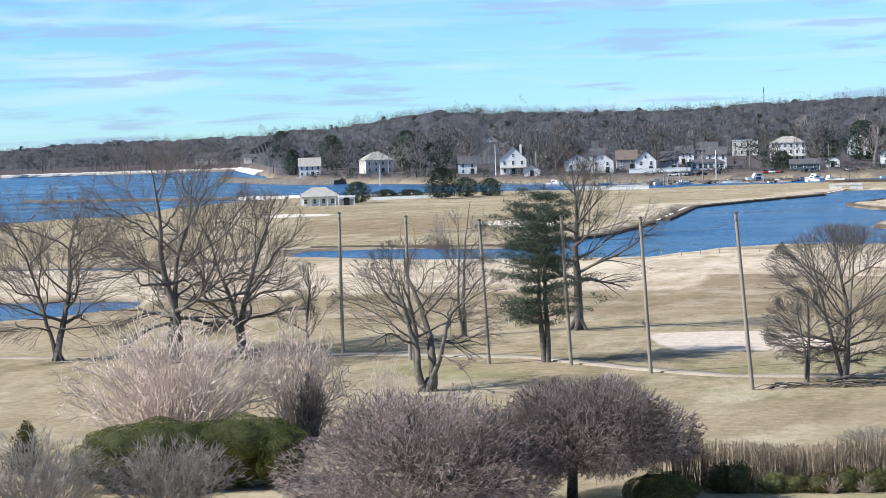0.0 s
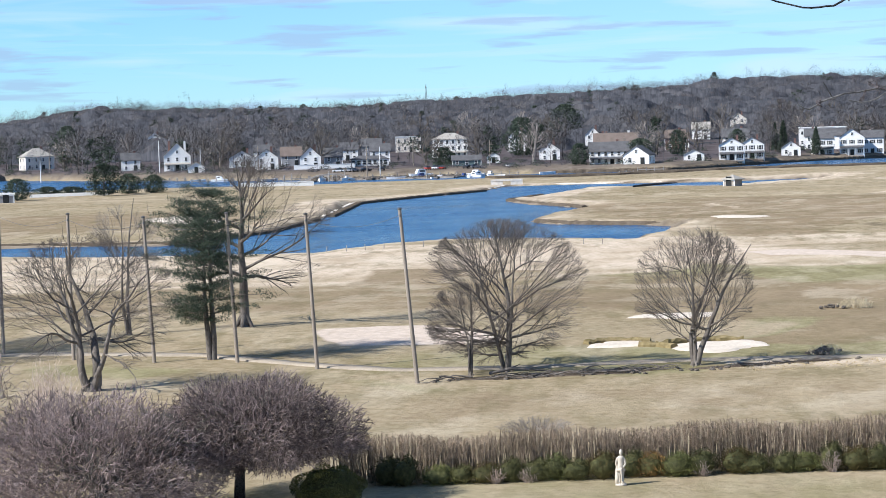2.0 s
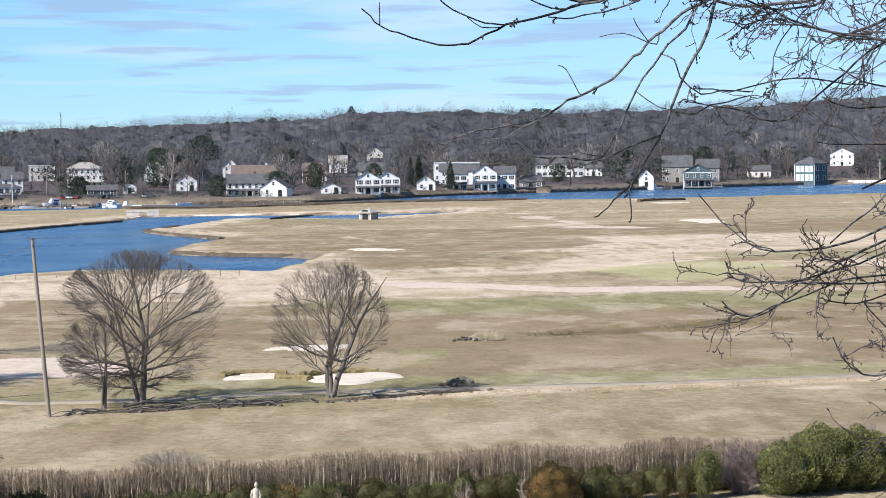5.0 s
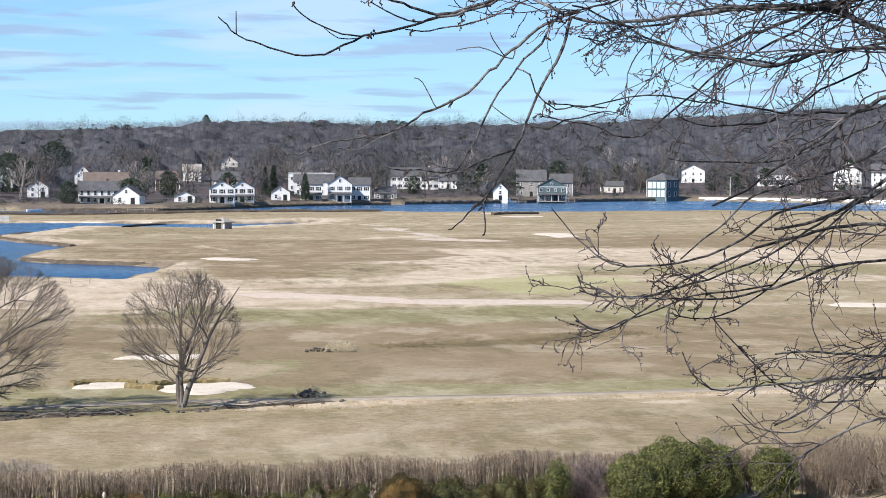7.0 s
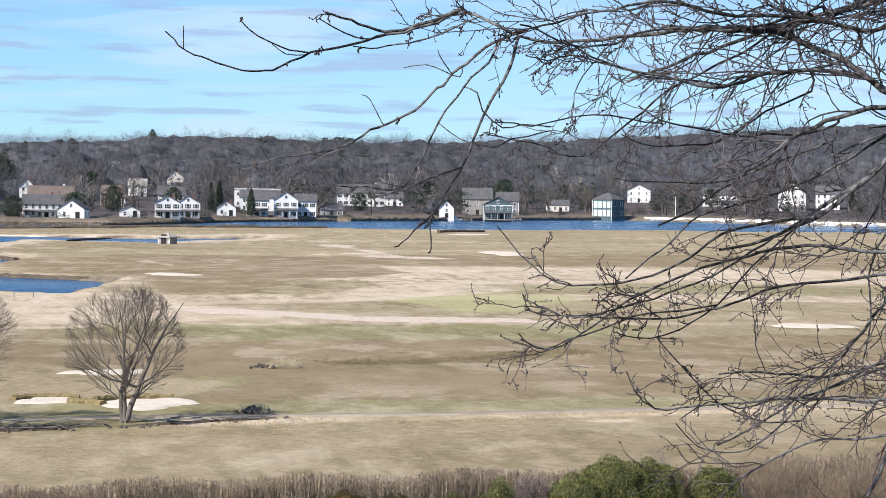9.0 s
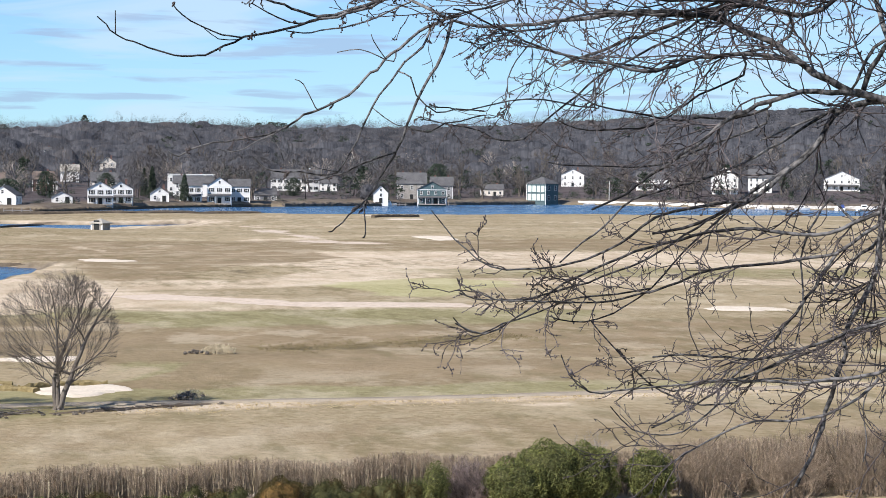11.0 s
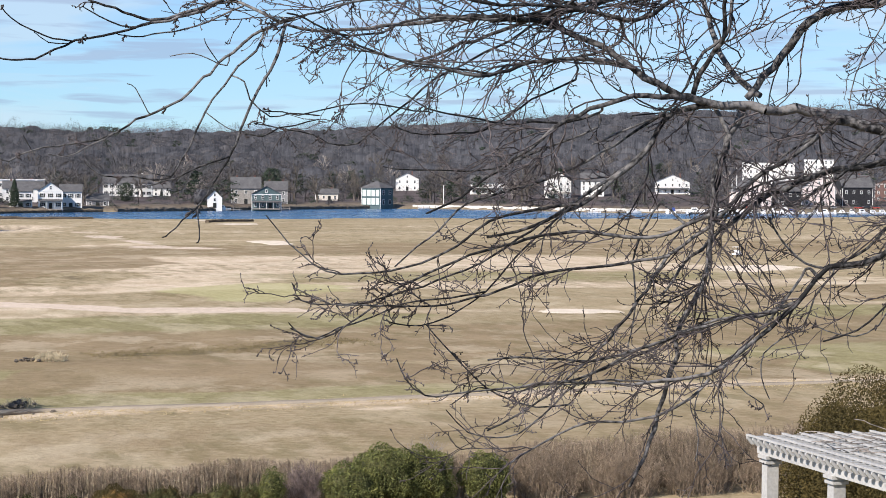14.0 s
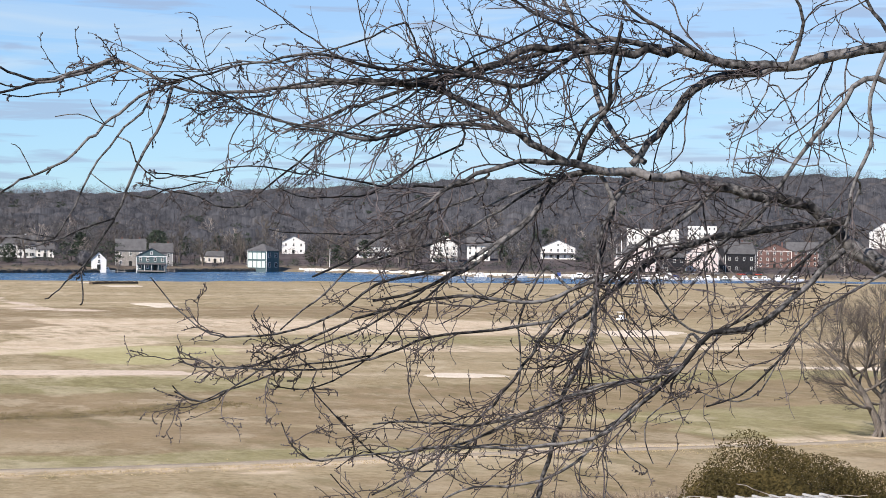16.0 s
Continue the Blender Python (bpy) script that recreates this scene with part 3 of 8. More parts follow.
def build_ground():
    az = np.concatenate([np.arange(-180, -16, 4.0), np.arange(-16, 50, 0.17), np.arange(50, 180, 4.0)])
    r = np.concatenate([[0.0, 0.6], np.geomspace(3, 70, 36, endpoint=False), np.geomspace(70, 1100, 340, endpoint=False), np.geomspace(1100, 4700, 70)])
    A, Rr = np.meshgrid(np.radians(az), r)
    x, y = Rr * np.sin(A), Rr * np.cos(A)
    z = land(x, y)
    n, k = len(az), len(r)
    v = np.stack([x, y, z], -1).reshape(-1, 3)
    i, j = np.meshgrid(np.arange(k - 1), np.arange(n), indexing="ij")
    a, b = i * n + j, i * n + (j + 1) % n
    f = np.stack([a, a + n, b + n, b], -1).reshape(-1, 4)

    ob = fast_mesh("ground", v, f, M_TURF)
    ob.data.shade_smooth()
    tagged(ob, "winter golf course turf in tan, brown and dull green", "ground", kind="structure")
    # zones: lawn green, pale rough, brown fairway
    xx, yy = v[:, 0], v[:, 1]
    rr, aa = np.hypot(xx, yy), np.degrees(np.arctan2(xx, yy))
    depth = yy + 0.12 * xx + 2.5 * ripple(xx, yy, 21)
    wood = rr > FAR_SHORE(aa)
    water = np.minimum(signed(POND, xx, yy), np.minimum(signed(CREEK, xx, yy), signed(POOL, xx, yy)))
    patch = 0.5 + 0.5 * ripple(xx, yy * 2.0, 27)
    green = np.clip(0.45 * smooth(86, 80, rr) + 0.7 * band(depth, 121, 133, 4) * smooth(0, 12, aa) + 0.3 * band(depth, 108, 124, 4) * (1 - smooth(12, 18, xx)) + 0.6 * band(depth, 258, 285, 8) * band(xx, 120, 215, 20)
                    + 0.35 * band(depth, 183, 215, 6) * patch, 0, 1)
    pale = np.clip(0.75 * band(depth, 118, 124, 2.0) * (xx > 36) + 0.55 * band(depth, 86, 108, 5) * patch + 0.8 * band(depth, 205, 240, 9) * (1 - smooth(60, 110, xx)) + 0.8 * band(depth, 285, 345, 10) * band(xx, 105, 230, 15)
                   + 0.5 * smooth(16, 4, water) + 0.5 * band(depth, 400, 640, 20) * patch + 0.5 * band(depth, 196, 204, 3) + 0.6 * band(depth, 240, 258, 3), 0, 1)
    wob = 4.6 * ripple(xx, yy, 9) + 2.2 * ripple(yy, xx, 3.7)

    def inside(poly, soft):
        return smooth(soft, -soft, signed(poly, xx, yy) + wob * min(1.0, soft / 3))
    for poly in (SWATH, LINE1, LINE2, RIM, DUSTY, [(24, 244), (42, 245), (55, 229), (71, 246), (59, 204), (36, 214), (22, 218)], [(154, 394), (176, 417), (175, 391), (156, 370)], [(85, 323), (123, 382), (137, 350), (114, 324)]):
        pale = np.maximum(pale, 0.9 * inside(poly, 2.0))
    for poly in (OLIVE1, OLIVE2, OLIVE3, OLIVE4, OLIVE5, [(-9, 136), (0, 118), (7, 125), (11, 115), (17, 111), (18, 119), (7, 129)]):
        green = np.maximum(green, 0.75 * inside(poly, 2.5))
        pale = np.minimum(pale, 1 - 0.6 * inside(poly, 2.0))
    brown = np.clip(0.62 * band(depth, 86, 113, 4) * (0.6 + 0.4 * patch) + 0.85 * band(depth, 146, 182, 5) * smooth(20, 60, xx) + 0.75 * band(depth, 300, 390, 14) * band(xx, 80, 112, 10) + 0.7 * band(depth, 345, 420, 12) * (xx > 110) + 0.6 * band(depth, 160, 200, 6) * (xx < 60)
                    + 0.7 * band(depth, 330, 420, 15) * band(xx, -30, 25, 12), 0, 1)
    litter = np.where(wood, 0.68 + 0.32 * smooth(FAR_SHORE(aa) + 15, FAR_SHORE(aa) + 60, rr), 0)
    for poly in (BROWN1, BROWN2, BROWN3, WARM):
        brown = np.maximum(brown, (0.6 if poly is BROWN3 else 0.85) * inside(poly, 2.5))
    dusty, lush, dark = 0.95 * np.maximum(np.maximum(0.9 * inside(PINK, 1.2), 1.3 * inside(SANDY, 1.5)), 0.7 * inside(FARPATH, 3)), 0.95 * inside(LUSH, 3.5), 0.9 * np.maximum(np.maximum(inside(PIT, 0.8), 0.6 * inside(DARK, 2)), 0.8 * inside(TUSS, 1.5))
    brown = np.maximum(brown, 0.8 * inside([(43, 129), (52, 138), (63, 138), (80, 133), (110, 124), (104, 112), (71, 117), (55, 120)], 2))
    brown = np.maximum(brown, 0.7 * inside([(-13, 381), (-3, 419), (11, 391), (7, 318), (-8, 351)], 6))
    brown = np.where(wood, 0.5, brown)
    green = np.where(wood, np.clip(0.2 + 0.5 * patch, 0, 1), green)
    pale = np.where(wood, 0.0, pale)
    zz = v[:, 2]
    shore = np.where(rr < NEAR_SHORE(aa) - 20, water, NEAR_SHORE(aa) - rr)
    bank_ = np.where(wood, 0, band(shore + 0.6 * ripple(xx, yy, 5), -3, 1.3, 0.7))
    bk = ob.data.attributes.new("bank", "FLOAT", "POINT")
    bk.data.foreach_set("value", bank_.astype(np.float32))
    lit = ob.data.attributes.new("litter", "FLOAT", "POINT")
    lit.data.foreach_set("value", litter.astype(np.float32))
    more = ob.data.color_attributes.new("worn", "FLOAT_COLOR", "POINT")
    more.data.foreach_set("color", np.stack([dusty, lush, dark, np.ones_like(dusty)], -1).astype(np.float32).ravel())
    col = ob.data.color_attributes.new("zone", "FLOAT_COLOR", "POINT")
    col.data.foreach_set("color", np.stack([green, pale, brown, np.ones_like(green)], -1).astype(np.float32).ravel())


build_ground()
n_ring = 64
water = Soup().add([(4800 * math.sin(2 * math.pi * i / n_ring), 4800 * math.cos(2 * math.pi * i / n_ring), WATER_Z) for i in range(n_ring)], [tuple(range(n_ring - 1, -1, -1))]).make("water", M_WATER)
tagged(water, "rippled deep blue harbour and pond water", "water", kind="structure")


def blot(name, cx, cy, rx, ry, turn, mat, label, category, lift=0.1, seed=0, kind="structure"):
    """A low patch with an uneven outline that follows the ground, a little proud of it."""
    rng = np.random.default_rng(seed)
    ph = rng.uniform(0, 6.28, 5)
    n, rings = 48, 6
    vs, fs = [], []
    ca, sa2 = math.cos(radians(turn)), math.sin(radians(turn))
    for k in range(rings + 1):
        for i in range(n):
            a = 2 * math.pi * i / n
            w = 1 + 0.16 * math.sin(2 * a + ph[0]) + 0.12 * math.sin(3 * a + ph[1]) + 0.07 * math.sin(5 * a + ph[2]) + 0.06 * math.sin(7 * a + ph[3]) + 0.05 * math.sin(11 * a + ph[4])
            u = k / rings * w
            px, py = rx * u * math.cos(a), ry * u * math.sin(a)
            X, Y = cx + px * ca - py * sa2, cy + px * sa2 + py * ca
            vs.append((X, Y, height(X, Y) + (lift if k < rings else -0.12)))
    for k in range(rings):
        fs += [(k * n + i, (k + 1) * n + i, (k + 1) * n + (i + 1) % n, k * n + (i + 1) % n) for i in range(n)]
    ob = link(name, vs, fs, mat, flat=False)
    return tagged(ob, label, category, kind=kind)


def ribbon(name, pts, width, mat, label, category, lift=0.08, seed=1):
    """A strip that follows the ground along pts."""
    rng = np.random.default_rng(seed)
    P = np.array(pts, float)
    s = np.concatenate([[0], np.cumsum(np.hypot(*np.diff(P, axis=0).T))])
    t = np.linspace(0, s[-1], int(s[-1] / 1.2) + 2)
    c = np.stack([np.interp(t, s, P[:, 0]), np.interp(t, s, P[:, 1])], 1)
    d = np.gradient(c, axis=0)
    d /= np.linalg.norm(d, axis=1)[:, None]
    nrm = np.stack([-d[:, 1], d[:, 0]], 1)
    vs, fs = [], []
    for i in range(len(c)):
        w = width * (0.5 + 0.08 * math.sin(t[i] * 0.7) + rng.normal(0, 0.03))
        for u in (-1, -0.9, 0, 0.9, 1):
            X, Y = c[i] + nrm[i] * w * u
            vs.append((X, Y, height(X, Y) + (lift if abs(u) < 1 else -0.1)))
    for i in range(len(c) - 1):
        fs += [(i * 5 + k, i * 5 + k + 1, (i + 1) * 5 + k + 1, (i + 1) * 5 + k) for k in range(4)]
    ob = link(name, vs, fs, mat, flat=False)
    return tagged(ob, label, category, kind="structure")


ribbon("path", [(-60, 152), (-30, 146), (-9, 142), (-4, 140.5), (6, 135), (12, 126.5), (17, 121), (24, 119), (34, 118.5), (42, 116.5), (55, 113.3), (70, 111), (95, 108), (120, 106)], 1.4, M_PATH, "pale grey gravel cart path across the turf", "path")
for k, (cx, cy, rx, ry, tr_) in enumerate([(38.5, 125.5, 3.4, 3.4, 10), (33, 129, 2.5, 1.8, -6), (41.5, 146, 4, 1.6, -8), (96, 301, 4.2, 9, -12), (205, 404, 5.0, 12, -20), (284, 592, 9, 10, -20),
                                            (129.5, 181, 5.5, 3.5, -25), (220, 258, 7, 7, -30), (227, 265, 7, 8, -30), (183, 172, 7, 4, -30), (15, 372, 9, 16, 0), (-32, 447, 9, 14, 0), (5, 93.5, 2.6, 1.4, 0)]):
    blot("bunker", cx, cy, rx, ry, tr_, M_SAND, "white sand bunker sunk in the turf", "bunker", 0.09, k + 3)

# ---- houses of the far shore ----
SHARED, SITES = {}, []


def shared(key, make):
    """The mesh that make() builds, made once."""
    if key not in SHARED:
        ob = make()
        SHARED[key] = ob.data
        bpy.data.objects.remove(ob)
    return SHARED[key]


def put(name, data, parent, m, label=""):
    ob = new(name, data)
    ob.parent = parent
    ob.matrix_local = m
    if label:
        tagged(ob, label)
    return ob


def frame_soup(w, h):
    s = Soup()
    for x0, x1, z0, z1 in ((-w / 2 - 0.12, w / 2 + 0.12, -0.14, 0), (-w / 2 - 0.12, w / 2 + 0.12, h, h + 0.14), (-w / 2 - 0.12, -w / 2, 0, h), (w / 2, w / 2 + 0.12, 0, h), (-w / 2, w / 2, h / 2 - 0.04, h / 2 + 0.04)):
        s.box(x0, x1, -0.12, 0.02, z0, z1)
    return s


def window(parent, x, y, z, w, h, shutters, side=0):
    win = put("window", shared(("frame", w, h), lambda: frame_soup(w, h).make("window_frame", M_TRIM)), parent, pose(x, y, z, 0, 0, side))
    put("pane", shared(("pane", w, h), lambda: Soup().box(-w / 2, w / 2, -0.06, 0.01, 0, h).make("pane", M_PANE)), win, Matrix())
    if shutters:
        for sx in (-1, 1):
            put("shutter", shared(("shutter", w, h), lambda: Soup().box(-w * 0.24, w * 0.24, -0.09, 0.01, 0, h).make("shutter", M_SHUTTER)), win, pose(sx * (w / 2 + 0.12 + w * 0.25), 0, 0))


def roof_soup(w, d, z, rise, kind, over=0.45, thick=0.22):
    s = Soup()
    W, D = w / 2 + over, d / 2 + over
    drop = rise * over / (d / 2 if kind == "side" else w / 2)
    if kind == "hip":
        run = min(W, D)
        rx, ry = W - run, D - run
        for zz, flip in ((z + thick, 0), (z, 1)):
            v = [(-W, -D, zz - 0.1), (W, -D, zz - 0.1), (W, D, zz - 0.1), (-W, D, zz - 0.1), (-rx, -ry, zz + rise), (rx, -ry, zz + rise), (rx, ry, zz + rise), (-rx, ry, zz + rise)]
            s.add(v, [(0, 1, 5, 4), (1, 2, 6, 5), (2, 3, 7, 6), (3, 0, 4, 7), (4, 5, 6, 7)])
        k = len(s.v) - 16
        s.f += [(k + i, k + (i + 1) % 4, k + 8 + (i + 1) % 4, k + 8 + i) for i in range(4)]
        return s
    L = D if kind == "front" else W
    E = W if kind == "front" else D
    for sg in (-1, 1):
        prof = [(sg * E, z - drop), (0, z + rise), (0, z + rise + thick), (sg * E, z - drop + thick)]
        vs = [((a, l, b) if kind == "front" else (l, a, b)) for l in (-L, L) for a, b in prof]
        s.add(vs, [(0, 1, 2, 3), (7, 6, 5, 4), (0, 4, 5, 1), (1, 5, 6, 2), (2, 6, 7, 3), (3, 7, 4, 0)])
    return s


def house(x, y, w, d, eave, rise, kind, wall, roof, label, storeys=2, cols=3, turn=0, shutters=False, chimney=1, porch=0, sides=2, win=(0.95, 1.5), name="house", group="houses along the far shore", z=None, door=True):
    """A house whose front looks at its own -y."""
    az = math.degrees(math.atan2(x, y))
    SITES.append((az, math.degrees(0.5 * w / math.hypot(x, y)) + 0.1, math.hypot(x, y)))
    ob = empty(name, pose(x, y, height(x, y) - 0.3 if z is None else z, 0, 0, -az + turn), label, "house", group)
    s = Soup()
    b = -1.2
    if kind == "hip" or kind == "flat":
        s.box(-w / 2, w / 2, -d / 2, d / 2, b, eave)
    elif kind == "front":
        v = [(a, l, zz) for l in (-d / 2, d / 2) for a, zz in ((-w / 2, b), (w / 2, b), (w / 2, eave), (0, eave + rise), (-w / 2, eave))]
        s.add(v, [(0, 1, 2, 3, 4), (9, 8, 7, 6, 5), (0, 5, 6, 1), (1, 6, 7, 2), (4, 9, 5, 0)])
    else:
        v = [(l, a, zz) for l in (-w / 2, w / 2) for a, zz in ((-d / 2, b), (d / 2, b), (d / 2, eave), (0, eave + rise), (-d / 2, eave))]
        s.add(v, [(4, 3, 2, 1, 0), (5, 6, 7, 8, 9), (1, 6, 5, 0), (2, 7, 6, 1), (0, 5, 9, 4)])
    s.make("wall", wall, ob)
    if kind == "flat":
        Soup().box(-w / 2 - 0.3, w / 2 + 0.3, -d / 2 - 0.3, d / 2 + 0.3, eave, eave + 0.35).make("roof", M_TRIM, ob)
        rise = 0
    else:
        roof_soup(w, d, eave, rise, kind).make("roof", roof, ob)
    tr = Soup()
    for cx in (-w / 2, w / 2):
        tr.box(cx - 0.12, cx + 0.12, -d / 2 - 0.05, -d / 2 + 0.1, b, eave)
    tr.box(-w / 2, w / 2, -d / 2 - 0.06, -d / 2 - 0.003, eave - 0.35, eave - 0.05)
    tr.make("trim", M_TRIM, ob)
    fh = eave / storeys
    ww, wh = win
    for st in range(storeys):
        for c in range(cols):
            xx = -w / 2 + w * (c + 0.5) / cols
            if door and st == 0 and c == cols // 2:
                dr = Soup().box(-0.6, 0.6, -0.1, 0.02, 0, 2.2).box(-0.75, -0.6, -0.14, 0.02, 0, 2.35).box(0.6, 0.75, -0.14, 0.02, 0, 2.35).box(-0.75, 0.75, -0.14, 0.02, 2.2, 2.4).make("door", M_SHUTTER, ob)
                dr.location = (xx, -d / 2, 0.2)
                continue
            window(ob, xx, -d / 2, st * fh + fh * 0.3, ww, min(wh, fh * 0.55), shutters)
        for c in range(sides):
            yy = -d / 2 + d * (c + 0.5) / sides
            window(ob, -w / 2, yy, st * fh + fh * 0.3, ww, min(wh, fh * 0.55), False, -90)
            window(ob, w / 2, yy, st * fh + fh * 0.3, ww, min(wh, fh * 0.55), False, 90)
    if kind == "front" and rise > 2:
        window(ob, 0, -d / 2, eave + rise * 0.2, 0.8, min(1.2, rise * 0.4), False)
    for c in range(chimney):
        cx = (-0.3 + 0.6 * c) * w if chimney > 1 else 0.22 * w
        top = eave + rise + 1.0
        Soup().box(-0.45, 0.45, -0.4, 0.4, eave, top).box(-0.53, 0.53, -0.48, 0.48, top - 0.25, top - 0.08).make("chimney", M_TRIM if wall == M_WHITE and c == 1 else M_BRICK, ob).location = (cx, 0.1 * d, 0)
    if porch:
        pw = w * 0.94
        pr = Soup().box(-pw / 2, pw / 2, -d / 2 - porch, -d / 2 - 0.01, -0.3, 0.15).make("porch_deck", M_DOCK, ob)
        Soup().add([(-pw / 2 - 0.2, -d / 2 - porch - 0.2, fh - 0.25), (pw / 2 + 0.2, -d / 2 - porch - 0.2, fh - 0.25), (pw / 2 + 0.2, -d / 2 - 0.01, fh + 0.35), (-pw / 2 - 0.2, -d / 2 - 0.01, fh + 0.35),
                    (-pw / 2 - 0.2, -d / 2 - porch - 0.2, fh - 0.5), (pw / 2 + 0.2, -d / 2 - porch - 0.2, fh - 0.5), (pw / 2 + 0.2, -d / 2 - 0.01, fh - 0.5), (-pw / 2 - 0.2, -d / 2 - 0.01, fh - 0.5)],
                   [(0, 1, 2, 3), (7, 6, 5, 4), (0, 4, 5, 1), (1, 5, 6, 2), (3, 7, 4, 0)]).make("porch_roof", roof, ob)
        for c in range(cols + 1):
            put("porch_post", shared(("post", round(fh, 2)), lambda: Soup().lathe([(0.14, 0.15), (0.11, 0.3), (0.1, fh - 0.6), (0.15, fh - 0.48)], 8).make("post", M_TRIM)), ob, pose(-pw / 2 + 0.15 + (pw - 0.3) * c / cols, -d / 2 - porch + 0.15, 0))
    return ob


W_, G_ = M_WHITE, M_GREY
house(-67, 1044, 11, 9, 5.5, 4, "side", W_, M_ROOF_LIGHT, "white modern beach house with a steep roof", cols=4)
house(-32, 1012, 14, 11, 6.5, 4.0, "hip", M_CREAM, M_ROOF_LIGHT, "cream shore house with a pale hipped roof", cols=4, turn=18)
house(-233, 2030, 22, 12, 7, 5, "side", M_CREAM, M_ROOF, "pale house across the bay", cols=4)
house(-174, 1890, 16, 10, 4.5, 3, "side", M_CREAM, M_ROOF, "low pale house across the bay", cols=3, storeys=1)
house(31, 869, 11, 11, 6.5, 5.2, "front", W_, M_ROOF_LIGHT, "tall white gabled shore house with a porch", cols=3, porch=2, chimney=2)
house(37, 827, 6.5, 5, 2.6, 1.8, "front", W_, M_ROOF_LIGHT, "small white boat shed", storeys=1, cols=1, chimney=0, name="shed")
house(58, 864, 10.5, 10, 4.2, 3.0, "front", W_, M_ROOF, "white cottage with a low gable", cols=2, storeys=1)
house(65, 821, 9, 10, 5.0, 3.4, "front", W_, M_ROOF, "white gabled cottage at the marina", cols=2)
house(78, 854, 8.5, 8, 4.6, 3.5, "side", G_, M_ROOF_WARM, "grey shingled cottage with a brick chimney", cols=2)
house(81.5, 809, 8, 9, 5.0, 3.8, "front", W_, M_ROOF, "white cottage with a steep gable", cols=2)
house(91, 812, 7, 9, 4.6, 3.4, "side", G_, M_ROOF, "small grey shingled cottage", cols=2)
house(108, 906, 9, 9, 5, 3, "side", W_, M_ROOF, "white house on the wooded slope", cols=3)
house(106, 815, 15, 6, 3.0, 1.2, "hip", W_, M_ROOF, "long white arcaded pavilion", storeys=1, cols=7, win=(1.3, 1.9), chimney=0, name="pavilion", door=False)
house(114, 842, 8, 8, 5.6, 2.8, "side", W_, M_ROOF, "white house behind the arcade", cols=3)
house(152, 891, 15.5, 11, 8.2, 2.6, "hip", W_, M_ROOF_LIGHT, "large white three-storey house with porches", storeys=3, cols=6, porch=2.4, chimney=1)
house(147, 983, 12, 9, 7.5, 0, "flat", M_CREAM, M_ROOF, "flat-roofed pale house on the slope", cols=4)
house(191, 935, 8, 8, 4.5, 3, "front", W_, M_ROOF, "white gabled cottage under the trees", cols=2)
house(178, 805, 8, 7, 4.4, 2.8, "front", W_, M_ROOF, "small white dormered cottage", cols=2)
house(233, 957, 7, 8, 5.8, 3.6, "front", W_, M_ROOF, "narrow white gabled house", cols=2)
house(212, 830, 18, 9, 5.5, 4.0, "side", W_, M_ROOF_WARM, "white house with a long brown roof", cols=5, chimney=2)
house(185, 735, 14.5, 8, 5.0, 3.2, "side", W_, M_ROOF, "white colonial house with a dark shingle roof", cols=6, porch=2.0)
house(193, 722, 9.5, 9, 3.6, 3.2, "front", W_, M_ROOF, "white gabled ell of the colonial house", cols=2, storeys=1, turn=-14, chimney=0)
house(220, 743, 7.5, 6, 2.6, 1.9, "front", W_, M_ROOF, "small white garage with a gable", storeys=1, cols=2, chimney=0, name="garage")
house(237, 750, 9.5, 8, 6.0, 2.7, "front", W_, M_ROOF, "white twin house with black shutters", cols=3, shutters=True, porch=1.6)
house(251, 768, 9.2, 8, 5.8, 2.7, "front", W_, M_ROOF, "white twin house with a porch and shutters", cols=3, shutters=True, porch=1.6)
house(281, 883, 12, 8, 6, 3.5, "side", M_CREAM, M_ROOF, "cream house behind the twins", cols=3)
house(339, 930, 22, 10, 9, 0, "flat", W_, M_ROOF_LIGHT, "long white flat-roofed house behind the shore", cols=7, storeys=2)
house(322, 880, 18, 8, 6.5, 3, "side", W_, M_ROOF, "white house with a long dark roof", cols=5, chimney=2)
house(278, 800, 7.5, 7, 3.6, 2.6, "front", W_, M_ROOF, "small white gabled outbuilding", cols=2, storeys=1)
house(297, 815, 9, 9, 7.6, 2.6, "side", W_, M_ROOF, "white west wing with black shutters", cols=3, shutters=True, chimney=0, porch=1.8, z=0.6)
house(310, 815, 10, 12, 7.8, 3.4, "front", W_, M_ROOF, "grand white house with a pedimented front", cols=3, shutters=True, chimney=0, porch=2.2, z=0.6)
house(322.5, 824, 9, 9, 7.4, 2.8, "side", W_, M_ROOF, "white east wing with black shutters", cols=3, shutters=True, chimney=0, z=0.6)
house(342, 842, 9.5, 8, 3.4, 2.6, "side", G_, M_ROOF, "grey shingled garage near the water", storeys=1, cols=3, chimney=0, name="garage", z=0.8)
house(415, 981, 25, 10, 7, 4.2, "side", W_, M_ROOF, "long white house on the lawn", cols=8, shutters=True, chimney=2)
house(438, 990, 9, 8, 4.4, 2.8, "side", W_, M_ROOF, "white east wing of the long house", cols=3)
house(402, 849, 6.5, 7, 5, 3.2, "front", W_, M_ROOF, "small white boathouse with a steep gable", storeys=2, cols=1, chimney=0, name="boathouse", z=0.3)
house(438, 890, 14, 10, 8, 5, "side", M_STONE, M_ROOF, "grey stone house with a slate roof", cols=3, chimney=2)
house(428, 848, 13.5, 9, 6.8, 3.6, "front", M_TEAL, M_ROOF, "grey-green boathouse with deep porches", cols=4, porch=2.5, chimney=0, name="boathouse", z=0.2)
house(462, 905, 11, 9, 7, 4, "side", G_, M_ROOF, "grey shingled house with two chimneys", cols=3, chimney=2)
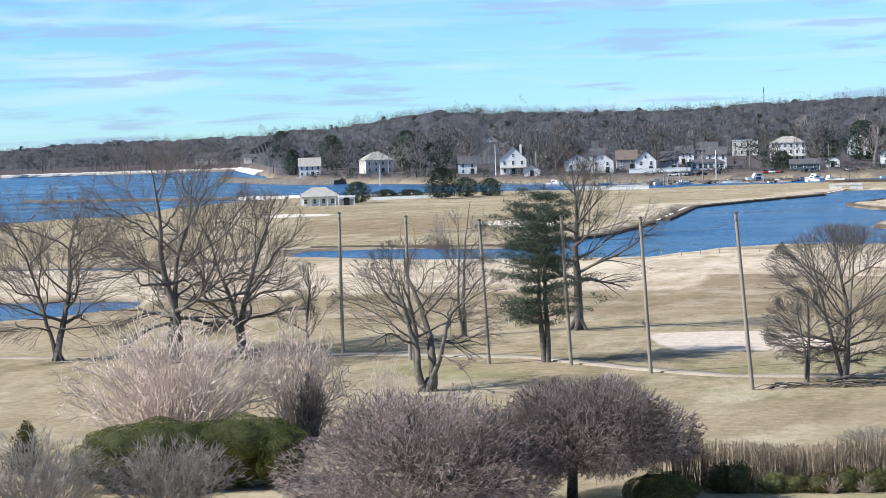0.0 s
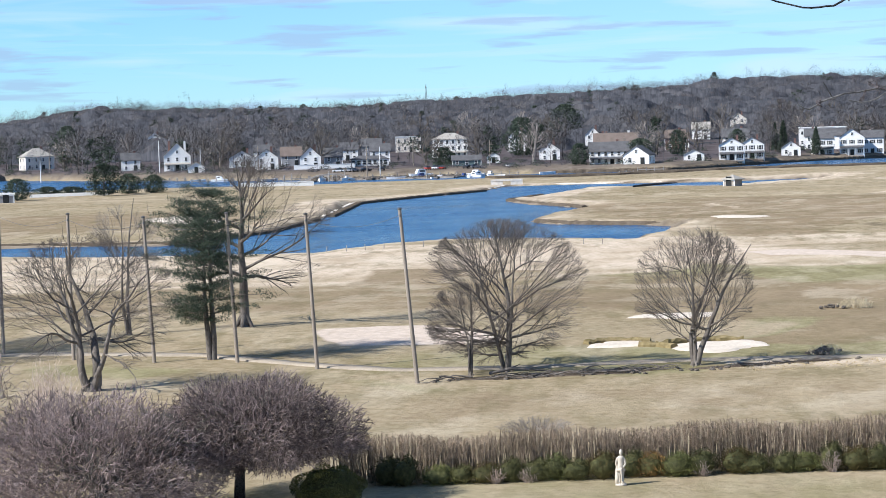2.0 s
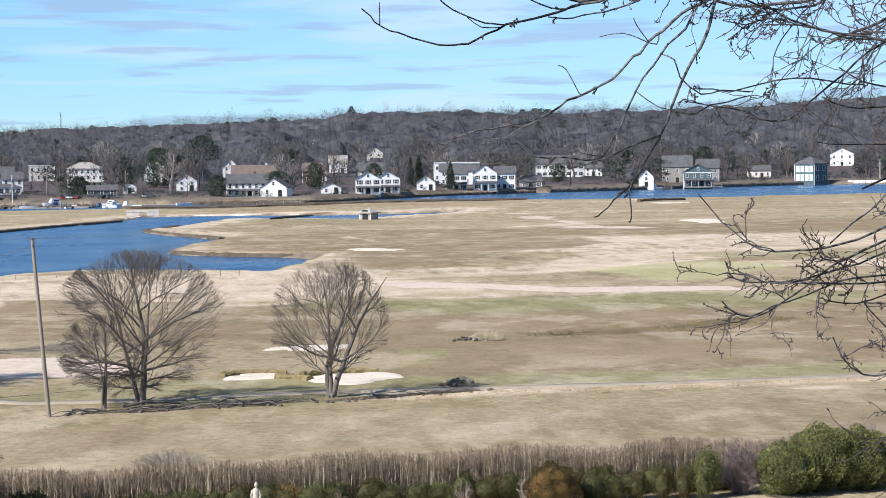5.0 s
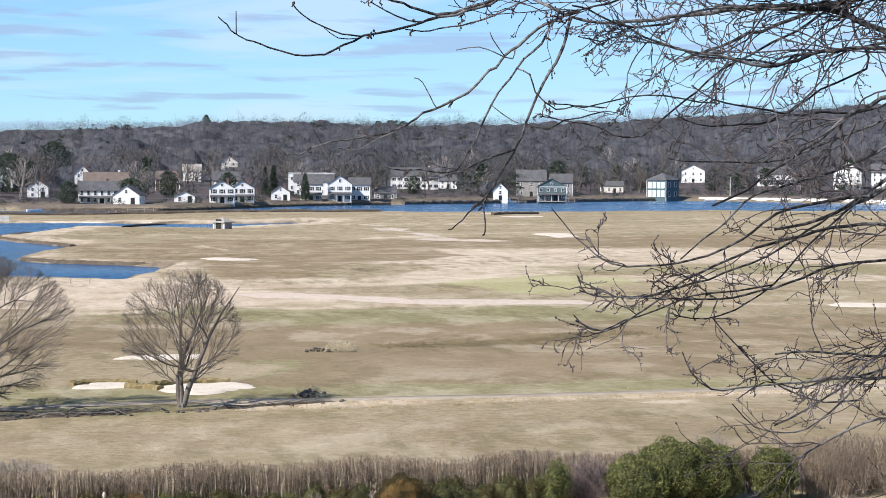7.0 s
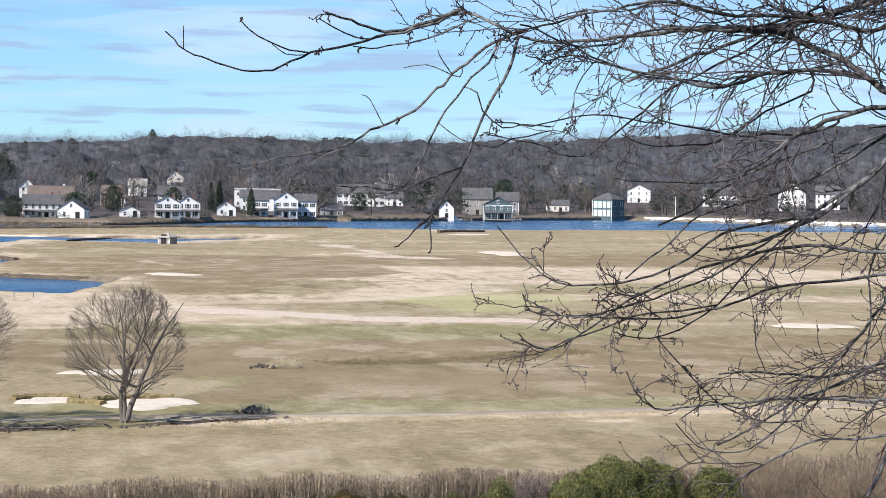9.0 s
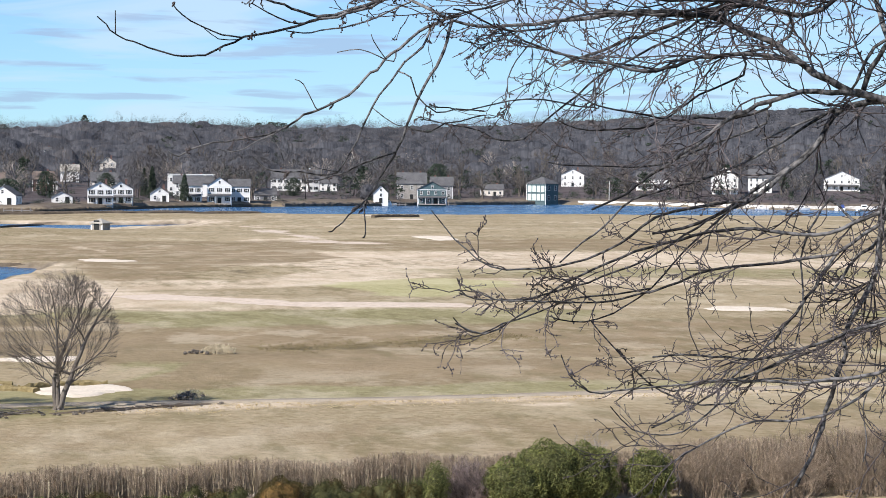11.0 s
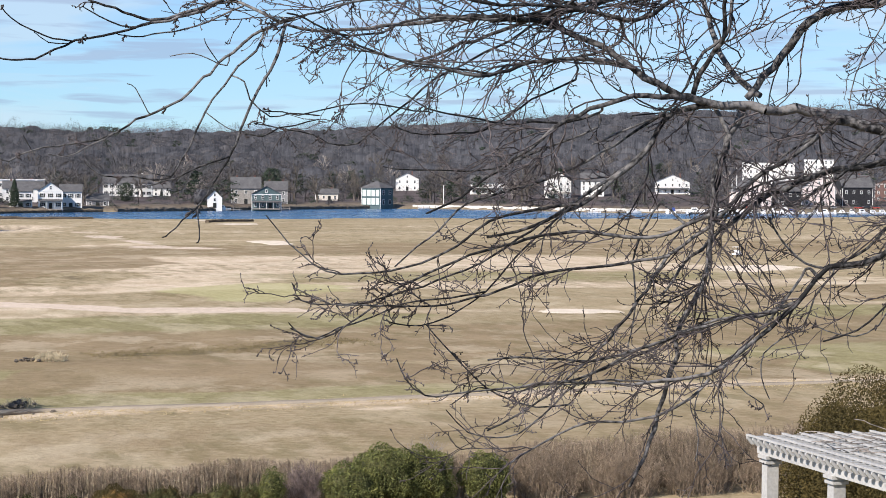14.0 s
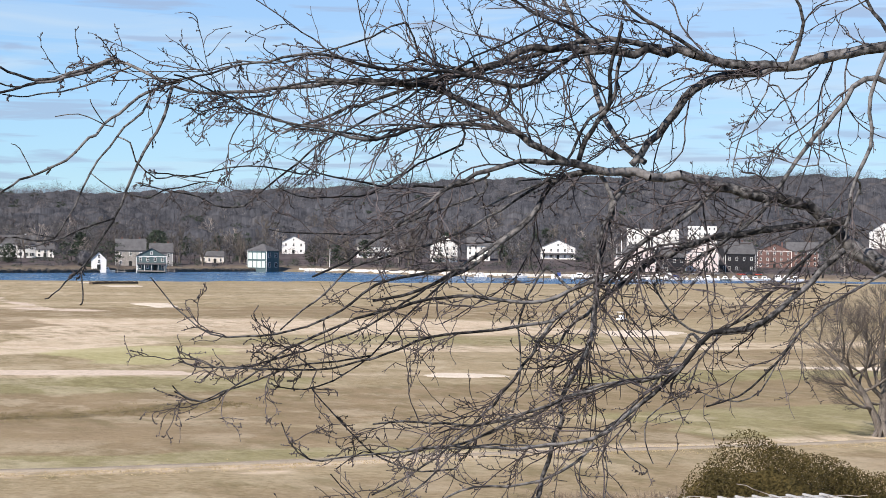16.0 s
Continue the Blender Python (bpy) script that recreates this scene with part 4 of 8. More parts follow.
tower = house(520, 905, 12, 11, 9.6, 3.4, "hip", M_TEAL, M_ROOF, "tall square dark teal boathouse with pale boarded panels", cols=0, win=(1.7, 2.2), chimney=0, name="boathouse", z=0.2, turn=-36)
Soup().box(-5.6, 5.6, -5.56, -5.5, 0.8, 9.2).make("front_panel", M_PALETEAL, tower, "pale boarded front")
for z0, z1 in ((0.7, 1.1), (4.5, 5.4), (8.7, 9.3)):
    Soup().box(-5.7, 5.7, -5.66, -5.57, z0, z1).make("rail", M_TEAL, tower)
for bx in (-5.5, -2.6, 0.2, 2.9, 5.5):
    Soup().box(bx - 0.22, bx + 0.22, -5.68, -5.575, 0.8, 9.2).make("post", M_TEAL, tower)
house(646, 1087, 14, 10, 7.5, 3.6, "front", W_, M_ROOF, "white gabled house on the bank", cols=3)
house(522, 963, 12, 7, 4, 2.4, "side", M_CREAM, M_ROOF, "low cream waterside cottage", cols=4, storeys=1)
house(665, 1025, 20, 10, 7, 4, "side", W_, M_ROOF, "white house with a long porch", cols=6, porch=2)
house(664, 950, 15, 14, 9.5, 6, "front", W_, M_ROOF_LIGHT, "large white gabled waterfront house", cols=4, storeys=3, porch=2.5)
house(684, 944, 13, 12, 9.0, 4.5, "side", W_, M_ROOF, "white wing of the waterfront house", cols=4, storeys=3)
house(737, 938, 20, 11, 7, 4.4, "front", W_, M_ROOF, "broad white gabled house", cols=5, porch=2)
house(839, 972, 32, 12, 14, 0, "flat", W_, M_ROOF, "white flat-roofed block of flats", cols=9, storeys=4)
house(876, 967, 18, 12, 15.5, 0, "flat", W_, M_ROOF, "taller white flat-roofed block", cols=6, storeys=5)
house(672, 792, 17, 14, 8, 6.2, "front", M_PINKISH, M_ROOF, "pale pink gabled boatyard house", cols=4, storeys=2, turn=20)
house(690, 786, 12, 14, 8, 5, "side", M_DARK, M_ROOF, "dark boatyard shed with a grey roof", cols=3, turn=20, name="boat_shed")
house(715, 792, 17, 14, 10, 7, "front", M_PINKISH, M_ROOF, "pale pink gabled house at the boatyard", cols=4, storeys=3, turn=18)
house(738, 788, 16, 14, 10, 6, "side", M_DARK, M_ROOF, "dark shingled boatyard building", cols=4, storeys=2, turn=18, name="boat_shed")
house(818, 842, 19, 14, 10, 4.0, "front", M_BRICK, M_ROOF, "red brick warehouse with white windows", cols=5, storeys=3, name="warehouse")
house(850, 852, 18, 14, 9, 5, "side", M_BRICK, M_ROOF, "red brick building with a dark grey roof", cols=5, storeys=3, name="warehouse")
house(1010, 937, 19, 13, 11, 6, "front", W_, M_ROOF, "white gabled house on the hill", cols=4, storeys=3)
house(-32.5, 541, 9.5, 6, 3.0, 1.9, "hip", W_, M_ROOF_LIGHT, "white open beach pavilion with a grey hipped roof", storeys=1, cols=4, win=(0.8, 1.1), porch=1.6, chimney=0, name="pavilion", group="golf course buildings", door=False)
house(-25, 536, 4, 3.5, 2.4, 0, "flat", G_, M_ROOF, "small grey hut beside the pavilion", storeys=1, cols=1, chimney=0, name="hut", group="golf course buildings")
house(148, 468, 3.2, 3.0, 1.9, 0.9, "hip", M_DOCK, M_ROOF_LIGHT, "small grey wooden pump house on the bank", storeys=1, cols=1, chimney=0, name="hut", group="golf course buildings", sides=0, win=(0.7, 0.6), turn=-38)
for hx, hy, hw, wl_, rf_, lb_ in ((374, 1586, 6, W_, M_ROOF, "small white house high on the wooded hill"), (33, 1307, 8, W_, M_ROOF_LIGHT, "white house among the hill trees"), (-108, 1628, 8, W_, M_ROOF, "white house on the distant slope"),
                                  (363, 1135, 9, M_CREAM, M_ROOF_LIGHT, "cream house above the shore road"), (388, 1345, 5, W_, M_ROOF, "small white house in the hill woods"), (252, 880, 9, M_BRICK, M_ROOF_WARM, "red-brown shingled house under the trees"), (225, 905, 8, M_CREAM, M_ROOF, "cream gabled house in the second row"),
                                  (262, 905, 7, W_, M_ROOF_WARM, "white gabled house in the second row"), (12, 905, 8, W_, M_ROOF, "white cottage near the harbour mouth"), (122, 930, 9, G_, M_ROOF, "grey house behind the marina"), (72, 930, 8, W_, M_ROOF, "white house behind the marina cottages"), (205, 1000, 9, W_, M_ROOF, "white house up the slope"), (300, 1000, 9, W_, M_ROOF_LIGHT, "white house in the trees behind the shore")):
    house(hx, hy, hw, hw * 0.8, hw * 0.62, hw * 0.36, "front" if hx % 2 else "side", wl_, rf_, lb_, cols=2)
house(138, 772, 11, 5, 2.6, 1.6, "side", M_TEAL, M_ROOF, "low grey-green boat shed at the landing", storeys=1, cols=3, chimney=0, name="boat_shed", door=False)
house(152, 790, 5, 4.5, 3.0, 1.6, "front", W_, M_ROOF, "small white shed by the landing", storeys=1, cols=1, chimney=0, name="shed")

# ---- trees ----
def bare_tree(name, x, y, tall, wide, seed, label, limbs=9, stems=1, rad=0.16, fork=0.22, low=0.25, bough=7, twiggy=6, droop=0.0, crook=1.0, stout=1.0, fine=6, splay=0.16, shift=0.0, bark=None, twig=None, group="bare trees"):
    """A leafless tree: stems that part into limbs, boughs, branchlets and twigs, all within a rounded crown."""
    rng = np.random.default_rng(seed)
    ob = empty(name, pose(x, y, height(x, y) - 0.1), label, "tree", group)
    trunk, arms, twigs = [], [], []
    mid = np.array([shift, 0, tall * (low + 1) / 2])
    R = np.array([wide / 2, wide / 2, tall * (1 - low) / 2])
    heart = np.array([shift * 0.4, 0, tall * fork * 1.1])

    def reach(p, d):
        """How far the crown goes on from p along d."""
        q, e = (p - mid) / R, d / R
        a, b, c = e @ e, q @ e, q @ q - 1
        return (-b + math.sqrt(b * b - a * c)) / a if c < 0 else 0.0

    def shoot(p, d, length, r0, r1, n, out, bend, wander):
        pts = [p]
        for i in range(n):
            d = unit(d + rng.normal(0, wander * crook, 3) + bend)
            q = p + d * length / n
            a, b = r0 + (r1 - r0) * i / n, r0 + (r1 - r0) * (i + 1) / n
            out.append((*p, *(q + d * a * 0.2), a, b))
            p = q
            pts.append(p)
        return pts

    def fan(pts, count, begin, frac, r, least, n, out, bend, wander, open_):
        made = []
        for k in range(count):
            u = begin + (0.98 - begin) * (k + rng.random()) / count
            i = min(int(u * (len(pts) - 1)), len(pts) - 2)
            p = pts[i] + (pts[i + 1] - pts[i]) * (u * (len(pts) - 1) - i)
            d = unit(unit(pts[i + 1] - pts[i]) + unit(p - heart) * 0.4 + unit(rng.normal(0, 1, 3)) * open_)
            ln = min(reach(p, d) * rng.uniform(0.6, 1.2), tall * frac * rng.uniform(0.6, 1.25) * (1.25 - 0.55 * u))
            if ln < tall * 0.012:
                continue
            made.append((shoot(p, d, ln, max(r * (1 - 0.5 * u), least), least * 0.8, n, out, bend, wander), d))
        return made

    for s in range(stems):
        g = 6.28 * s / stems + 0.6
        lean = np.array([math.cos(g), 0.5 * math.sin(g), 0]) * (splay if stems > 1 else 0.0)
        rs = rad * (1.0 if s == 0 else rng.uniform(0.6, 0.85))
        foot = lean * rad * 2.4
        tip = mid + (lean[0] * wide * 0.75, lean[1] * wide * 0.75, R[2] * (0.93 if s == 0 else rng.uniform(0.6, 0.8)))
        leader = shoot(foot, unit(unit(tip - foot) * 0.55 + unit(lean + (0, 0, 1.0)) * 0.45), np.linalg.norm(tip - foot), rs * 1.15, 0.02 * stout, 16, trunk, np.array([0, 0, 0.012]) - lean * 0.03, 0.05)
        for j in range(5):
            a = g + 1.26 * j
            trunk.append((*(foot + np.array([math.cos(a), math.sin(a), 0]) * rs * 2.0), *(foot + (0, 0, rs * 3.2)), rs * 0.35, rs * 0.7))
        mine = max(3, round(limbs / stems))
        for k in range(mine):
            h = (k + rng.random()) / mine
            u = fork + (0.9 - fork) * h ** 1.3
            i = min(int(u * 16), 15)
            p = leader[i] + (leader[i + 1] - leader[i]) * (u * 16 - i)
            a = g + 2.4 * k + rng.uniform(-0.5, 0.5)
            th = radians((88 - 54 * h) * rng.uniform(0.7, 1.15))
            d = unit(np.array([math.cos(a) * math.sin(th), math.sin(a) * math.sin(th), math.cos(th)]) + lean)
            ln = max(reach(p, d), tall * 0.12)
            r = rs * (1.15 - u) * rng.uniform(0.42, 0.66)
            main = shoot(p, d, ln * rng.uniform(0.62, 1.04), r, 0.014 * stout, 11, trunk, np.array([0, 0, 0.05 - 0.03 * h - droop * (1 - h) * 0.5]), 0.085)
            for pts, d2 in fan(main, max(3, round(bough * (1.2 - 0.55 * h))), 0.14, 0.36, r * 0.5, 0.010 * stout, 6, arms, np.array([0, 0, 0.02 - droop * 0.3]), 0.08, 0.8):
                for pts2, d3 in fan(pts, twiggy, 0.12, 0.17, 0.009 * stout, 0.006 * stout, 3, arms, np.array([0, 0, 0.01 - droop * 0.5]), 0.08, 0.75):
                    fan(pts2, fine, 0.1, 0.09, 0.006 * stout, 0.004 * stout, 2, twigs, np.array([0, 0, -droop * 0.5]), 0.08, 0.55)
    v, f = tube_arrays(trunk, 7)
    fast_mesh("trunk", v, f, bark or M_BARK, ob)
    v, f = tube_arrays(arms, 3)
    tagged(fast_mesh("branch_work", v, f, bark or M_BARK, ob), kind="stuff")
    v, f = tube_arrays(twigs, 3)
    tagged(fast_mesh("crown", v, f, twig or M_TWIG, ob), kind="stuff")
    return ob


bare_tree("bare_tree", 23.0, 117.5, 9.2, 10.6, 11, "leafless multi-stemmed tree with a broad fine crown", 34, 3, 0.19, 0.12, 0.03, 8, 7, droop=0.13, splay=0.2)
bare_tree("bare_tree", 20.7, 116.6, 5.6, 5.4, 12, "slim leafless tree beside a larger one", 14, 2, 0.11, 0.34, 0.16, 7, 6, droop=0.14, splay=0.1)
bare_tree("bare_tree", 34.1, 115.8, 8.3, 7.4, 13, "leafless spreading tree on the ditch bank", 21, 3, 0.17, 0.16, 0.12, 7, 6, crook=1.6, splay=0.17)
bare_tree("bare_tree", -1.2, 118, 9.2, 11.4, 14, "old leafless tree with several thick crooked trunks", 20, 4, 0.26, 0.3, 0.1, 6, 6, droop=0.06, crook=2.5, stout=1.25, splay=0.34)
bare_tree("bare_tree", 1.4, 150, 10.4, 5.5, 15, "tall pale leafless tree by the fairway", 9, 2, 0.14, 0.3, 0.25, 6, 5, twig=M_GREYTWIG)
bare_tree("bare_tree", -27.5, 143.5, 13.4, 13.5, 16, "leafless tree with twin tall trunks", 26, 2, 0.24, 0.2, 0.03, 8, 6, crook=2.3, droop=0.06, fine=5, stout=1.3, splay=0.12)
bare_tree("bare_tree", -18.8, 140, 15.6, 14.5, 17, "tall leafless tree with ascending limbs", 28, 2, 0.3, 0.2, 0.03, 8, 6, crook=2.3, droop=0.06, fine=5, stout=1.3)
bare_tree("bare_tree", -14.6, 145, 12.4, 13.0, 18, "leafless spreading tree behind the shrubs", 24, 2, 0.24, 0.18, 0.03, 8, 6, crook=2.3, droop=0.06, fine=5, stout=1.3)
bare_tree("bare_tree", -9.7, 143, 6.6, 4.6, 19, "small leafless tree by the path", 9, 1, 0.1, 0.2, 0.15, 5, 5)
bare_tree("bare_tree", 10.0, 152.3, 13.0, 12.5, 20, "leafless tree with wide drooping twigs", 16, 1, 0.36, 0.28, 0.15, 7, 6, droop=0.1, shift=0.6)
bare_tree("bare_tree", 117.2, 108.7, 12.0, 13.0, 21, "leafless spreading tree beside the far path", 24, 2, 0.38, 0.2, 0.12, 8, 7, crook=1.8, stout=1.3, splay=0.12)


def pine_tree(x, y, tall, seed, label, reach=2.9, start=0.3, name="pine_tree"):
    """A pine with whorls of flat, uneven boughs and gaps between them."""
    rng = np.random.default_rng(seed)
    ob = empty(name, pose(x, y, height(x, y) - 0.1), label, "tree", "evergreens")
    trunk, arms, tips = [], [], []
    for s_ in (-1, 1):
        p, d = np.array([0.1 * s_, 0, 0.0]), np.array([0.035 * s_, 0, 1.0])
        n = 14
        for i in range(n):
            d = unit(d + rng.normal(0, 0.04, 3) + np.array([0, 0, 0.05]))
            q = p + d * tall / n * (1 if s_ > 0 else 0.86)
            r = 0.19 * (1 - i / n) + 0.03
            trunk.append((*p, *q, r, r - 0.012))
            p = q
            u = (i + 1) / n
            if u > start:
                for _ in range(rng.integers(3, 7)):
                    a = rng.uniform(0, 6.28)
                    ln = reach * (0.35 + 0.8 * math.sin(math.pi * min(1, (u - start + 0.08) / (1.1 - start)) ** 0.8)) * rng.choice([0.35, 0.6, 0.9, 1.2])
                    bp, bd = p.copy(), unit(np.array([math.cos(a), math.sin(a), 0.05 + 0.45 * u]))
                    for k in range(6):
                        bq = bp + bd * ln / 6
                        arms.append((*bp, *bq, 0.045 * (1 - k / 7), 0.045 * (1 - (k + 1) / 7)))
                        bp, bd = bq, unit(bd + rng.normal(0, 0.13, 3) + np.array([0, 0, 0.02]))
                        if k >= 1:
                            for _ in range(2):
                                tips.append(bp + rng.normal(0, 1, 3) * np.array([0.36, 0.36, 0.12]))
    v, f = tube_arrays(trunk, 7)
    fast_mesh("trunk", v, f, M_BARK, ob)
    v, f = tube_arrays(arms, 4)
    tagged(fast_mesh("branch_work", v, f, M_BARK, ob), kind="stuff")
    tips = np.array(tips)
    c = np.repeat(tips, 54, 0) + rng.normal(0, 1, (len(tips) * 54, 3)) * np.array([0.26, 0.26, 0.085])
    v, f = leaf_arrays(rng, c, 0.1, slim=0.15)
    tagged(fast_mesh("crown", v, f, M_PINE, ob), kind="stuff")
    return ob


pine_tree(6.5, 132.2, 10.8, 41, "dark green pine with layered uneven boughs", 4.0, 0.22)


# ---- woods on the far hill ----
def tree_clump(rng, n, stout=1.0, wooded=True):
    """One leafless crown about 1 m tall: a stem, ascending boughs and fine upright blades. Returns corners and their soft normals."""
    k = 9
    th = rng.uniform(0, 6.28) + np.arange(k) * 2.4
    ph = np.linspace(0.0, 1.0, k)
    wide = rng.uniform(0.75, 1.15)
    bough = np.stack([wide * 0.33 * np.cos(th) * np.sqrt(1.02 - ph ** 2), wide * 0.33 * np.sin(th) * np.sqrt(1.02 - ph ** 2), 0.42 + 0.44 * ph], 1)
    size = rng.uniform(0.12, 0.2, k)
    pick = rng.integers(0, k, n)
    out = rng.normal(0, 1, (n, 3))
    out /= np.linalg.norm(out, axis=1)[:, None]
    p = bough[pick] + out * size[pick][:, None] * rng.uniform(0.15, 1.0, (n, 1))
    d = (p - (0, 0, 0.1)) * (1.1, 1.1, 0.5) + rng.normal(0, 0.3, (n, 3)) + (0, 0, 0.3)
    d /= np.linalg.norm(d, axis=1)[:, None]
    ln = rng.uniform(0.035, 0.085, (n, 1))
    side = np.cross(d, rng.normal(0, 1, (n, 3)))
    side /= np.linalg.norm(side, axis=1)[:, None]
    wd = rng.uniform(0.003, 0.0065, (n, 1)) * stout
    q = np.stack([p - side * wd, p + side * wd, p + d * ln], 1)
    nrm = np.repeat((out * 0.2 + (p - (0, 0, 0.3)) * 1.6 + (0, 0, 0.5))[:, None], 3, 1)
    tris, norms = [q], [nrm]
    wood = [[(-0.012, 0, 0), (0.012, 0, 0), (0, 0, 0.68)], [(0, -0.012, 0), (0, 0.012, 0), (0, 0, 0.68)]]
    for b, u in zip(bough, ph) if wooded else ():
        foot = np.array([0, 0, 0.2 + 0.35 * u])
        sd = unit(np.cross(b - foot, rng.normal(0, 1, 3))) * 0.006
        wood.append([foot - sd, foot + sd, b + (b - foot) * 0.15])
    stem = np.array(wood, float)
    tris.append(stem)
    norms.append(np.zeros_like(stem) + (0, 0, 1.0) + stem * (1.5, 1.5, 0))
    q, m = np.concatenate(tris), np.concatenate(norms)
    face = np.cross(q[:, 1] - q[:, 0], q[:, 2] - q[:, 0])
    back = (face * m.mean(1)).sum(1) < 0
    q[back] = q[back][:, ::-1]
    m[back] = m[back][:, ::-1]
    m /= np.linalg.norm(m, axis=2)[:, :, None] + 1e-9
    return q.reshape(-1, 3), m.reshape(-1, 3)


def conifer_clump(rng, n):
    """One evergreen about 1 m tall, pointed or broad and rounded, in uneven tufts."""
    tufts = 16
    u = rng.uniform(0.2, 0.97, tufts)
    cone = rng.random() < 0.4
    rad = (0.2 * (1.08 - u) ** 0.8 if cone else 0.26 * np.sin(np.pi * np.clip((u - 0.08) / 0.96, 0, 1)) ** 0.7) * rng.uniform(0.5, 1.1, tufts)
    a = np.arange(tufts) * 2.4
    c = np.stack([np.cos(a) * rad, np.sin(a) * rad, u], 1)
    p = c[rng.integers(0, tufts, n)] + rng.normal(0, 1, (n, 3)) * (0.05, 0.05, 0.035)
    return leaf_arrays(rng, p, 0.045, slim=0.35)[0], None


def scatter(name, clumps, xy, tall, width, mat, label, rng, corners=3):
    vs, ns = [], []
    for (x, y), h, w in zip(xy, tall, width):
        c, nr = clumps[rng.integers(len(clumps))]
        a = rng.uniform(0, 6.28)
        m = np.array([[math.cos(a), -math.sin(a)], [math.sin(a), math.cos(a)]])
        v = c.copy()
        v[:, :2] = v[:, :2] @ m * w
        v[:, 2] *= h
        v += (x, y, 0)
        vs.append(v)
        if nr is not None:
            u = nr.copy()
            u[:, :2] = u[:, :2] @ m
            ns.append(u)
    z = land(np.array([p[0] for p in xy]), np.array([p[1] for p in xy]))
    v = np.concatenate([a + (0, 0, zz - 0.2) for a, zz in zip(vs, z)])
    ob = fast_mesh(name, v, np.arange(len(v)).reshape(-1, corners), mat, normals=np.concatenate(ns) if ns else None)
    return tagged(ob, label, "woods", kind="stuff")


def wedge(rng, n, a0, a1, lo, hi):
    a = rng.uniform(a0, a1, n)
    u = rng.random(n)
    r = FAR_SHORE(a) + lo + (CREST(a) + hi - FAR_SHORE(a) - lo) * u
    return np.stack([r * np.sin(np.radians(a)), r * np.cos(np.radians(a))], 1)


def front(rng, n, a0, a1, lo, hi):
    a = rng.uniform(a0, a1, n)
    r = FAR_SHORE(a) + rng.uniform(lo, hi, n)
    return np.stack([r * np.sin(np.radians(a)), r * np.cos(np.radians(a))], 1)


rng_w = np.random.default_rng(77)
def ridge(rng, n, a0, a1):
    a = rng.uniform(a0, a1, n)
    r = CREST(a) + rng.uniform(-480, 60, n)
    return np.stack([r * np.sin(np.radians(a)), r * np.cos(np.radians(a))], 1)


def clear(rng, xy):
    """Leaves out what would stand in or before a house."""
    a, r = np.degrees(np.arctan2(xy[:, 0], xy[:, 1])), np.hypot(xy[:, 0], xy[:, 1])
    keep = np.ones(len(xy), bool)
    for ha, half, hr in SITES:
        keep &= ~((np.abs(a - ha) < half + 0.12) & (r < hr + 9) & (r > 640) & (rng.random(len(xy)) > 0.1))
    return xy[keep]


crowns = [tree_clump(rng_w, 270) for _ in range(10)]
far_crowns = [tree_clump(rng_w, 120, 1.1, False) for _ in range(10)]
for nm, mt, count, near_n, lo_h, hi_h, label in (("far_woods", M_WOODS, 1500, 260, 12, 18, "leafless grey-brown woods on the far hill"), ("oak_woods", M_WOODS_WARM, 420, 70, 12, 17, "warm brown leafless oaks among the far woods"),
                                                ("dark_woods", M_WOODS_DARK, 900, 200, 12, 19, "darker leafless trees in the far woods"), ("pale_woods", M_WOODS_PALE, 60, 40, 10, 15, "pale-barked leafless trees in the far woods")):
    for deep in (0, 1):
        if deep:
            pts = np.concatenate([wedge(rng_w, int(count * 1.0), -14, 49, 260, 60), ridge(rng_w, int(count * 1.35), -14, 49)])
        else:
            pts = clear(rng_w, np.concatenate([front(rng_w, int(count * 0.7), -14, 49, 60, 330), front(rng_w, near_n, -4, 49, 22, 150)]))
        scatter(nm, far_crowns if deep else crowns, pts, rng_w.uniform(lo_h, hi_h, len(pts)) * (0.92 if deep else 1.0) * (1 + 0.22 * ripple(pts[:, 0], pts[:, 1], 31) + 0.3 * ripple(pts[:, 1], pts[:, 0], 83)) * (1 + 0.25 * rng_w.random(len(pts)) ** 4), rng_w.uniform(10, 16, len(pts)), mt, label, rng_w)


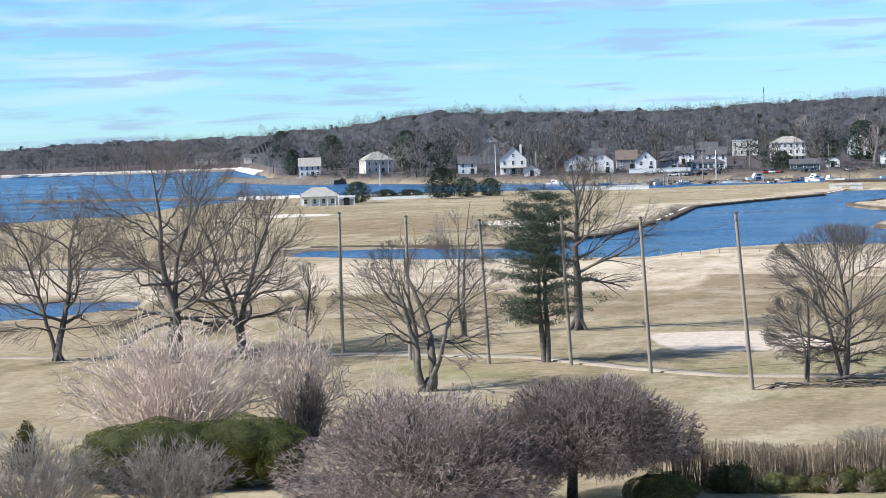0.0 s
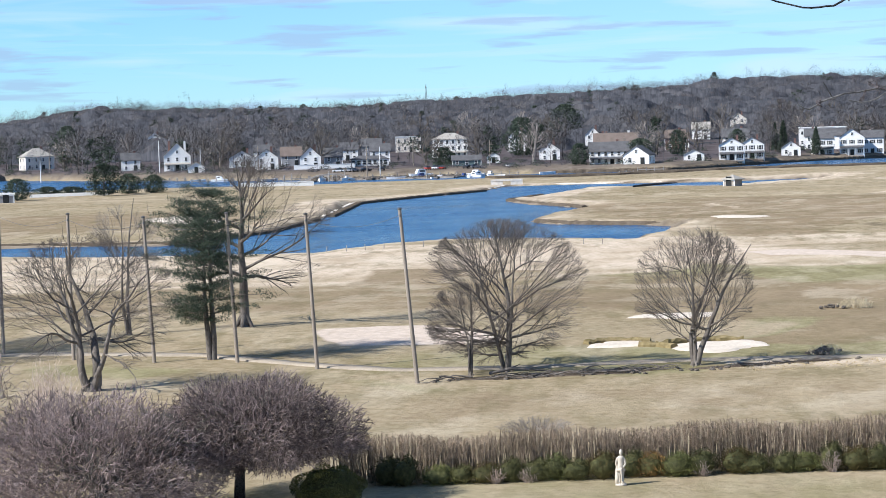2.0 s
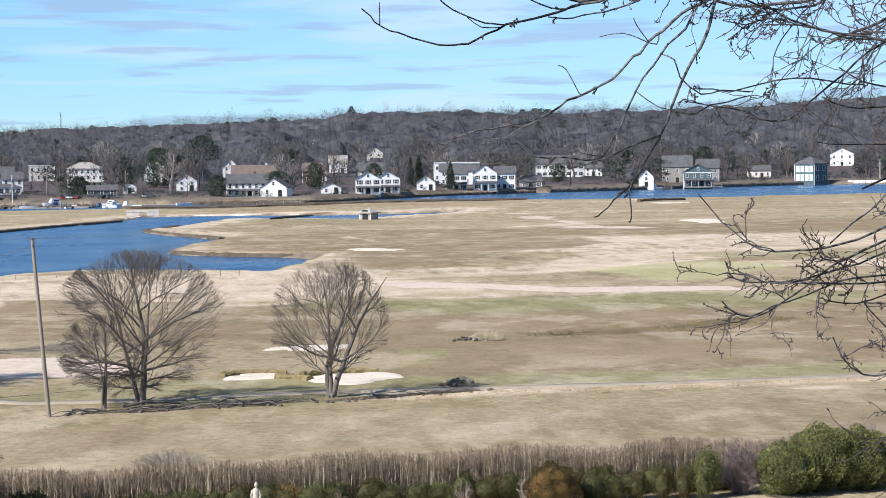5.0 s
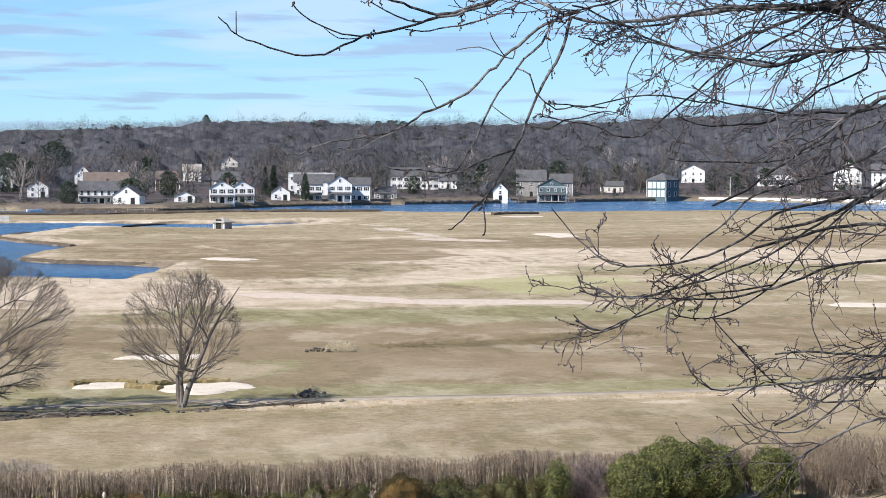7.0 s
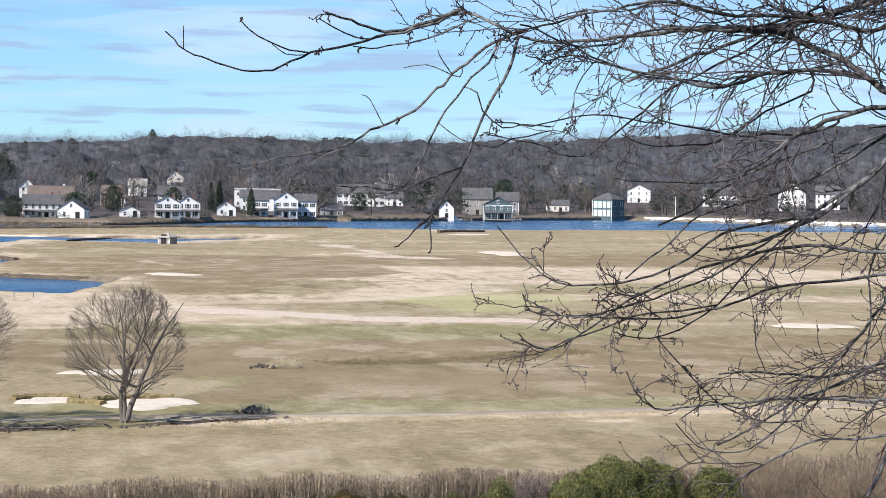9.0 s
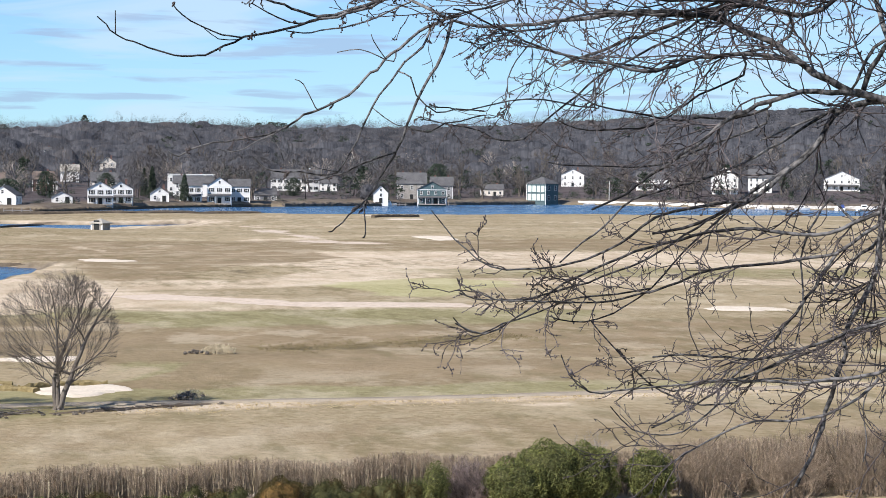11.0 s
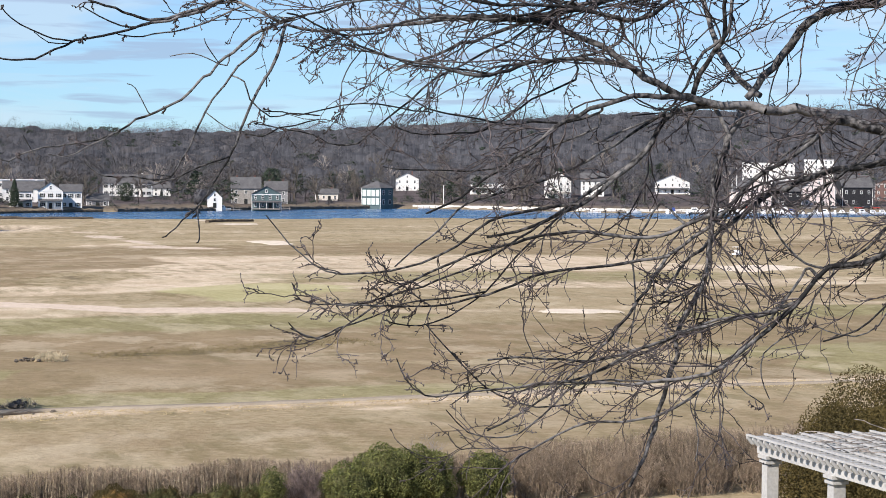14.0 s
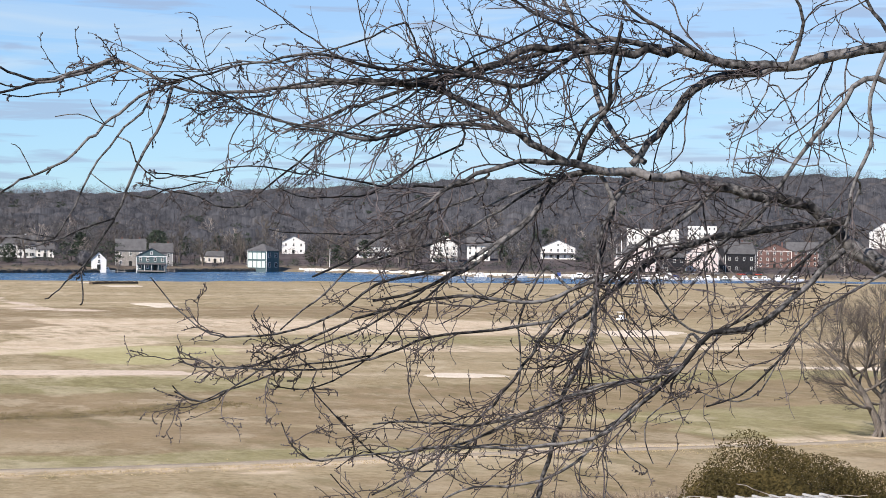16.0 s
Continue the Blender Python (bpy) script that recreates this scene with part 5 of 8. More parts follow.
def build_canopy():
    """The roof of the woods up the hill: a sheet of rounded crowns of many heights."""
    az = np.radians(np.arange(-14, 49.01, 0.09))
    u = np.linspace(0, 1, 300)
    A, U = np.meshgrid(az, u)
    lo, hi = FAR_SHORE(np.degrees(A)) + 190, CREST(np.degrees(A)) + 90
    r = lo + (hi - lo) * U ** 1.15
    x, y = r * np.sin(A), r * np.cos(A)
    cell = 11.0
    best, tone = np.full(x.shape, -9.0), np.zeros(x.shape)
    for dx in (-1, 0, 1):
        for dy in (-1, 0, 1):
            i, j = np.floor(x / cell) + dx, np.floor(y / cell) + dy
            h = np.modf(np.abs(np.sin(i * 127.1 + j * 311.7) * 43758.5453))[0]
            g = np.modf(np.abs(np.sin(i * 269.5 + j * 183.3) * 27183.1459))[0]
            k = np.modf(np.abs(np.sin(i * 419.2 + j * 371.9) * 15731.743))[0]
            px, py = (i + 0.15 + 0.7 * h) * cell, (j + 0.15 + 0.7 * g) * cell
            d2 = ((x - px) ** 2 + (y - py) ** 2) / (6.0 + 4.5 * k) ** 2
            top = 5.5 + 5.5 * k - 4.0 * d2
            tone = np.where(top > best, np.modf(k * 37.7 + h)[0], tone)
            best = np.maximum(best, top)
    best = np.maximum(best, 1.5) + 0.5 * ripple(x, y, 1.9) + 0.4 * ripple(y, x, 1.1)
    best = np.maximum(best + 3.4 * ripple(x, y, 43) + 2.2 * ripple(y, x, 16), 1.5)
    best *= smooth(0, 0.09, U) * (1 - smooth(0.985, 1, U))
    a, rr = np.degrees(A), r
    for ha, half, hr in SITES:
        best *= 1 - 0.88 * smooth(half + 0.75, half + 0.1, np.abs(a - ha)) * smooth(hr - 170, hr - 60, rr) * smooth(hr + 45, hr + 8, rr)
    z = land(x, y) + best - 1.0
    n, m = len(az), len(u)
    i, j = np.meshgrid(np.arange(m - 1), np.arange(n - 1), indexing="ij")
    q = (i * n + j).ravel()
    ob = fast_mesh("canopy", np.stack([x, y, z], -1).reshape(-1, 3), np.stack([q, q + 1, q + n + 1, q + n], -1), M_CANOPY)
    ob.data.shade_smooth()
    t = ob.data.attributes.new("tone", "FLOAT", "POINT")
    t.data.foreach_set("value", tone.ravel().astype(np.float32))
    g = ob.data.attributes.new("grain", "FLOAT_VECTOR", "POINT")
    g.data.foreach_set("vector", np.stack([A * 1500, r / 26, 0 * r], -1).astype(np.float32).ravel())
    tagged(ob, "leafless grey-brown woods covering the far hill", "woods", kind="stuff")


build_canopy()
pines = [conifer_clump(rng_w, 260) for _ in range(8)]
pts = clear(rng_w, np.concatenate([wedge(rng_w, 170, -14, 49, 60, 40), ridge(rng_w, 30, -14, 49), front(rng_w, 130, -4, 49, 20, 160)]))
scatter("far_evergreens", pines, pts, rng_w.uniform(9, 16, len(pts)), rng_w.uniform(12, 24, len(pts)), M_PINE, "scattered dark evergreens in the far woods", rng_w, 4)
shrubs = [(leaf_arrays(rng_w, dome_points(rng_w, 90, (0, 0, 0.45), (0.5, 0.5, 0.5), 0.4)[0], 0.09, slim=0.35)[0], None) for _ in range(5)]
for nm, mt, count, label in (("shore_shrubs", M_PINE, 420, "low dark evergreen shrubs round the far houses"), ("shore_thicket", M_WOODS_DARK, 620, "low leafless thicket along the far shore")):
    pts = front(rng_w, count, -4, 49, 5, 150)
    scatter(nm, shrubs, pts, rng_w.uniform(1.0, 3.2, len(pts)), rng_w.uniform(2, 6, len(pts)), mt, label, rng_w, 4)

# ---- single trees that stand out round the far houses ----
first = []
for k, (tl, wd, mt) in enumerate(((17, 13, M_BARK), (14, 12, M_BARK), (16, 13, M_GREYTWIG))):
    a = 6.0 + 3 * k
    rr_ = float(FAR_SHORE(a)) + 60
    first.append(bare_tree("shore_tree", rr_ * math.sin(radians(a)), rr_ * math.cos(radians(a)), tl, wd, 400 + k, "tall leafless tree among the far houses", 11, 2, 0.36, 0.24, 0.14, 4, 3, crook=1.6, stout=9.0, fine=2, bark=mt, twig=M_WOODS_DARK if k < 2 else M_GREYTWIG, group="trees among the far houses"))
spots = clear(rng_w, np.concatenate([front(rng_w, 90, 1.5, 46, 22, 150), front(rng_w, 170, 1.5, 48, 60, 420)]))
rng_w.shuffle(spots)
for k, (px, py) in enumerate(spots[:150]):
    copy_thing(first[(0, 1, 0, 1, 0, 1, 2)[k % 7]], pose(px, py, height(px, py) - 0.1, 0, 0, 77 * k) @ Matrix.Scale(rng_w.uniform(0.75, 1.15), 4))

# ---- net poles ----
def net_pole(x, y, tx, tz):
    base = height(x, y) - 0.3
    ob = empty("net_pole", pose(x, y, base), "tall weathered wooden net pole, leaning slightly", "pole", "net poles")
    v, f = tube_arrays([(0, 0, 0, tx - x, 0, tz, 0.13, 0.095)], 12)
    fast_mesh("shaft", v, f, M_POLE, ob)
    Soup().lathe([(0.115, tz - 0.02), (0.13, tz), (0.13, tz + 0.06), (0.03, tz + 0.1)], 10, tx - x).make("cap", M_CABLE, ob)
    Soup().lathe([(0.02, tz - 0.45), (0.05, tz - 0.42), (0.05, tz - 0.3), (0.02, tz - 0.27)], 8, tx - x, -0.16).make("pulley", M_CABLE, ob)
    return np.array([tx, y, tz + base - 0.35])


tops = [net_pole(*p) for p in ((-7.2, 141.7, -7.16, 10.16), (-2.4, 136.4, -2.44, 9.96), (2.8, 132.3, 2.41, 9.71), (8.0, 129.9, 7.60, 9.83), (12.5, 124.0, 12.07, 9.82), (17.2, 114.1, 16.46, 10.25))]
for a, b in zip(tops[:-1], tops[1:]):
    u = np.linspace(0, 1, 15)[:, None]
    c = a + (b - a) * u - np.array([0, 0, 1]) * (0.55 * 4 * u * (1 - u))
    v, f = tube_arrays([(*c[i], *c[i + 1], 0.014, 0.014) for i in range(14)], 5)
    tagged(fast_mesh("net_cable", v, f, M_CABLE), "thin steel cable sagging between two net poles", "cable", "net cables")


# ---- shrubs ----
def stems_shrub(name, x, y, w, d, tall, n, mat, label, seed, category="shrub", group="", thick=0.012, kids=9, spread=1.0, keep=0.25, depth_turn=0.0):
    """Many stems fanning up from the ground, with short side twigs."""
    rng = np.random.default_rng(seed)
    ob = empty(name, pose(x, y, height(x, y) - 0.05), label, category, group)
    segs, twigs = [], []
    for _ in range(n):
        a, q = rng.uniform(0, 6.28), math.sqrt(rng.random())
        base = np.array([math.cos(a) * w * 0.5 * q * keep, math.sin(a) * d * 0.5 * q * keep, 0])
        dome = math.sqrt(max(0.05, 1 - (q * spread) ** 2 * 0.8))
        tip = np.array([math.cos(a) * w * 0.5 * q, math.sin(a) * d * 0.5 * q, tall * dome * rng.uniform(0.7, 1.03)])
        k = 6
        p = base
        bow = rng.normal(0, 0.06 * tall, 3)
        for i in range(k):
            u = (i + 1) / k
            t = base + (tip - base) * np.array([u ** 1.25, u ** 1.25, u ** 0.9]) + bow * math.sin(math.pi * u) + rng.normal(0, 0.024 * tall, 3)
            r0, r1 = thick * (1.25 - i / k), thick * (1.25 - u)
            segs.append((*p, *t, r0, max(r1, 0.004)))
            if i >= 2:
                for _ in range(kids // 3 + (rng.random() < (kids % 3) / 3)):
                    dv = unit((t - p) / np.linalg.norm(t - p) + rng.normal(0, 0.5, 3)) * tall * rng.uniform(0.04, 0.12)
                    m = t + dv
                    twigs.append((*t, *m, thick * 0.7, thick * 0.55))
                    twigs.append((*m, *(m + unit(dv + rng.normal(0, 0.4, 3) * np.linalg.norm(dv)) * tall * 0.05), thick * 0.55, thick * 0.35))
            p = t
    v, f = tube_arrays(segs, 4)
    tagged(fast_mesh("stem_mass", v, f, mat, ob), kind="stuff")
    v, f = tube_arrays(twigs, 3)
    tagged(fast_mesh("twig_mass", v, f, mat, ob), kind="stuff")
    return ob


def lump(rng, radii, rough, n=14, m=20):
    """Verts and faces of an uneven closed mound."""
    ph = rng.uniform(0, 6.28, 6)
    vs, fs = [], []
    for i in range(n + 1):
        th = math.pi * i / n
        for j in range(m):
            a = 2 * math.pi * j / m
            w = 1 + rough * (math.sin(3 * a + ph[0] + 2 * th) * 0.5 + math.sin(5 * a + ph[1] - 3 * th) * 0.3 + math.sin(7 * th + ph[2] + a) * 0.35)
            vs.append((radii[0] * w * math.sin(th) * math.cos(a), radii[1] * w * math.sin(th) * math.sin(a), radii[2] * w * math.cos(th)))
    for i in range(n):
        fs += [(i * m + j, (i + 1) * m + j, (i + 1) * m + (j + 1) % m, i * m + (j + 1) % m) for j in range(m)]
    return vs, fs


def evergreen(name, x, y, lumps, mat, label, seed, leaf=0.07, per=900, category="shrub", group="evergreen shrubs", inner=None, loose=0.12):
    """Mounds (x, y, z, rx, ry, rz) covered in small leaves over a core coloured for inner shade, as one shrub."""
    rng = np.random.default_rng(seed)
    ob = empty(name, pose(x, y, height(x, y) - 0.02), label, category, group)
    cs = []
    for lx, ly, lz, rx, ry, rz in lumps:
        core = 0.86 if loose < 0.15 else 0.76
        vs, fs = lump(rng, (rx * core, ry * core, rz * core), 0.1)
        # solid filler under the leaves; its default dark colour stands for the shade inside
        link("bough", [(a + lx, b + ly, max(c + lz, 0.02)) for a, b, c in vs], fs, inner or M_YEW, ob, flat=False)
        n = int(per * (rx * ry + rx * rz + ry * rz))
        d = rng.normal(0, 1, (n, 3))
        d /= np.linalg.norm(d, axis=1)[:, None]
        bump = 1 + 0.09 * np.sin(5 * d[:, 0:1] * 2 + seed) + 0.09 * np.sin(6 * d[:, 2:3] + 4 * d[:, 1:2])
        p = d * np.array([rx, ry, rz]) * bump * (1 - loose * rng.random((n, 1)) ** 1.5 * 1.4 + loose * 0.6) + (lx, ly, lz)
        cs.append(p[p[:, 2] > 0.03])
    v, f = leaf_arrays(rng, np.concatenate(cs), leaf)
    tagged(fast_mesh("foliage", v, f, mat, ob), kind="stuff")
    return ob


def dome_tree(name, x, y, w, tall, seed, label, trunk_at=(0, 0), low=0.28, skirt=1.0):
    """A clipped spreading tree with a dense dome of bare twigs."""
    rng = np.random.default_rng(seed)
    ob = empty(name, pose(x, y, height(x, y) - 0.05), label, "tree", "clipped dome trees")
    P = dict(steps=[6, 6, 5], kids=[2.0, 2.2], angle=[40, 45], shrink=[0.75, 0.6], up=[0.02, 0.04, 0.05], wiggle=[0.16, 0.2, 0.25], taper=[0.4, 0.35, 0.4], bare=[0.15, 0.1], thin=[0.65, 0.6], least=0.012)
    out = [[], [], []]
    t0 = np.array([trunk_at[0], trunk_at[1], 0.0])
    fork = t0 + (0.1, 0, low * tall * 0.9)
    trunk = [(*(t0 + (fork - t0) * i / 4), *(t0 + (fork - t0) * (i + 1) / 4), 0.24 - 0.02 * i, 0.22 - 0.02 * i) for i in range(4)]
    for k in range(7):
        a = 2 * math.pi * k / 7 + rng.uniform(-0.3, 0.3)
        grow(rng, fork, unit(np.array([math.cos(a), math.sin(a), 0.65])), w * 0.42, 0.1, 0, P, out)
    v, f = tube_arrays(trunk, 9)
    fast_mesh("trunk", v, f, M_NEAR, ob)

    def inside(s):
        return ((s[3] / (w / 2)) ** 2 + (s[4] / (w / 2)) ** 2 + ((s[5] - low * tall) / (tall * (1 - low))) ** 2) < 0.95
    v, f = tube_arrays([s for lv in out for s in lv if inside(s)], 4)
    tagged(fast_mesh("limb_work", v, f, M_BARK, ob), kind="stuff")
    n = 17000
    d = rng.normal(0, 1, (n, 3))
    d[:, 2] = np.where(d[:, 2] < -1.4, -d[:, 2], d[:, 2])
    d /= np.linalg.norm(d, axis=1)[:, None]
    R = np.where(d[:, 2:3] > 0, [[w / 2, w / 2, tall * (1 - low)]], [[w / 2, w / 2, tall * low * skirt]])
    bump = 1 + 0.05 * np.sin(d[:, 0:1] * 9 + seed) + 0.05 * np.sin(d[:, 1:2] * 8 + d[:, 2:3] * 7)
    p = d * R * bump * (0.34 + 0.63 * rng.random((n, 1)) ** 0.6) + (0, 0, low * tall)
    segs = []
    go = d * 0.75 + rng.normal(0, 0.5, (n, 3)) + (0, 0, 0.12)
    go /= np.linalg.norm(go, axis=1)[:, None]
    ln = rng.uniform(0.16, 0.36, (n, 1))
    q = p + go * ln
    segs.append(np.concatenate([p, q, np.full((n, 1), 0.015), np.full((n, 1), 0.01)], 1))
    for _ in range(1):
        g2 = go + rng.normal(0, 0.55, (n, 3))
        g2 /= np.linalg.norm(g2, axis=1)[:, None]
        s = p + (q - p) * rng.uniform(0.4, 1, (n, 1))
        segs.append(np.concatenate([s, s + g2 * ln * rng.uniform(0.5, 1.0, (n, 1)), np.full((n, 1), 0.009), np.full((n, 1), 0.005)], 1))
    v, f = tube_arrays(np.concatenate(segs), 3)
    tagged(fast_mesh("twig_mass", v, f, M_PURPLE, ob), "purplish dense twigs", kind="stuff")
    return ob


dome_tree("dome_tree", -1.1, 74.5, 10.4, 5.1, 61, "broad clipped tree with a dense purplish dome of bare twigs", (0.6, 0.2), 0.33)
dome_tree("dome_tree", 5.3, 78, 8.6, 4.95, 62, "smaller clipped dome tree with an open crooked trunk", (-0.6, 0.2), 0.52, 0.42)
stems_shrub("tall_shrub", -13.2, 97, 10.4, 7, 6.6, 250, M_PALE, "large pale twiggy shrub catching the sun", 63, thick=0.028, kids=6, keep=0.3)
stems_shrub("tall_shrub", -7.4, 99.5, 5.4, 4.0, 6.0, 120, M_PALE, "pale upright twiggy shrub beside a larger one", 64, thick=0.027, kids=6, keep=0.2)
stems_shrub("twiggy_shrub", -16, 78.5, 6.4, 4, 3.5, 190, M_GREYTWIG, "grey twiggy deciduous shrub below the yews", 65, thick=0.013, kids=14)
stems_shrub("twiggy_shrub", -10.9, 79.3, 5.8, 3.4, 3.1, 180, M_GREYTWIG, "grey-brown twiggy shrub before the yew hedge", 66, thick=0.013, kids=14)
stems_shrub("twiggy_shrub", -3.0, 102.5, 3.4, 2.6, 3.5, 120, M_PALE, "low pinkish twiggy shrub by the old tree", 67, thick=0.009, kids=6)
stems_shrub("twiggy_shrub", 19.5, 93, 3.8, 2.0, 0.75, 200, M_GREYTWIG, "low grey shrub behind the hedge", 68, thick=0.007, kids=6, keep=0.6)
evergreen("yew", -10.6, 85.3, [(-1.6, 0, 1.95, 3.1, 2.0, 0.95), (1.9, 0.2, 2.0, 2.6, 1.9, 0.95), (-3.6, 0.4, 1.2, 1.8, 1.6, 1.0), (0.2, 0.3, 1.1, 4.0, 1.5, 1.2), (3.6, -0.4, 1.5, 1.1, 1.5, 1.2)], M_YEW_MIX, "broad clipped yew, sunlit and shaded greens mixed in its leaf colour", 71, 0.03, 3600)
evergreen("yew", 8.0, 76.7, [(0, 0, 0.7, 1.35, 1.1, 0.85)], M_RHODO, "rounded dark clipped yew on the lawn edge", 72, 0.03, 5000)
evergreen("small_conifer", -18.9, 90.5, [(0, 0, 1.0, 0.6, 0.6, 1.0), (0.05, 0, 1.7, 0.35, 0.35, 0.7), (-0.3, 0, 0.6, 0.7, 0.6, 0.6)], M_CEDAR, "small dark bushy conifer beside the twiggy shrubs", 73, 0.05, 1500, category="tree", loose=0.3)
stems_shrub("dark_spire", -6.6, 98.0, 1.5, 1.3, 3.3, 80, M_BARK, "dark narrow twiggy shrub among the pale ones", 69, thick=0.022, kids=6)

# ---- hedge, with the planting before it ----
HEDGE = [(9.0, 82.3), (26, 80.3), (44, 77.2), (60.5, 73.5), (75, 69)]


def along(u):
    P = np.array(HEDGE)
    s = np.concatenate([[0], np.cumsum(np.hypot(*np.diff(P, axis=0).T))])
    return np.array([np.interp(u, s, P[:, 0]), np.interp(u, s, P[:, 1])]), s[-1]


def build_hedge():
    rng = np.random.default_rng(81)
    ob = empty("hedge", pose(0, 0, 0), "long bare brown deciduous hedge with straight stems", "hedge")
    total = along(0)[1]
    stems, twigs = [], []
    for _ in range(5200):
        u = rng.uniform(0, total)
        c, _t = along(u)
        x, y = c[0] + rng.normal(0, 0.1), c[1] + rng.uniform(-0.95, 0.95)
        right = smooth(48, 58, x)
        tall = (1.72 + 0.006 * u + 0.12 * math.sin(u * 0.9) + 0.5 * right) * rng.uniform(0.93, 1.02)
        lean = rng.normal(0, 0.07 + 0.2 * right, 2)
        p = np.array([x, y, -0.05])
        for i in range(4):
            q = p + np.array([lean[0] * tall / 4, lean[1] * tall / 4, tall / 4]) + rng.normal(0, 0.03, 3)
            stems.append((*p, *q, 0.023 - 0.004 * i, 0.019 - 0.004 * i))
            if i > 0:
                for _ in range(4 if i > 1 else 1):
                    m = p + (q - p) * rng.random()
                    dv = unit(np.array([rng.normal(0, 0.7), rng.normal(0, 0.7), 0.7])) * rng.uniform(0.1, 0.3)
                    e = m + dv
                    e[2] = min(e[2], tall * rng.uniform(0.95, 1.03))
                    twigs.append((*m, *e, 0.01, 0.005))
            p = q
    v, f = tube_arrays(stems, 3)
    tagged(fast_mesh("stem_mass", v, f, M_HEDGE, ob), kind="stuff")
    v, f = tube_arrays(twigs, 3)
    tagged(fast_mesh("twig_mass", v, f, M_HEDGE, ob), kind="stuff")


build_hedge()
rng_e = np.random.default_rng(82)
for k in range(30):
    u = 1.5 + k * 1.02 + rng_e.uniform(-0.3, 0.3)
    c, _t = along(u)
    hgt, wid = rng_e.uniform(0.6, 1.05), rng_e.uniform(0.55, 0.85)
    bronze = k == 11
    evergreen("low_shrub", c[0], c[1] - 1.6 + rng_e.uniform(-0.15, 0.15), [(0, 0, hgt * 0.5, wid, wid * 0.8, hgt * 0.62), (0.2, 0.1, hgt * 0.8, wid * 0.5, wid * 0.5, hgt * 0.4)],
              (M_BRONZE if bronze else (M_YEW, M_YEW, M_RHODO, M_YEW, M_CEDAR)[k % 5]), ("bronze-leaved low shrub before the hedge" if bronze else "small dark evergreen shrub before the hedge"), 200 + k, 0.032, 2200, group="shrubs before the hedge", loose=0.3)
for k, u in enumerate((6.1, 7.4, 14.5, 19.7, 22.2, 23.8)):
    c, _t = along(u)
    stems_shrub("straw_shrub", c[0], c[1] - 2.0, 0.8, 0.6, 0.95 if k > 2 else 0.7, 40, M_PALE, "pale straw-coloured twiggy clump", 240 + k, thick=0.01, kids=3, group="straw clumps")
evergreen("round_shrub", 31.4, 75.3, [(0, 0, 0.8, 1.15, 1.0, 0.9)], M_CEDAR, "rounded shrub, green with a bronze side", 83, 0.032, 4600, inner=M_BRONZE)
evergreen("low_shrub", 33.8, 75.9, [(-0.4, 0, 0.5, 0.7, 0.6, 0.55), (0.5, 0, 0.45, 0.6, 0.6, 0.5)], M_YEW, "low dark green shrub before the hedge", 84, 0.032, 4000)
for k, (sx, sy, st) in enumerate(((35.3, 75.6, 0.9), (36.3, 75.3, 1.1), (37.1, 75.0, 1.0))):
    evergreen("upright_shrub", sx, sy, [(0, 0, st * 0.5, 0.4, 0.4, st * 0.55), (0.1, 0, st * 0.9, 0.25, 0.25, st * 0.3)], M_CEDAR, "upright olive-green shrub, loosely leaved", 85 + k, 0.034, 3000, loose=0.3)
evergreen("upright_shrub", 38.0, 74.6, [(0, 0, 1.3, 0.5, 0.5, 0.75), (-0.2, 0, 0.6, 0.4, 0.4, 0.6)], M_RHODO, "olive-green upright shrub, loosely leaved", 88, 0.04, 2800, loose=0.3)
stems_shrub("twiggy_shrub", 39.7, 75.0, 2.3, 1.8, 2.2, 190, M_PURPLE, "purplish rounded twiggy shrub", 89, thick=0.008, kids=12)
evergreen("rhododendron", 43.2, 74.0, [(-1.9, 0, 1.1, 1.3, 1.2, 1.0), (0, 0.2, 1.45, 1.7, 1.3, 1.25), (1.7, 0, 1.3, 1.3, 1.2, 1.25)], M_RHODO, "broad green rhododendron with glossy leaves", 90, 0.05, 2400)
evergreen("rhododendron", 47.4, 73.0, [(0, 0, 1.35, 1.05, 1.0, 0.95), (0.1, 0, 0.6, 0.7, 0.8, 0.6)], M_RHODO, "smaller rounded green rhododendron", 91, 0.05, 2400)
stems_shrub("twiggy_shrub", 45.6, 75.0, 2.0, 1.8, 2.9, 120, M_GREYTWIG, "grey twiggy shrub between the rhododendrons", 92, thick=0.009, kids=9)
for k, (sx, sy, sw) in enumerate(((51.0, 73.6, 4.2), (54.5, 72.4, 4.4), (58.0, 71.6, 4.4), (61.5, 70.4, 4.6))):
    stems_shrub("hedge_bush", sx, sy, sw, 2.2, 2.4, 260, M_HEDGE, "loose brown leafless bush along the hedge", 93 + k, thick=0.012, kids=6, group="loose hedge bushes", keep=0.75)
evergreen("cedar", 41.9, 43.2, [(0, 0, 2.6, 2.5, 2.3, 2.7), (-1.3, 0.5, 2.2, 1.6, 1.6, 2.3), (1.9, -0.9, 2.3, 2.2, 2.0, 2.4), (3.6, -1.8, 2.0, 1.9, 1.8, 2.2)], M_CEDAR, "bushy golden-brown cedar behind the pergola", 97, 0.042, 3200, loose=0.2, inner=M_CEDAR)


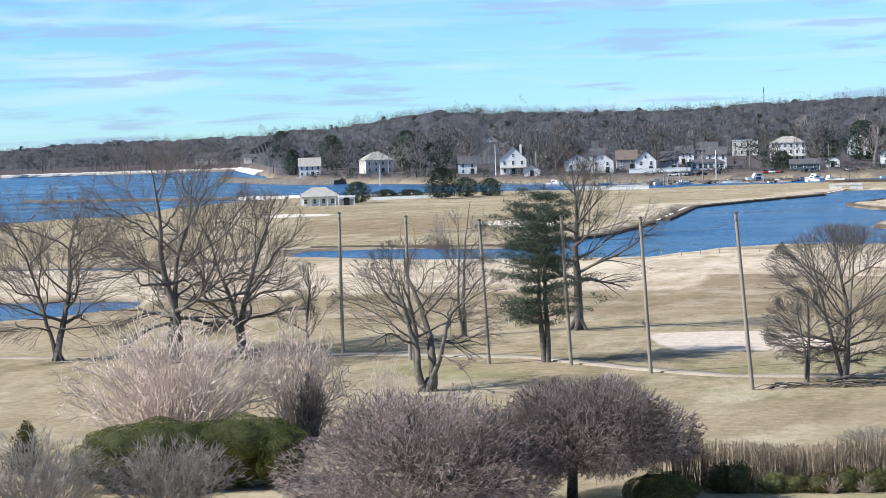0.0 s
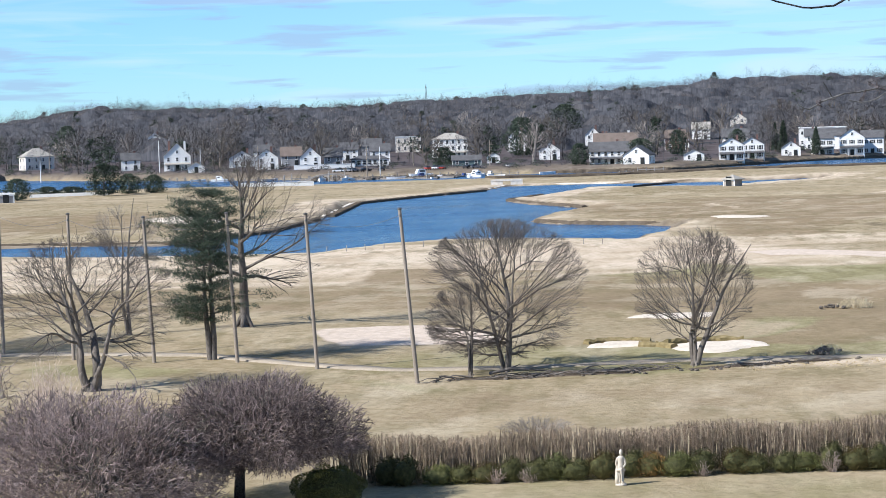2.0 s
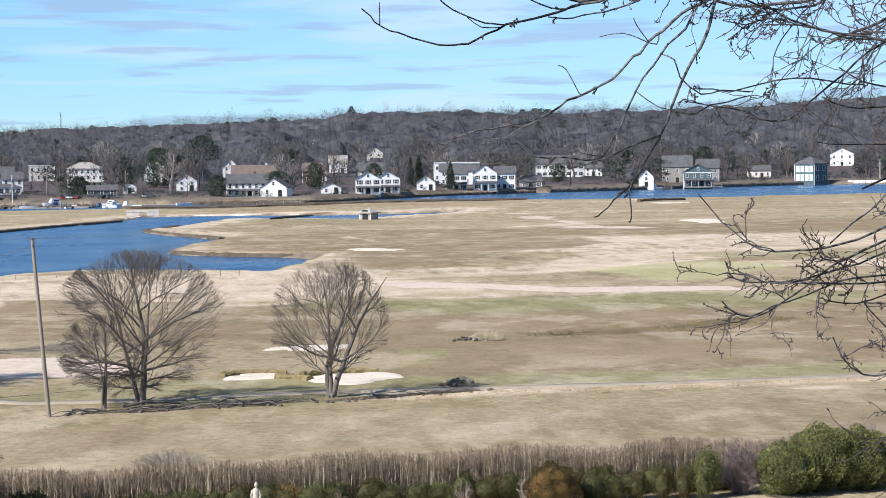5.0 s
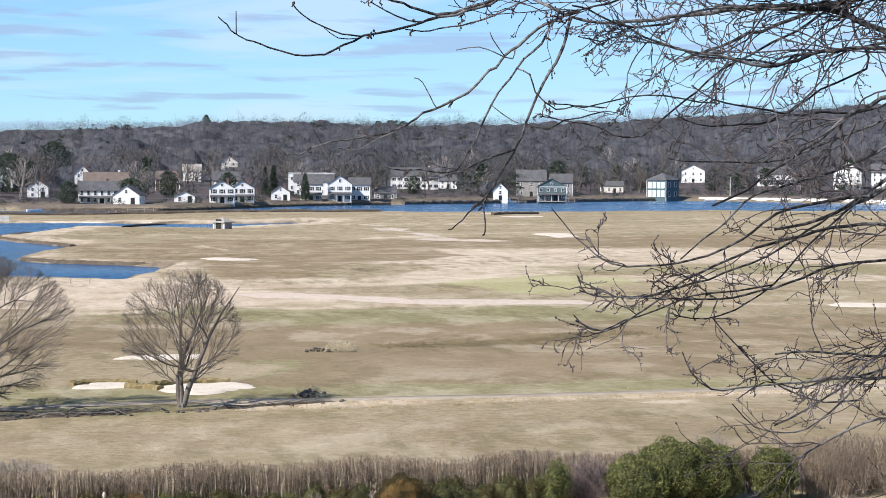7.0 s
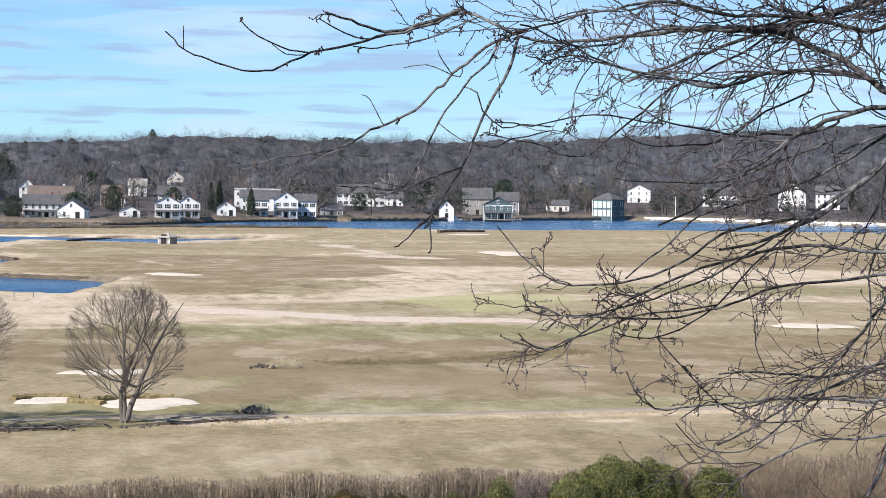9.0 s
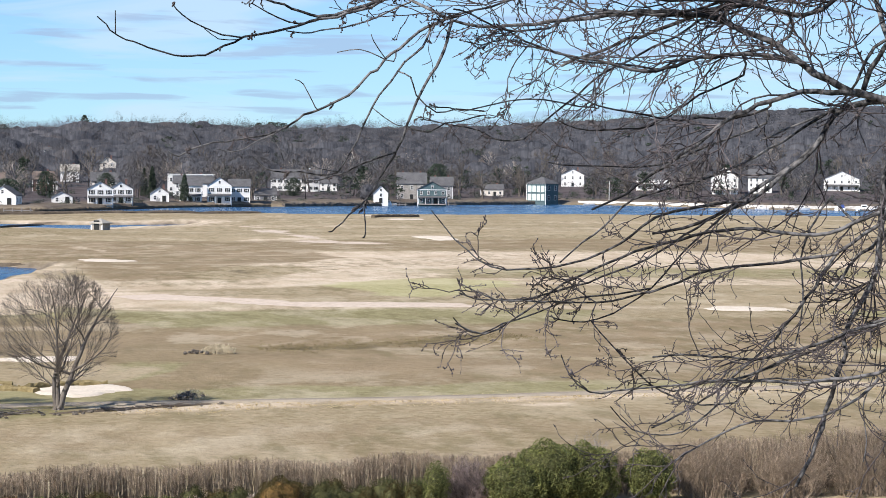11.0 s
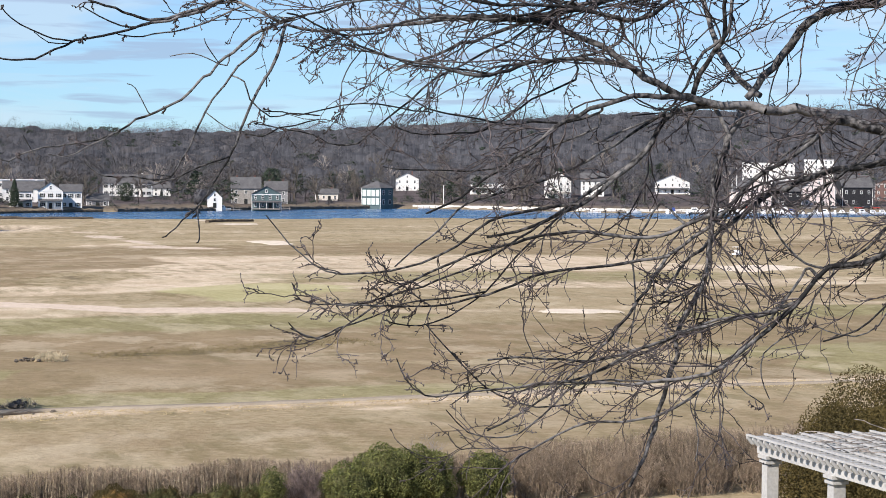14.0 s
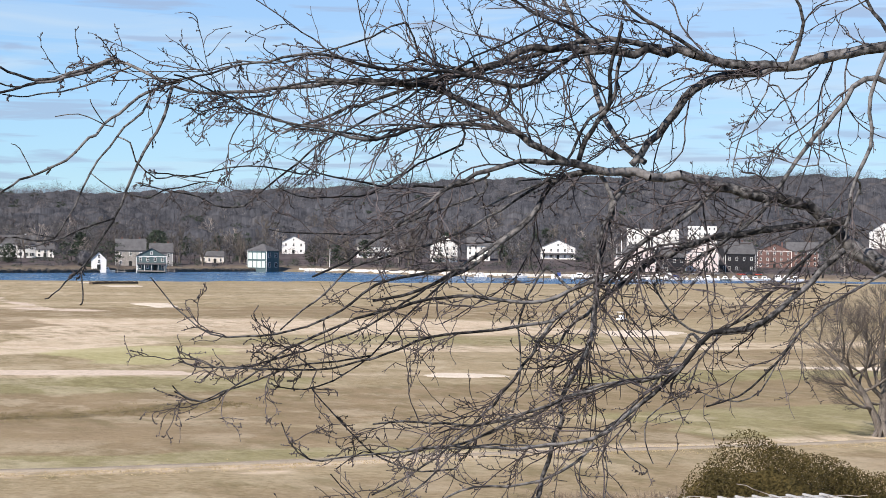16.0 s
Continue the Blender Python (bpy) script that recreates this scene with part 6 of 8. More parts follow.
# ---- statue ----
def build_statue():
    """A draped garden figure, one leg forward, beside a stump."""
    s = Soup()
    s.lathe([(0.26, 0), (0.26, 0.07), (0.22, 0.09)], 14, 0, 0, 1.1, 0.9)
    s.lathe([(0.1, 0.08), (0.085, 0.2), (0.075, 0.34), (0.095, 0.5), (0.11, 0.66)], 12, -0.07, 0.02, 0.9, 1.0)
    s.lathe([(0.1, 0.08), (0.08, 0.2), (0.075, 0.34), (0.095, 0.5), (0.11, 0.66)], 12, 0.08, -0.03, 0.9, 1.0)
    s.lathe([(0.17, 0.6), (0.165, 0.7), (0.135, 0.82), (0.16, 0.98), (0.175, 1.08), (0.12, 1.15), (0.05, 1.17)], 14, 0.0, 0, 1.0, 0.72)
    s.lathe([(0.045, 1.14), (0.045, 1.2), (0.075, 1.24), (0.085, 1.31), (0.07, 1.38), (0.02, 1.42)], 12, 0.02, -0.01)
    s.lathe([(0.13, 0.07), (0.11, 0.3), (0.1, 0.55), (0.06, 0.72), (0.03, 0.9)], 10, -0.18, 0.04)
    for pts in ([(0.16, 0, 1.08), (0.24, -0.04, 0.86), (0.12, -0.15, 0.72)], [(-0.16, 0, 1.08), (-0.23, 0.02, 0.88), (-0.19, 0.03, 0.66)]):
        v, f = tube_arrays([(*pts[0], *pts[1], 0.055, 0.045), (*pts[1], *pts[2], 0.045, 0.035)], 8)
        s.add(v.tolist(), f.tolist())
    v, f = tube_arrays([(-0.2, -0.05, 0.6, 0.06, -0.13, 0.64, 0.06, 0.07), (0.06, -0.13, 0.64, 0.2, -0.02, 0.6, 0.07, 0.05), (0.02, -0.14, 0.66, 0.04, -0.16, 0.2, 0.06, 0.03)], 8)
    s.add(v.tolist(), f.tolist())
    ob = s.make("statue", M_MARBLE, flat=False)
    ob.matrix_world = pose(19.7, 77.6, height(19.7, 77.6) - 0.01, 0, 0, -14) @ Matrix.Diagonal((0.8, 0.9, 1.02, 1))
    tagged(ob, "weathered pale stone garden figure on a low plinth", "statue")


build_statue()


# ---- pergola ----
def build_pergola():
    cx, cy, top = 32.30, 38.16, 7.84
    ax = math.degrees(math.atan2(31.47 - 38.16, 30.5 - 32.3))  # along the front edge
    ob = empty("pergola", pose(cx, cy, top, 0, 0, ax), "white painted garden pergola with a slatted open roof", "pergola")
    L, D = 9.0, 5.4
    ground = min(height(32, 38), height(29, 28)) - top - 0.2

    def box(name, *b, mat=M_PERGOLA):
        return Soup().box(*b).make(name, mat, ob)
    for px in (0.5, 3.9, 7.3):
        for py in (0.45, D - 0.45):
            s = Soup().box(px - 0.15, px + 0.15, py - 0.15, py + 0.15, ground, -0.42)
            s.box(px - 0.2, px + 0.2, py - 0.2, py + 0.2, -0.62, -0.55).box(px - 0.23, px + 0.23, py - 0.23, py + 0.23, -0.5, -0.42).box(px - 0.2, px + 0.2, py - 0.2, py + 0.2, ground, ground + 1.2)
            s.make("post", M_PERGOLA, ob)
    for py in (0.28, 0.56, D - 0.62, D - 0.34):
        box("beam", 0.1, L, py, py + 0.07, -0.42, -0.2)
    mesh_r, mesh_s = None, None
    for k in range(29):
        r = new("rafter", mesh_r) if mesh_r else Soup().add([(-0.03, 0, -0.06), (0.03, 0, -0.06), (0.03, 0, 0), (-0.03, 0, 0), (-0.03, 0.12, -0.2), (0.03, 0.12, -0.2), (0.03, D, -0.2), (-0.03, D, -0.2), (0.03, D, 0), (-0.03, D, 0)],
                                                             [(0, 1, 2, 3), (0, 4, 5, 1), (4, 7, 6, 5), (6, 7, 9, 8), (3, 2, 8, 9), (1, 5, 6, 8, 2), (0, 3, 9, 7, 4)]).make("rafter", M_PERGOLA)
        mesh_r = r.data
        r.parent = ob
        r.location = (0.12 + k * 0.31, 0, -0.004)
    for k in range(12):
        r = new("slat", mesh_s) if mesh_s else Soup().box(0, L, -0.035, 0.035, 0, 0.045).make("slat", M_PERGOLA)
        mesh_s = r.data
        r.parent = ob
        r.location = (0, 0.06 + k * 0.48, 0)
    rng = np.random.default_rng(99)
    segs = []
    for _ in range(60):
        p = np.array([rng.uniform(1.5, 5), rng.uniform(1.5, 4.5), 0.06])
        a = rng.uniform(0, 6.28)
        for _ in range(6):
            a += rng.normal(0, 0.5)
            q = p + np.array([math.cos(a) * 0.25, math.sin(a) * 0.25, rng.normal(0, 0.04)])
            q[2] = max(0.05, q[2])
            segs.append((*p, *q, 0.012, 0.01))
            p = q
    v, f = tube_arrays(segs, 4)
    tagged(fast_mesh("vine", v, f, M_GREYTWIG, ob, "leafless grey vine stems on the slats"), kind="stuff")


build_pergola()

# ---- the ditch, its rocks and the culverts ----
def rock_mesh(seed):
    rng = np.random.default_rng(seed)
    vs, fs = lump(rng, (0.5, 0.42, 0.34), 0.28, 5, 7)
    ob = link("rock", vs, fs, M_ROCK)
    me = ob.data
    bpy.data.objects.remove(ob)
    return me


ROCKS = [rock_mesh(k) for k in range(6)]


def rocks(owner, rng, spots, lo, hi):
    for x, y, z in spots:
        ob = new("rock", ROCKS[rng.integers(6)])
        ob.parent = owner
        s = rng.uniform(lo, hi)
        ob.matrix_world = pose(x, y, z, 0, 0, rng.uniform(0, 360)) @ Matrix.Diagonal((s * rng.uniform(0.8, 1.5), s, s * rng.uniform(0.6, 1.0), 1))


def bank(name, pts, width, tall, mat, label, category, seed, kind="structure", base=None):
    """A long uneven ridge along pts, standing tall above base."""
    rng = np.random.default_rng(seed)
    P = np.array(pts, float)
    s = np.concatenate([[0], np.cumsum(np.hypot(*np.diff(P, axis=0).T))])
    t = np.linspace(0, s[-1], max(6, int(s[-1] / (width * 0.5))))
    c = np.stack([np.interp(t, s, P[:, 0]), np.interp(t, s, P[:, 1])], 1)
    d = np.gradient(c, axis=0)
    d /= np.linalg.norm(d, axis=1)[:, None]
    nrm = np.stack([-d[:, 1], d[:, 0]], 1)
    vs, fs = [], []
    prof = [(-0.5, 0), (-0.4, 0.75), (-0.15, 1.0), (0.15, 1.0), (0.4, 0.75), (0.5, 0)]
    z0 = land(c[:, 0], c[:, 1]) if base is None else np.full(len(c), base)
    for i in range(len(c)):
        for u, h in prof:
            X, Y = c[i] + nrm[i] * width * (u + rng.normal(0, 0.04))
            vs.append((X, Y, z0[i] - 0.15 + (tall + 0.15) * h * rng.uniform(0.75, 1.15) + (0 if h else -0.4)))
    k = len(prof)
    for i in range(len(c) - 1):
        fs += [(i * k + j, i * k + j + 1, (i + 1) * k + j + 1, (i + 1) * k + j) for j in range(k - 1)]
    fs += [tuple(range(k)), tuple((len(c) - 1) * k + j for j in range(k - 1, -1, -1))]
    return tagged(link(name, vs, fs, mat), label, category, kind=kind)


M_LIP = material("turf_lip", [(0.13, 0.105, 0.05), (0.3, 0.24, 0.13)], 0.8, 0.95, fine=4, bump=0.05, spec=0.02)
for k, line in enumerate(([(30.9, 130.3), (32.2, 131.0), (33.6, 131.0), (35.3, 130.2)], [(35.0, 127.3), (36.2, 128.4), (37.6, 129.0), (39.4, 129.2), (41.2, 128.6)], [(33.8, 127.6), (35.0, 127.0), (35.6, 125.6)])):
    bank("bunker_lip", line, 0.7, 0.28, M_LIP, "rough turf lip overhanging the bunker sand", "bunker", 370 + k)
bank("bunker_lip", [(267.6, 570.8), (278.0, 578.3), (290.8, 586.2)], 1.6, 0.8, M_EARTH, "low dark earth face behind a far bunker", "bunker", 374)
blot("bunker", 268.1, 550.9, 7.5, 9, -20, M_SAND, "white sand bunker below a dark earth face", "bunker", 0.09, 31)
M_STRAWS = material("dry_reeds", [(0.42, 0.355, 0.24), (0.74, 0.65, 0.47)], 0.8, 0.9, island=0.5)
rng_d = np.random.default_rng(301)
ditch_line = [(17.5, 114.6), (20, 114.2), (24, 114.0), (28, 114.0), (33, 113.4), (37, 113.8), (41, 114.6), (44, 115.2)]
# bare earth strips, their dark colour also painting the shadowed line of the ditch
blot("ditch_bed", 25.5, 114.8, 7.8, 1.1, 0, M_EARTH, "eroded ditch bank of bare earth, darkened for the ditch's shade", "ditch", 0.05, 302)
blot("ditch_bed", 38.2, 114.6, 5.2, 0.6, 6, M_EARTH, "eroded ditch bank by the culvert, darkened for the ditch's shade", "ditch", 0.05, 303)
ditch = empty("ditch_edge", pose(26, 114, 0), "tumbled dark stones along the ditch edge", "rocks")
P_ = np.array(ditch_line)
spots = []
for _ in range(90):
    u = rng_d.random() * (len(P_) - 1)
    i = int(u)
    q = P_[i] + (P_[i + 1] - P_[i]) * (u - i) + rng_d.normal(0, 0.35, 2)
    spots.append((q[0], q[1], height(*q) + 0.04))
rocks(ditch, rng_d, spots[:50], 0.12, 0.36)
# the dark rock colour stands in for the shaded hole here
culvert = empty("culvert", pose(42.5, 117.6, 0), "heap of stones, dark for the shaded culvert mouth", "rocks")
rocks(culvert, rng_d, [(42.5 + rng_d.normal(0, 0.5), 117.4 + rng_d.normal(0, 0.3), 0.08 + 0.4 * rng_d.random()) for _ in range(24)], 0.18, 0.42)
stems_shrub("reed_clump", 42.9, 117.7, 2.4, 1.0, 0.75, 110, M_STRAWS, "dry pale reeds over the culvert stones", 304, thick=0.016, kids=3, keep=0.7)
# no hole in the ground: dark stones take the place of its shade
hollow = empty("spring_hollow", pose(54.5, 147.2, 0), "dark stones standing for the shaded mouth of a turf hollow", "rocks")
rocks(hollow, rng_d, [(54.4 + rng_d.normal(0, 0.55), 147.2 + rng_d.normal(0, 0.5), height(54.4, 147.2) + 0.05 + 0.2 * rng_d.random()) for _ in range(12)], 0.2, 0.42)
stems_shrub("reed_clump", 56.1, 147.4, 2.9, 1.6, 0.8, 260, M_STRAWS, "dry straw-coloured reeds in the hollow", 305, thick=0.02, kids=3, keep=0.9)


def root_tangle(x, y, w, n, seed, label):
    """Crooked roots and broken branches lying over one another."""
    rng = np.random.default_rng(seed)
    ob = empty("root_tangle", pose(x, y, height(x, y)), label, "roots", "roots on the ditch bank")
    segs = []
    for _ in range(n):
        p = np.array([rng.uniform(-w / 2, w / 2), rng.normal(0, 0.3), 0.05 + 0.15 * rng.random()])
        d = unit(np.array([rng.choice([-1, 1]) * 1.0, rng.normal(0, 0.3), rng.normal(0.0, 0.1)]))
        r = rng.uniform(0.02, 0.075)
        for i in range(9):
            d = unit(d + rng.normal(0, 0.16, 3) * (1, 1, 0.6) + (0, 0, 0.9 * (0.14 - p[2])))
            q = p + d * rng.uniform(0.15, 0.32)
            segs.append((*p, *q, r * (1 - i / 10), r * (1 - (i + 1) / 10)))
            p = q
    v, f = tube_arrays(segs, 5)
    tagged(fast_mesh("wood", v, f, M_BARK, ob), kind="stuff")


for k, (x, y, w, n) in enumerate(((18.6, 114.6, 2.0, 7), (21.6, 114.3, 3.2, 16), (24.6, 114.2, 3.0, 20), (27.2, 114.3, 2.6, 18), (29.4, 114.1, 3.4, 40), (31.4, 114.3, 2.2, 14), (37.0, 114.0, 2.6, 6), (39.8, 114.6, 2.4, 8))):
    root_tangle(x, y, w, n // 2, 310 + k, "dark tangled roots and dead branches on the ditch bank")
fallen = empty("fallen_branch", pose(21.6, 115.4, 0.1), "long grey fallen branch beside the trees", "branch")
v, f = tube_arrays([(0, 0, 0.05, 1.2, -0.1, 0.28, 0.1, 0.09), (1.2, -0.1, 0.28, 2.4, -0.2, 0.2, 0.09, 0.07), (2.4, -0.2, 0.2, 3.6, -0.25, 0.05, 0.07, 0.04), (1.2, -0.1, 0.28, 1.9, 0.2, 0.5, 0.05, 0.02)], 7)
fast_mesh("limb_wood", v, f, M_BARK, fallen)
rng_t = np.random.default_rng(330)


def tussocks(name, n, where, tall, label, seed, mat=None):
    """Tufts of long grass as thin blades, in one sheet."""
    rng = np.random.default_rng(seed)
    xy = where(rng, n)
    z = land(xy[:, 0], xy[:, 1])
    p = np.repeat(np.column_stack([xy, z]), 7, 0) + rng.normal(0, 1, (7 * n, 3)) * (0.16, 0.16, 0)
    d = rng.normal(0, 0.35, (7 * n, 3)) + (0, 0, 1)
    h = tall * rng.uniform(0.4, 1.2, (7 * n, 1))
    s = rng.normal(0, 1, (7 * n, 3)) * (1, 1, 0)
    s /= np.linalg.norm(s, axis=1)[:, None]
    w = 0.02 + 0.02 * rng.random((7 * n, 1))
    v = np.stack([p - s * w, p + s * w, p + d * h], 1).reshape(-1, 3)
    return tagged(fast_mesh(name, v, np.arange(len(v)).reshape(-1, 3), mat or M_STRAW), label, "grass", kind="stuff")


M_STRAW = material("straw_grass", [(0.3, 0.235, 0.12), (0.55, 0.45, 0.28)], 0.1, 0.95, island=0.4)
M_OLIVE = material("olive_grass", [(0.12, 0.095, 0.05), (0.3, 0.25, 0.14)], 0.1, 0.95, island=0.4)
tussocks("rough_grass", 2200, lambda r, n: np.column_stack([r.uniform(36, 130, n), r.normal(0, 1.3, n)]) @ np.array([[1, -0.1], [0, 1]]) + (0, 117.4), 0.06, "tufts of pale rough grass below the path", 331)
tussocks("mound_grass", 1500, lambda r, n: np.column_stack([r.uniform(61, 88, n), r.normal(0, 2.2, n)]) @ np.array([[1, 0.18], [0, 1]]) + (0, 140.4), 0.09, "olive tufts on a low ridge of rough", 332, M_OLIVE)
for k in range(16):
    x = 24 + k * 2.4
    y = 247 - 0.4 * abs(k - 4) + rng_t.normal(0, 0.4)
    st = Soup().lathe([(0.06, -0.2), (0.055, 0.6), (0.05, 0.72), (0.02, 0.75)], 7).make("stake", M_DOCK)
    st.matrix_world = pose(x, y, height(x, y), rng_t.normal(0, 3), rng_t.normal(0, 3))
    tagged(st, "short weathered wooden stake near the pond", "stake", "stakes near the pond")


# ---- harbour works ----
def ring(a, r):
    return (r * math.sin(radians(a)), r * math.cos(radians(a)))


bank("breakwater", [(-148, 720), (-100, 692), (-48, 662)], 2.4, 0.9, M_ROCK, "long low dark rock breakwater", "breakwater", 341, base=WATER_Z)
bank("breakwater", [(-120, 1130), (-92, 1030), (-62, 945), (-46, 930)], 9, 2.6, M_ROCK, "stone spit at the harbour mouth", "breakwater", 342, base=WATER_Z)
M_BEACH = material("beach_sand", [(0.62, 0.56, 0.48), (0.78, 0.72, 0.64)], 0.1, 0.95)
bank("beach", [ring(a, FAR_SHORE(a) + 3) for a in np.arange(-14, -4.9, 0.6)], 12, 1.9, M_BEACH, "pale sand beach across the bay", "beach", 343, base=0.2)
bank("beach", [(-62, 668), (-48, 655), (-30, 640), (-8, 628)], 14, 0.8, M_BEACH, "pale sand by the beach pavilion", "beach", 344, base=-0.4)
M_MUD = material("stony_mud", [(0.1, 0.09, 0.08), (0.32, 0.29, 0.26)], 0.3, 0.95, fine=2.0, bump=0.1)
M_SEAWALL = material("pale_seawall", [(0.5, 0.47, 0.43), (0.7, 0.67, 0.62)], 0.15, 0.9, fine=1.2)
bank("seawall", [ring(a, FAR_SHORE(a) + 2.0) for a in np.arange(30.9, 41, 0.4)], 3, 0.9, M_SEAWALL, "long pale stone seawall along the water", "wall", 345, base=0.3)
bank("seawall", [ring(a, FAR_SHORE(a) - 1.0) for a in np.arange(12.6, 22.4, 0.4)], 2.5, 1.15, M_EARTH, "low grey stone seawall below the houses", "wall", 346, base=WATER_Z)
bank("seawall", [ring(a, FAR_SHORE(a) - 1.0) for a in np.arange(22.6, 30.6, 0.4)], 2.5, 1.7, M_ROCK, "dark stone waterfront wall", "wall", 347, base=WATER_Z)
# low strip added to stand for the white rim at the water line
bank("pale_rim", [(40, 380), (54, 450), (73, 483), (95, 516), (111, 561), (134, 554), (166, 535), (196, 543)], 0.9, 0.2, M_BEACH, "thin pale rim along the pond's water line", "bank", 348, base=-0.6)
for k, line in enumerate(([(91, 381), (90, 394), (87.5, 411), (87, 436), (100, 462)], [(70, 327), (72, 319), (76, 313.5), (81, 307.5), (87, 299.5)], [(42, 381), (56, 451), (75, 484), (97, 517)], [(-20, 308), (-7, 306), (9, 297), (26, 325), (38, 368)])):
    bank("shore_bank", line, 1.6, 0.38, M_EARTH, "low dark undercut bank of the pond", "bank", 360 + k, base=-0.55)
bank("mud_flat", [ring(a, 742 - 3 * a) for a in np.arange(5.6, 10.2, 0.4)], 26, 0.5, M_MUD, "grey stony mud flat at the landing", "mud flat", 366, base=WATER_Z)
bank("causeway", [ring(a, NEAR_SHORE(a) - 14) for a in np.arange(10.8, 22, 0.5)], 9, 0.8, M_EARTH, "low earthen causeway between pond and harbour", "causeway", 349)
culv = Soup().box(-4.5, -1.1, -0.9, 0.9, -1.2, 1.0).box(1.1, 4.5, -0.9, 0.9, -1.2, 1.0).box(-4.5, 4.5, -1.0, 1.0, 0.7, 1.2).make("sluice", M_SEAWALL)
culv.matrix_world = pose(111.5, 561, 0, 0, 0, -11)
tagged(culv, "pale concrete sluice under the causeway", "sluice")


def boat(x, y, length, turn, cabin=True, canvas=False, group="boats along the quay"):
    ob = empty("boat", pose(x, y, max(WATER_Z, height(x, y)) - 0.1, 0, 0, turn), "white motor boat with a low cabin" if cabin else "small open white boat", "boat", group)
    L, B, Hh = length, length * 0.32, length * 0.14
    prof = [(-0.5, 0.85), (-0.3, 1.0), (0.0, 1.0), (0.25, 0.8), (0.42, 0.4), (0.5, 0.02)]
    vs, fs = [], []
    for u, w in prof:
        sh = 1 + 0.35 * max(0, u)
        vs += [(u * L, -w * B / 2, Hh * sh), (u * L, -w * B * 0.36, 0), (u * L, w * B * 0.36, 0), (u * L, w * B / 2, Hh * sh)]
    for i in range(len(prof) - 1):
        fs += [(i * 4 + j, (i + 1) * 4 + j, (i + 1) * 4 + j + 1, i * 4 + j + 1) for j in range(3)] + [(i * 4 + 3, (i + 1) * 4 + 3, (i + 1) * 4, i * 4)]
    fs.append((0, 1, 2, 3))
    link("hull", vs, fs, M_HULL, ob)
    if cabin:
        c = Soup().add([(-0.2 * L, -B * 0.32, Hh), (0.2 * L, -B * 0.28, Hh), (0.2 * L, B * 0.28, Hh), (-0.2 * L, B * 0.32, Hh), (-0.18 * L, -B * 0.27, Hh * 2.3), (0.1 * L, -B * 0.24, Hh * 2.3), (0.1 * L, B * 0.24, Hh * 2.3), (-0.18 * L, B * 0.27, Hh * 2.3)],
                       [(4, 5, 6, 7), (0, 1, 5, 4), (1, 2, 6, 5), (2, 3, 7, 6), (3, 0, 4, 7)])
        c.make("cabin", M_BLUE if canvas else M_HULL, ob)
        Soup().box(-0.15 * L, 0.06 * L, -B * 0.3, B * 0.3, Hh * 1.5, Hh * 1.95).make("cabin_window", M_PANE, ob)
    return ob


rng_b = np.random.default_rng(351)
for k in range(26):
    a = 38.0 + k * 0.27 + rng_b.uniform(-0.08, 0.08)
    x, y = ring(a, FAR_SHORE(a) - 8 - rng_b.uniform(0, 5))
    boat(x, y, rng_b.uniform(6, 10), -a + rng_b.choice([0, 180, 90, 20]), True, rng_b.random() < 0.1)
for a, off, ln in ((25.55, 5, 8), (26.9, 5, 6.5), (31.2, 4, 6), (36.0, 5, 6.5), (37.1, 5, 7), (2.6, 20, 6), (3.2, 16, 6.5), (4.6, 12, 6), (8.2, 8, 6), (10.4, 8, 7), (12.4, 6, 6)):
    x, y = ring(a, FAR_SHORE(a) - off)
    boat(x, y, ln, -a + rng_b.uniform(-25, 25), ln > 6.4)


def dock(a0, r0, length, turn, label="weathered timber dock on piles", width=2.0):
    x, y = ring(a0, r0)
    ob = empty("dock", pose(x, y, WATER_Z, 0, 0, -a0 + turn), label, "dock", "docks")
    Soup().box(-length / 2, length / 2, -width / 2, width / 2, 0.55, 0.75).make("deck", M_DOCK, ob)
    pm = None
    for i in range(int(length / 3) + 1):
        for s_ in (-1, 1):
            p = new("pile", pm) if pm else Soup().lathe([(0.14, -1.5), (0.14, 1.5), (0.05, 1.6)], 7).make("pile", M_DOCK)
            pm = p.data
            p.parent = ob
            p.location = (-length / 2 + 0.2 + i * 3, s_ * (width / 2 + 0.1), 0)


for a, dr, ln, tn in ((1.5, 30, 22, 5), (3.4, 30, 26, -8), (5.2, 14, 24, 0), (6.4, 16, 18, 8), (8.0, 10, 20, 0), (9.6, 10, 24, -5), (11.0, 8, 16, 0), (15.3, 6, 10, 0), (25.6, 6, 16, 0), (27.0, 7, 16, 0), (31.4, 6, 14, 0), (36.4, 6, 22, 0), (39, 12, 26, 0), (41, 14, 30, 0), (43, 14, 30, 0)):
    dock(a, FAR_SHORE(a) - dr, ln, tn)


def mast(x, y, tall, rad, label, category, group, mat, arm=0.0):
    ob = empty(category.replace(" ", "_"), pose(x, y, max(height(x, y), WATER_Z) - 0.3), label, category, group)
    Soup().lathe([(rad * 1.2, 0), (rad, tall * 0.5), (rad * 0.7, tall), (rad * 0.3, tall + 0.1)], 8).make("shaft", mat, ob)
    if arm:
        Soup().box(-arm, arm, -0.07, 0.07, tall * 0.9, tall * 0.9 + 0.14).make("crossarm", mat, ob)
        Soup().lathe([(0.06, tall * 0.9 + 0.14), (0.07, tall * 0.9 + 0.3), (0.03, tall * 0.9 + 0.34)], 6, arm * 0.8).make("insulator", M_CABLE, ob)
    return ob


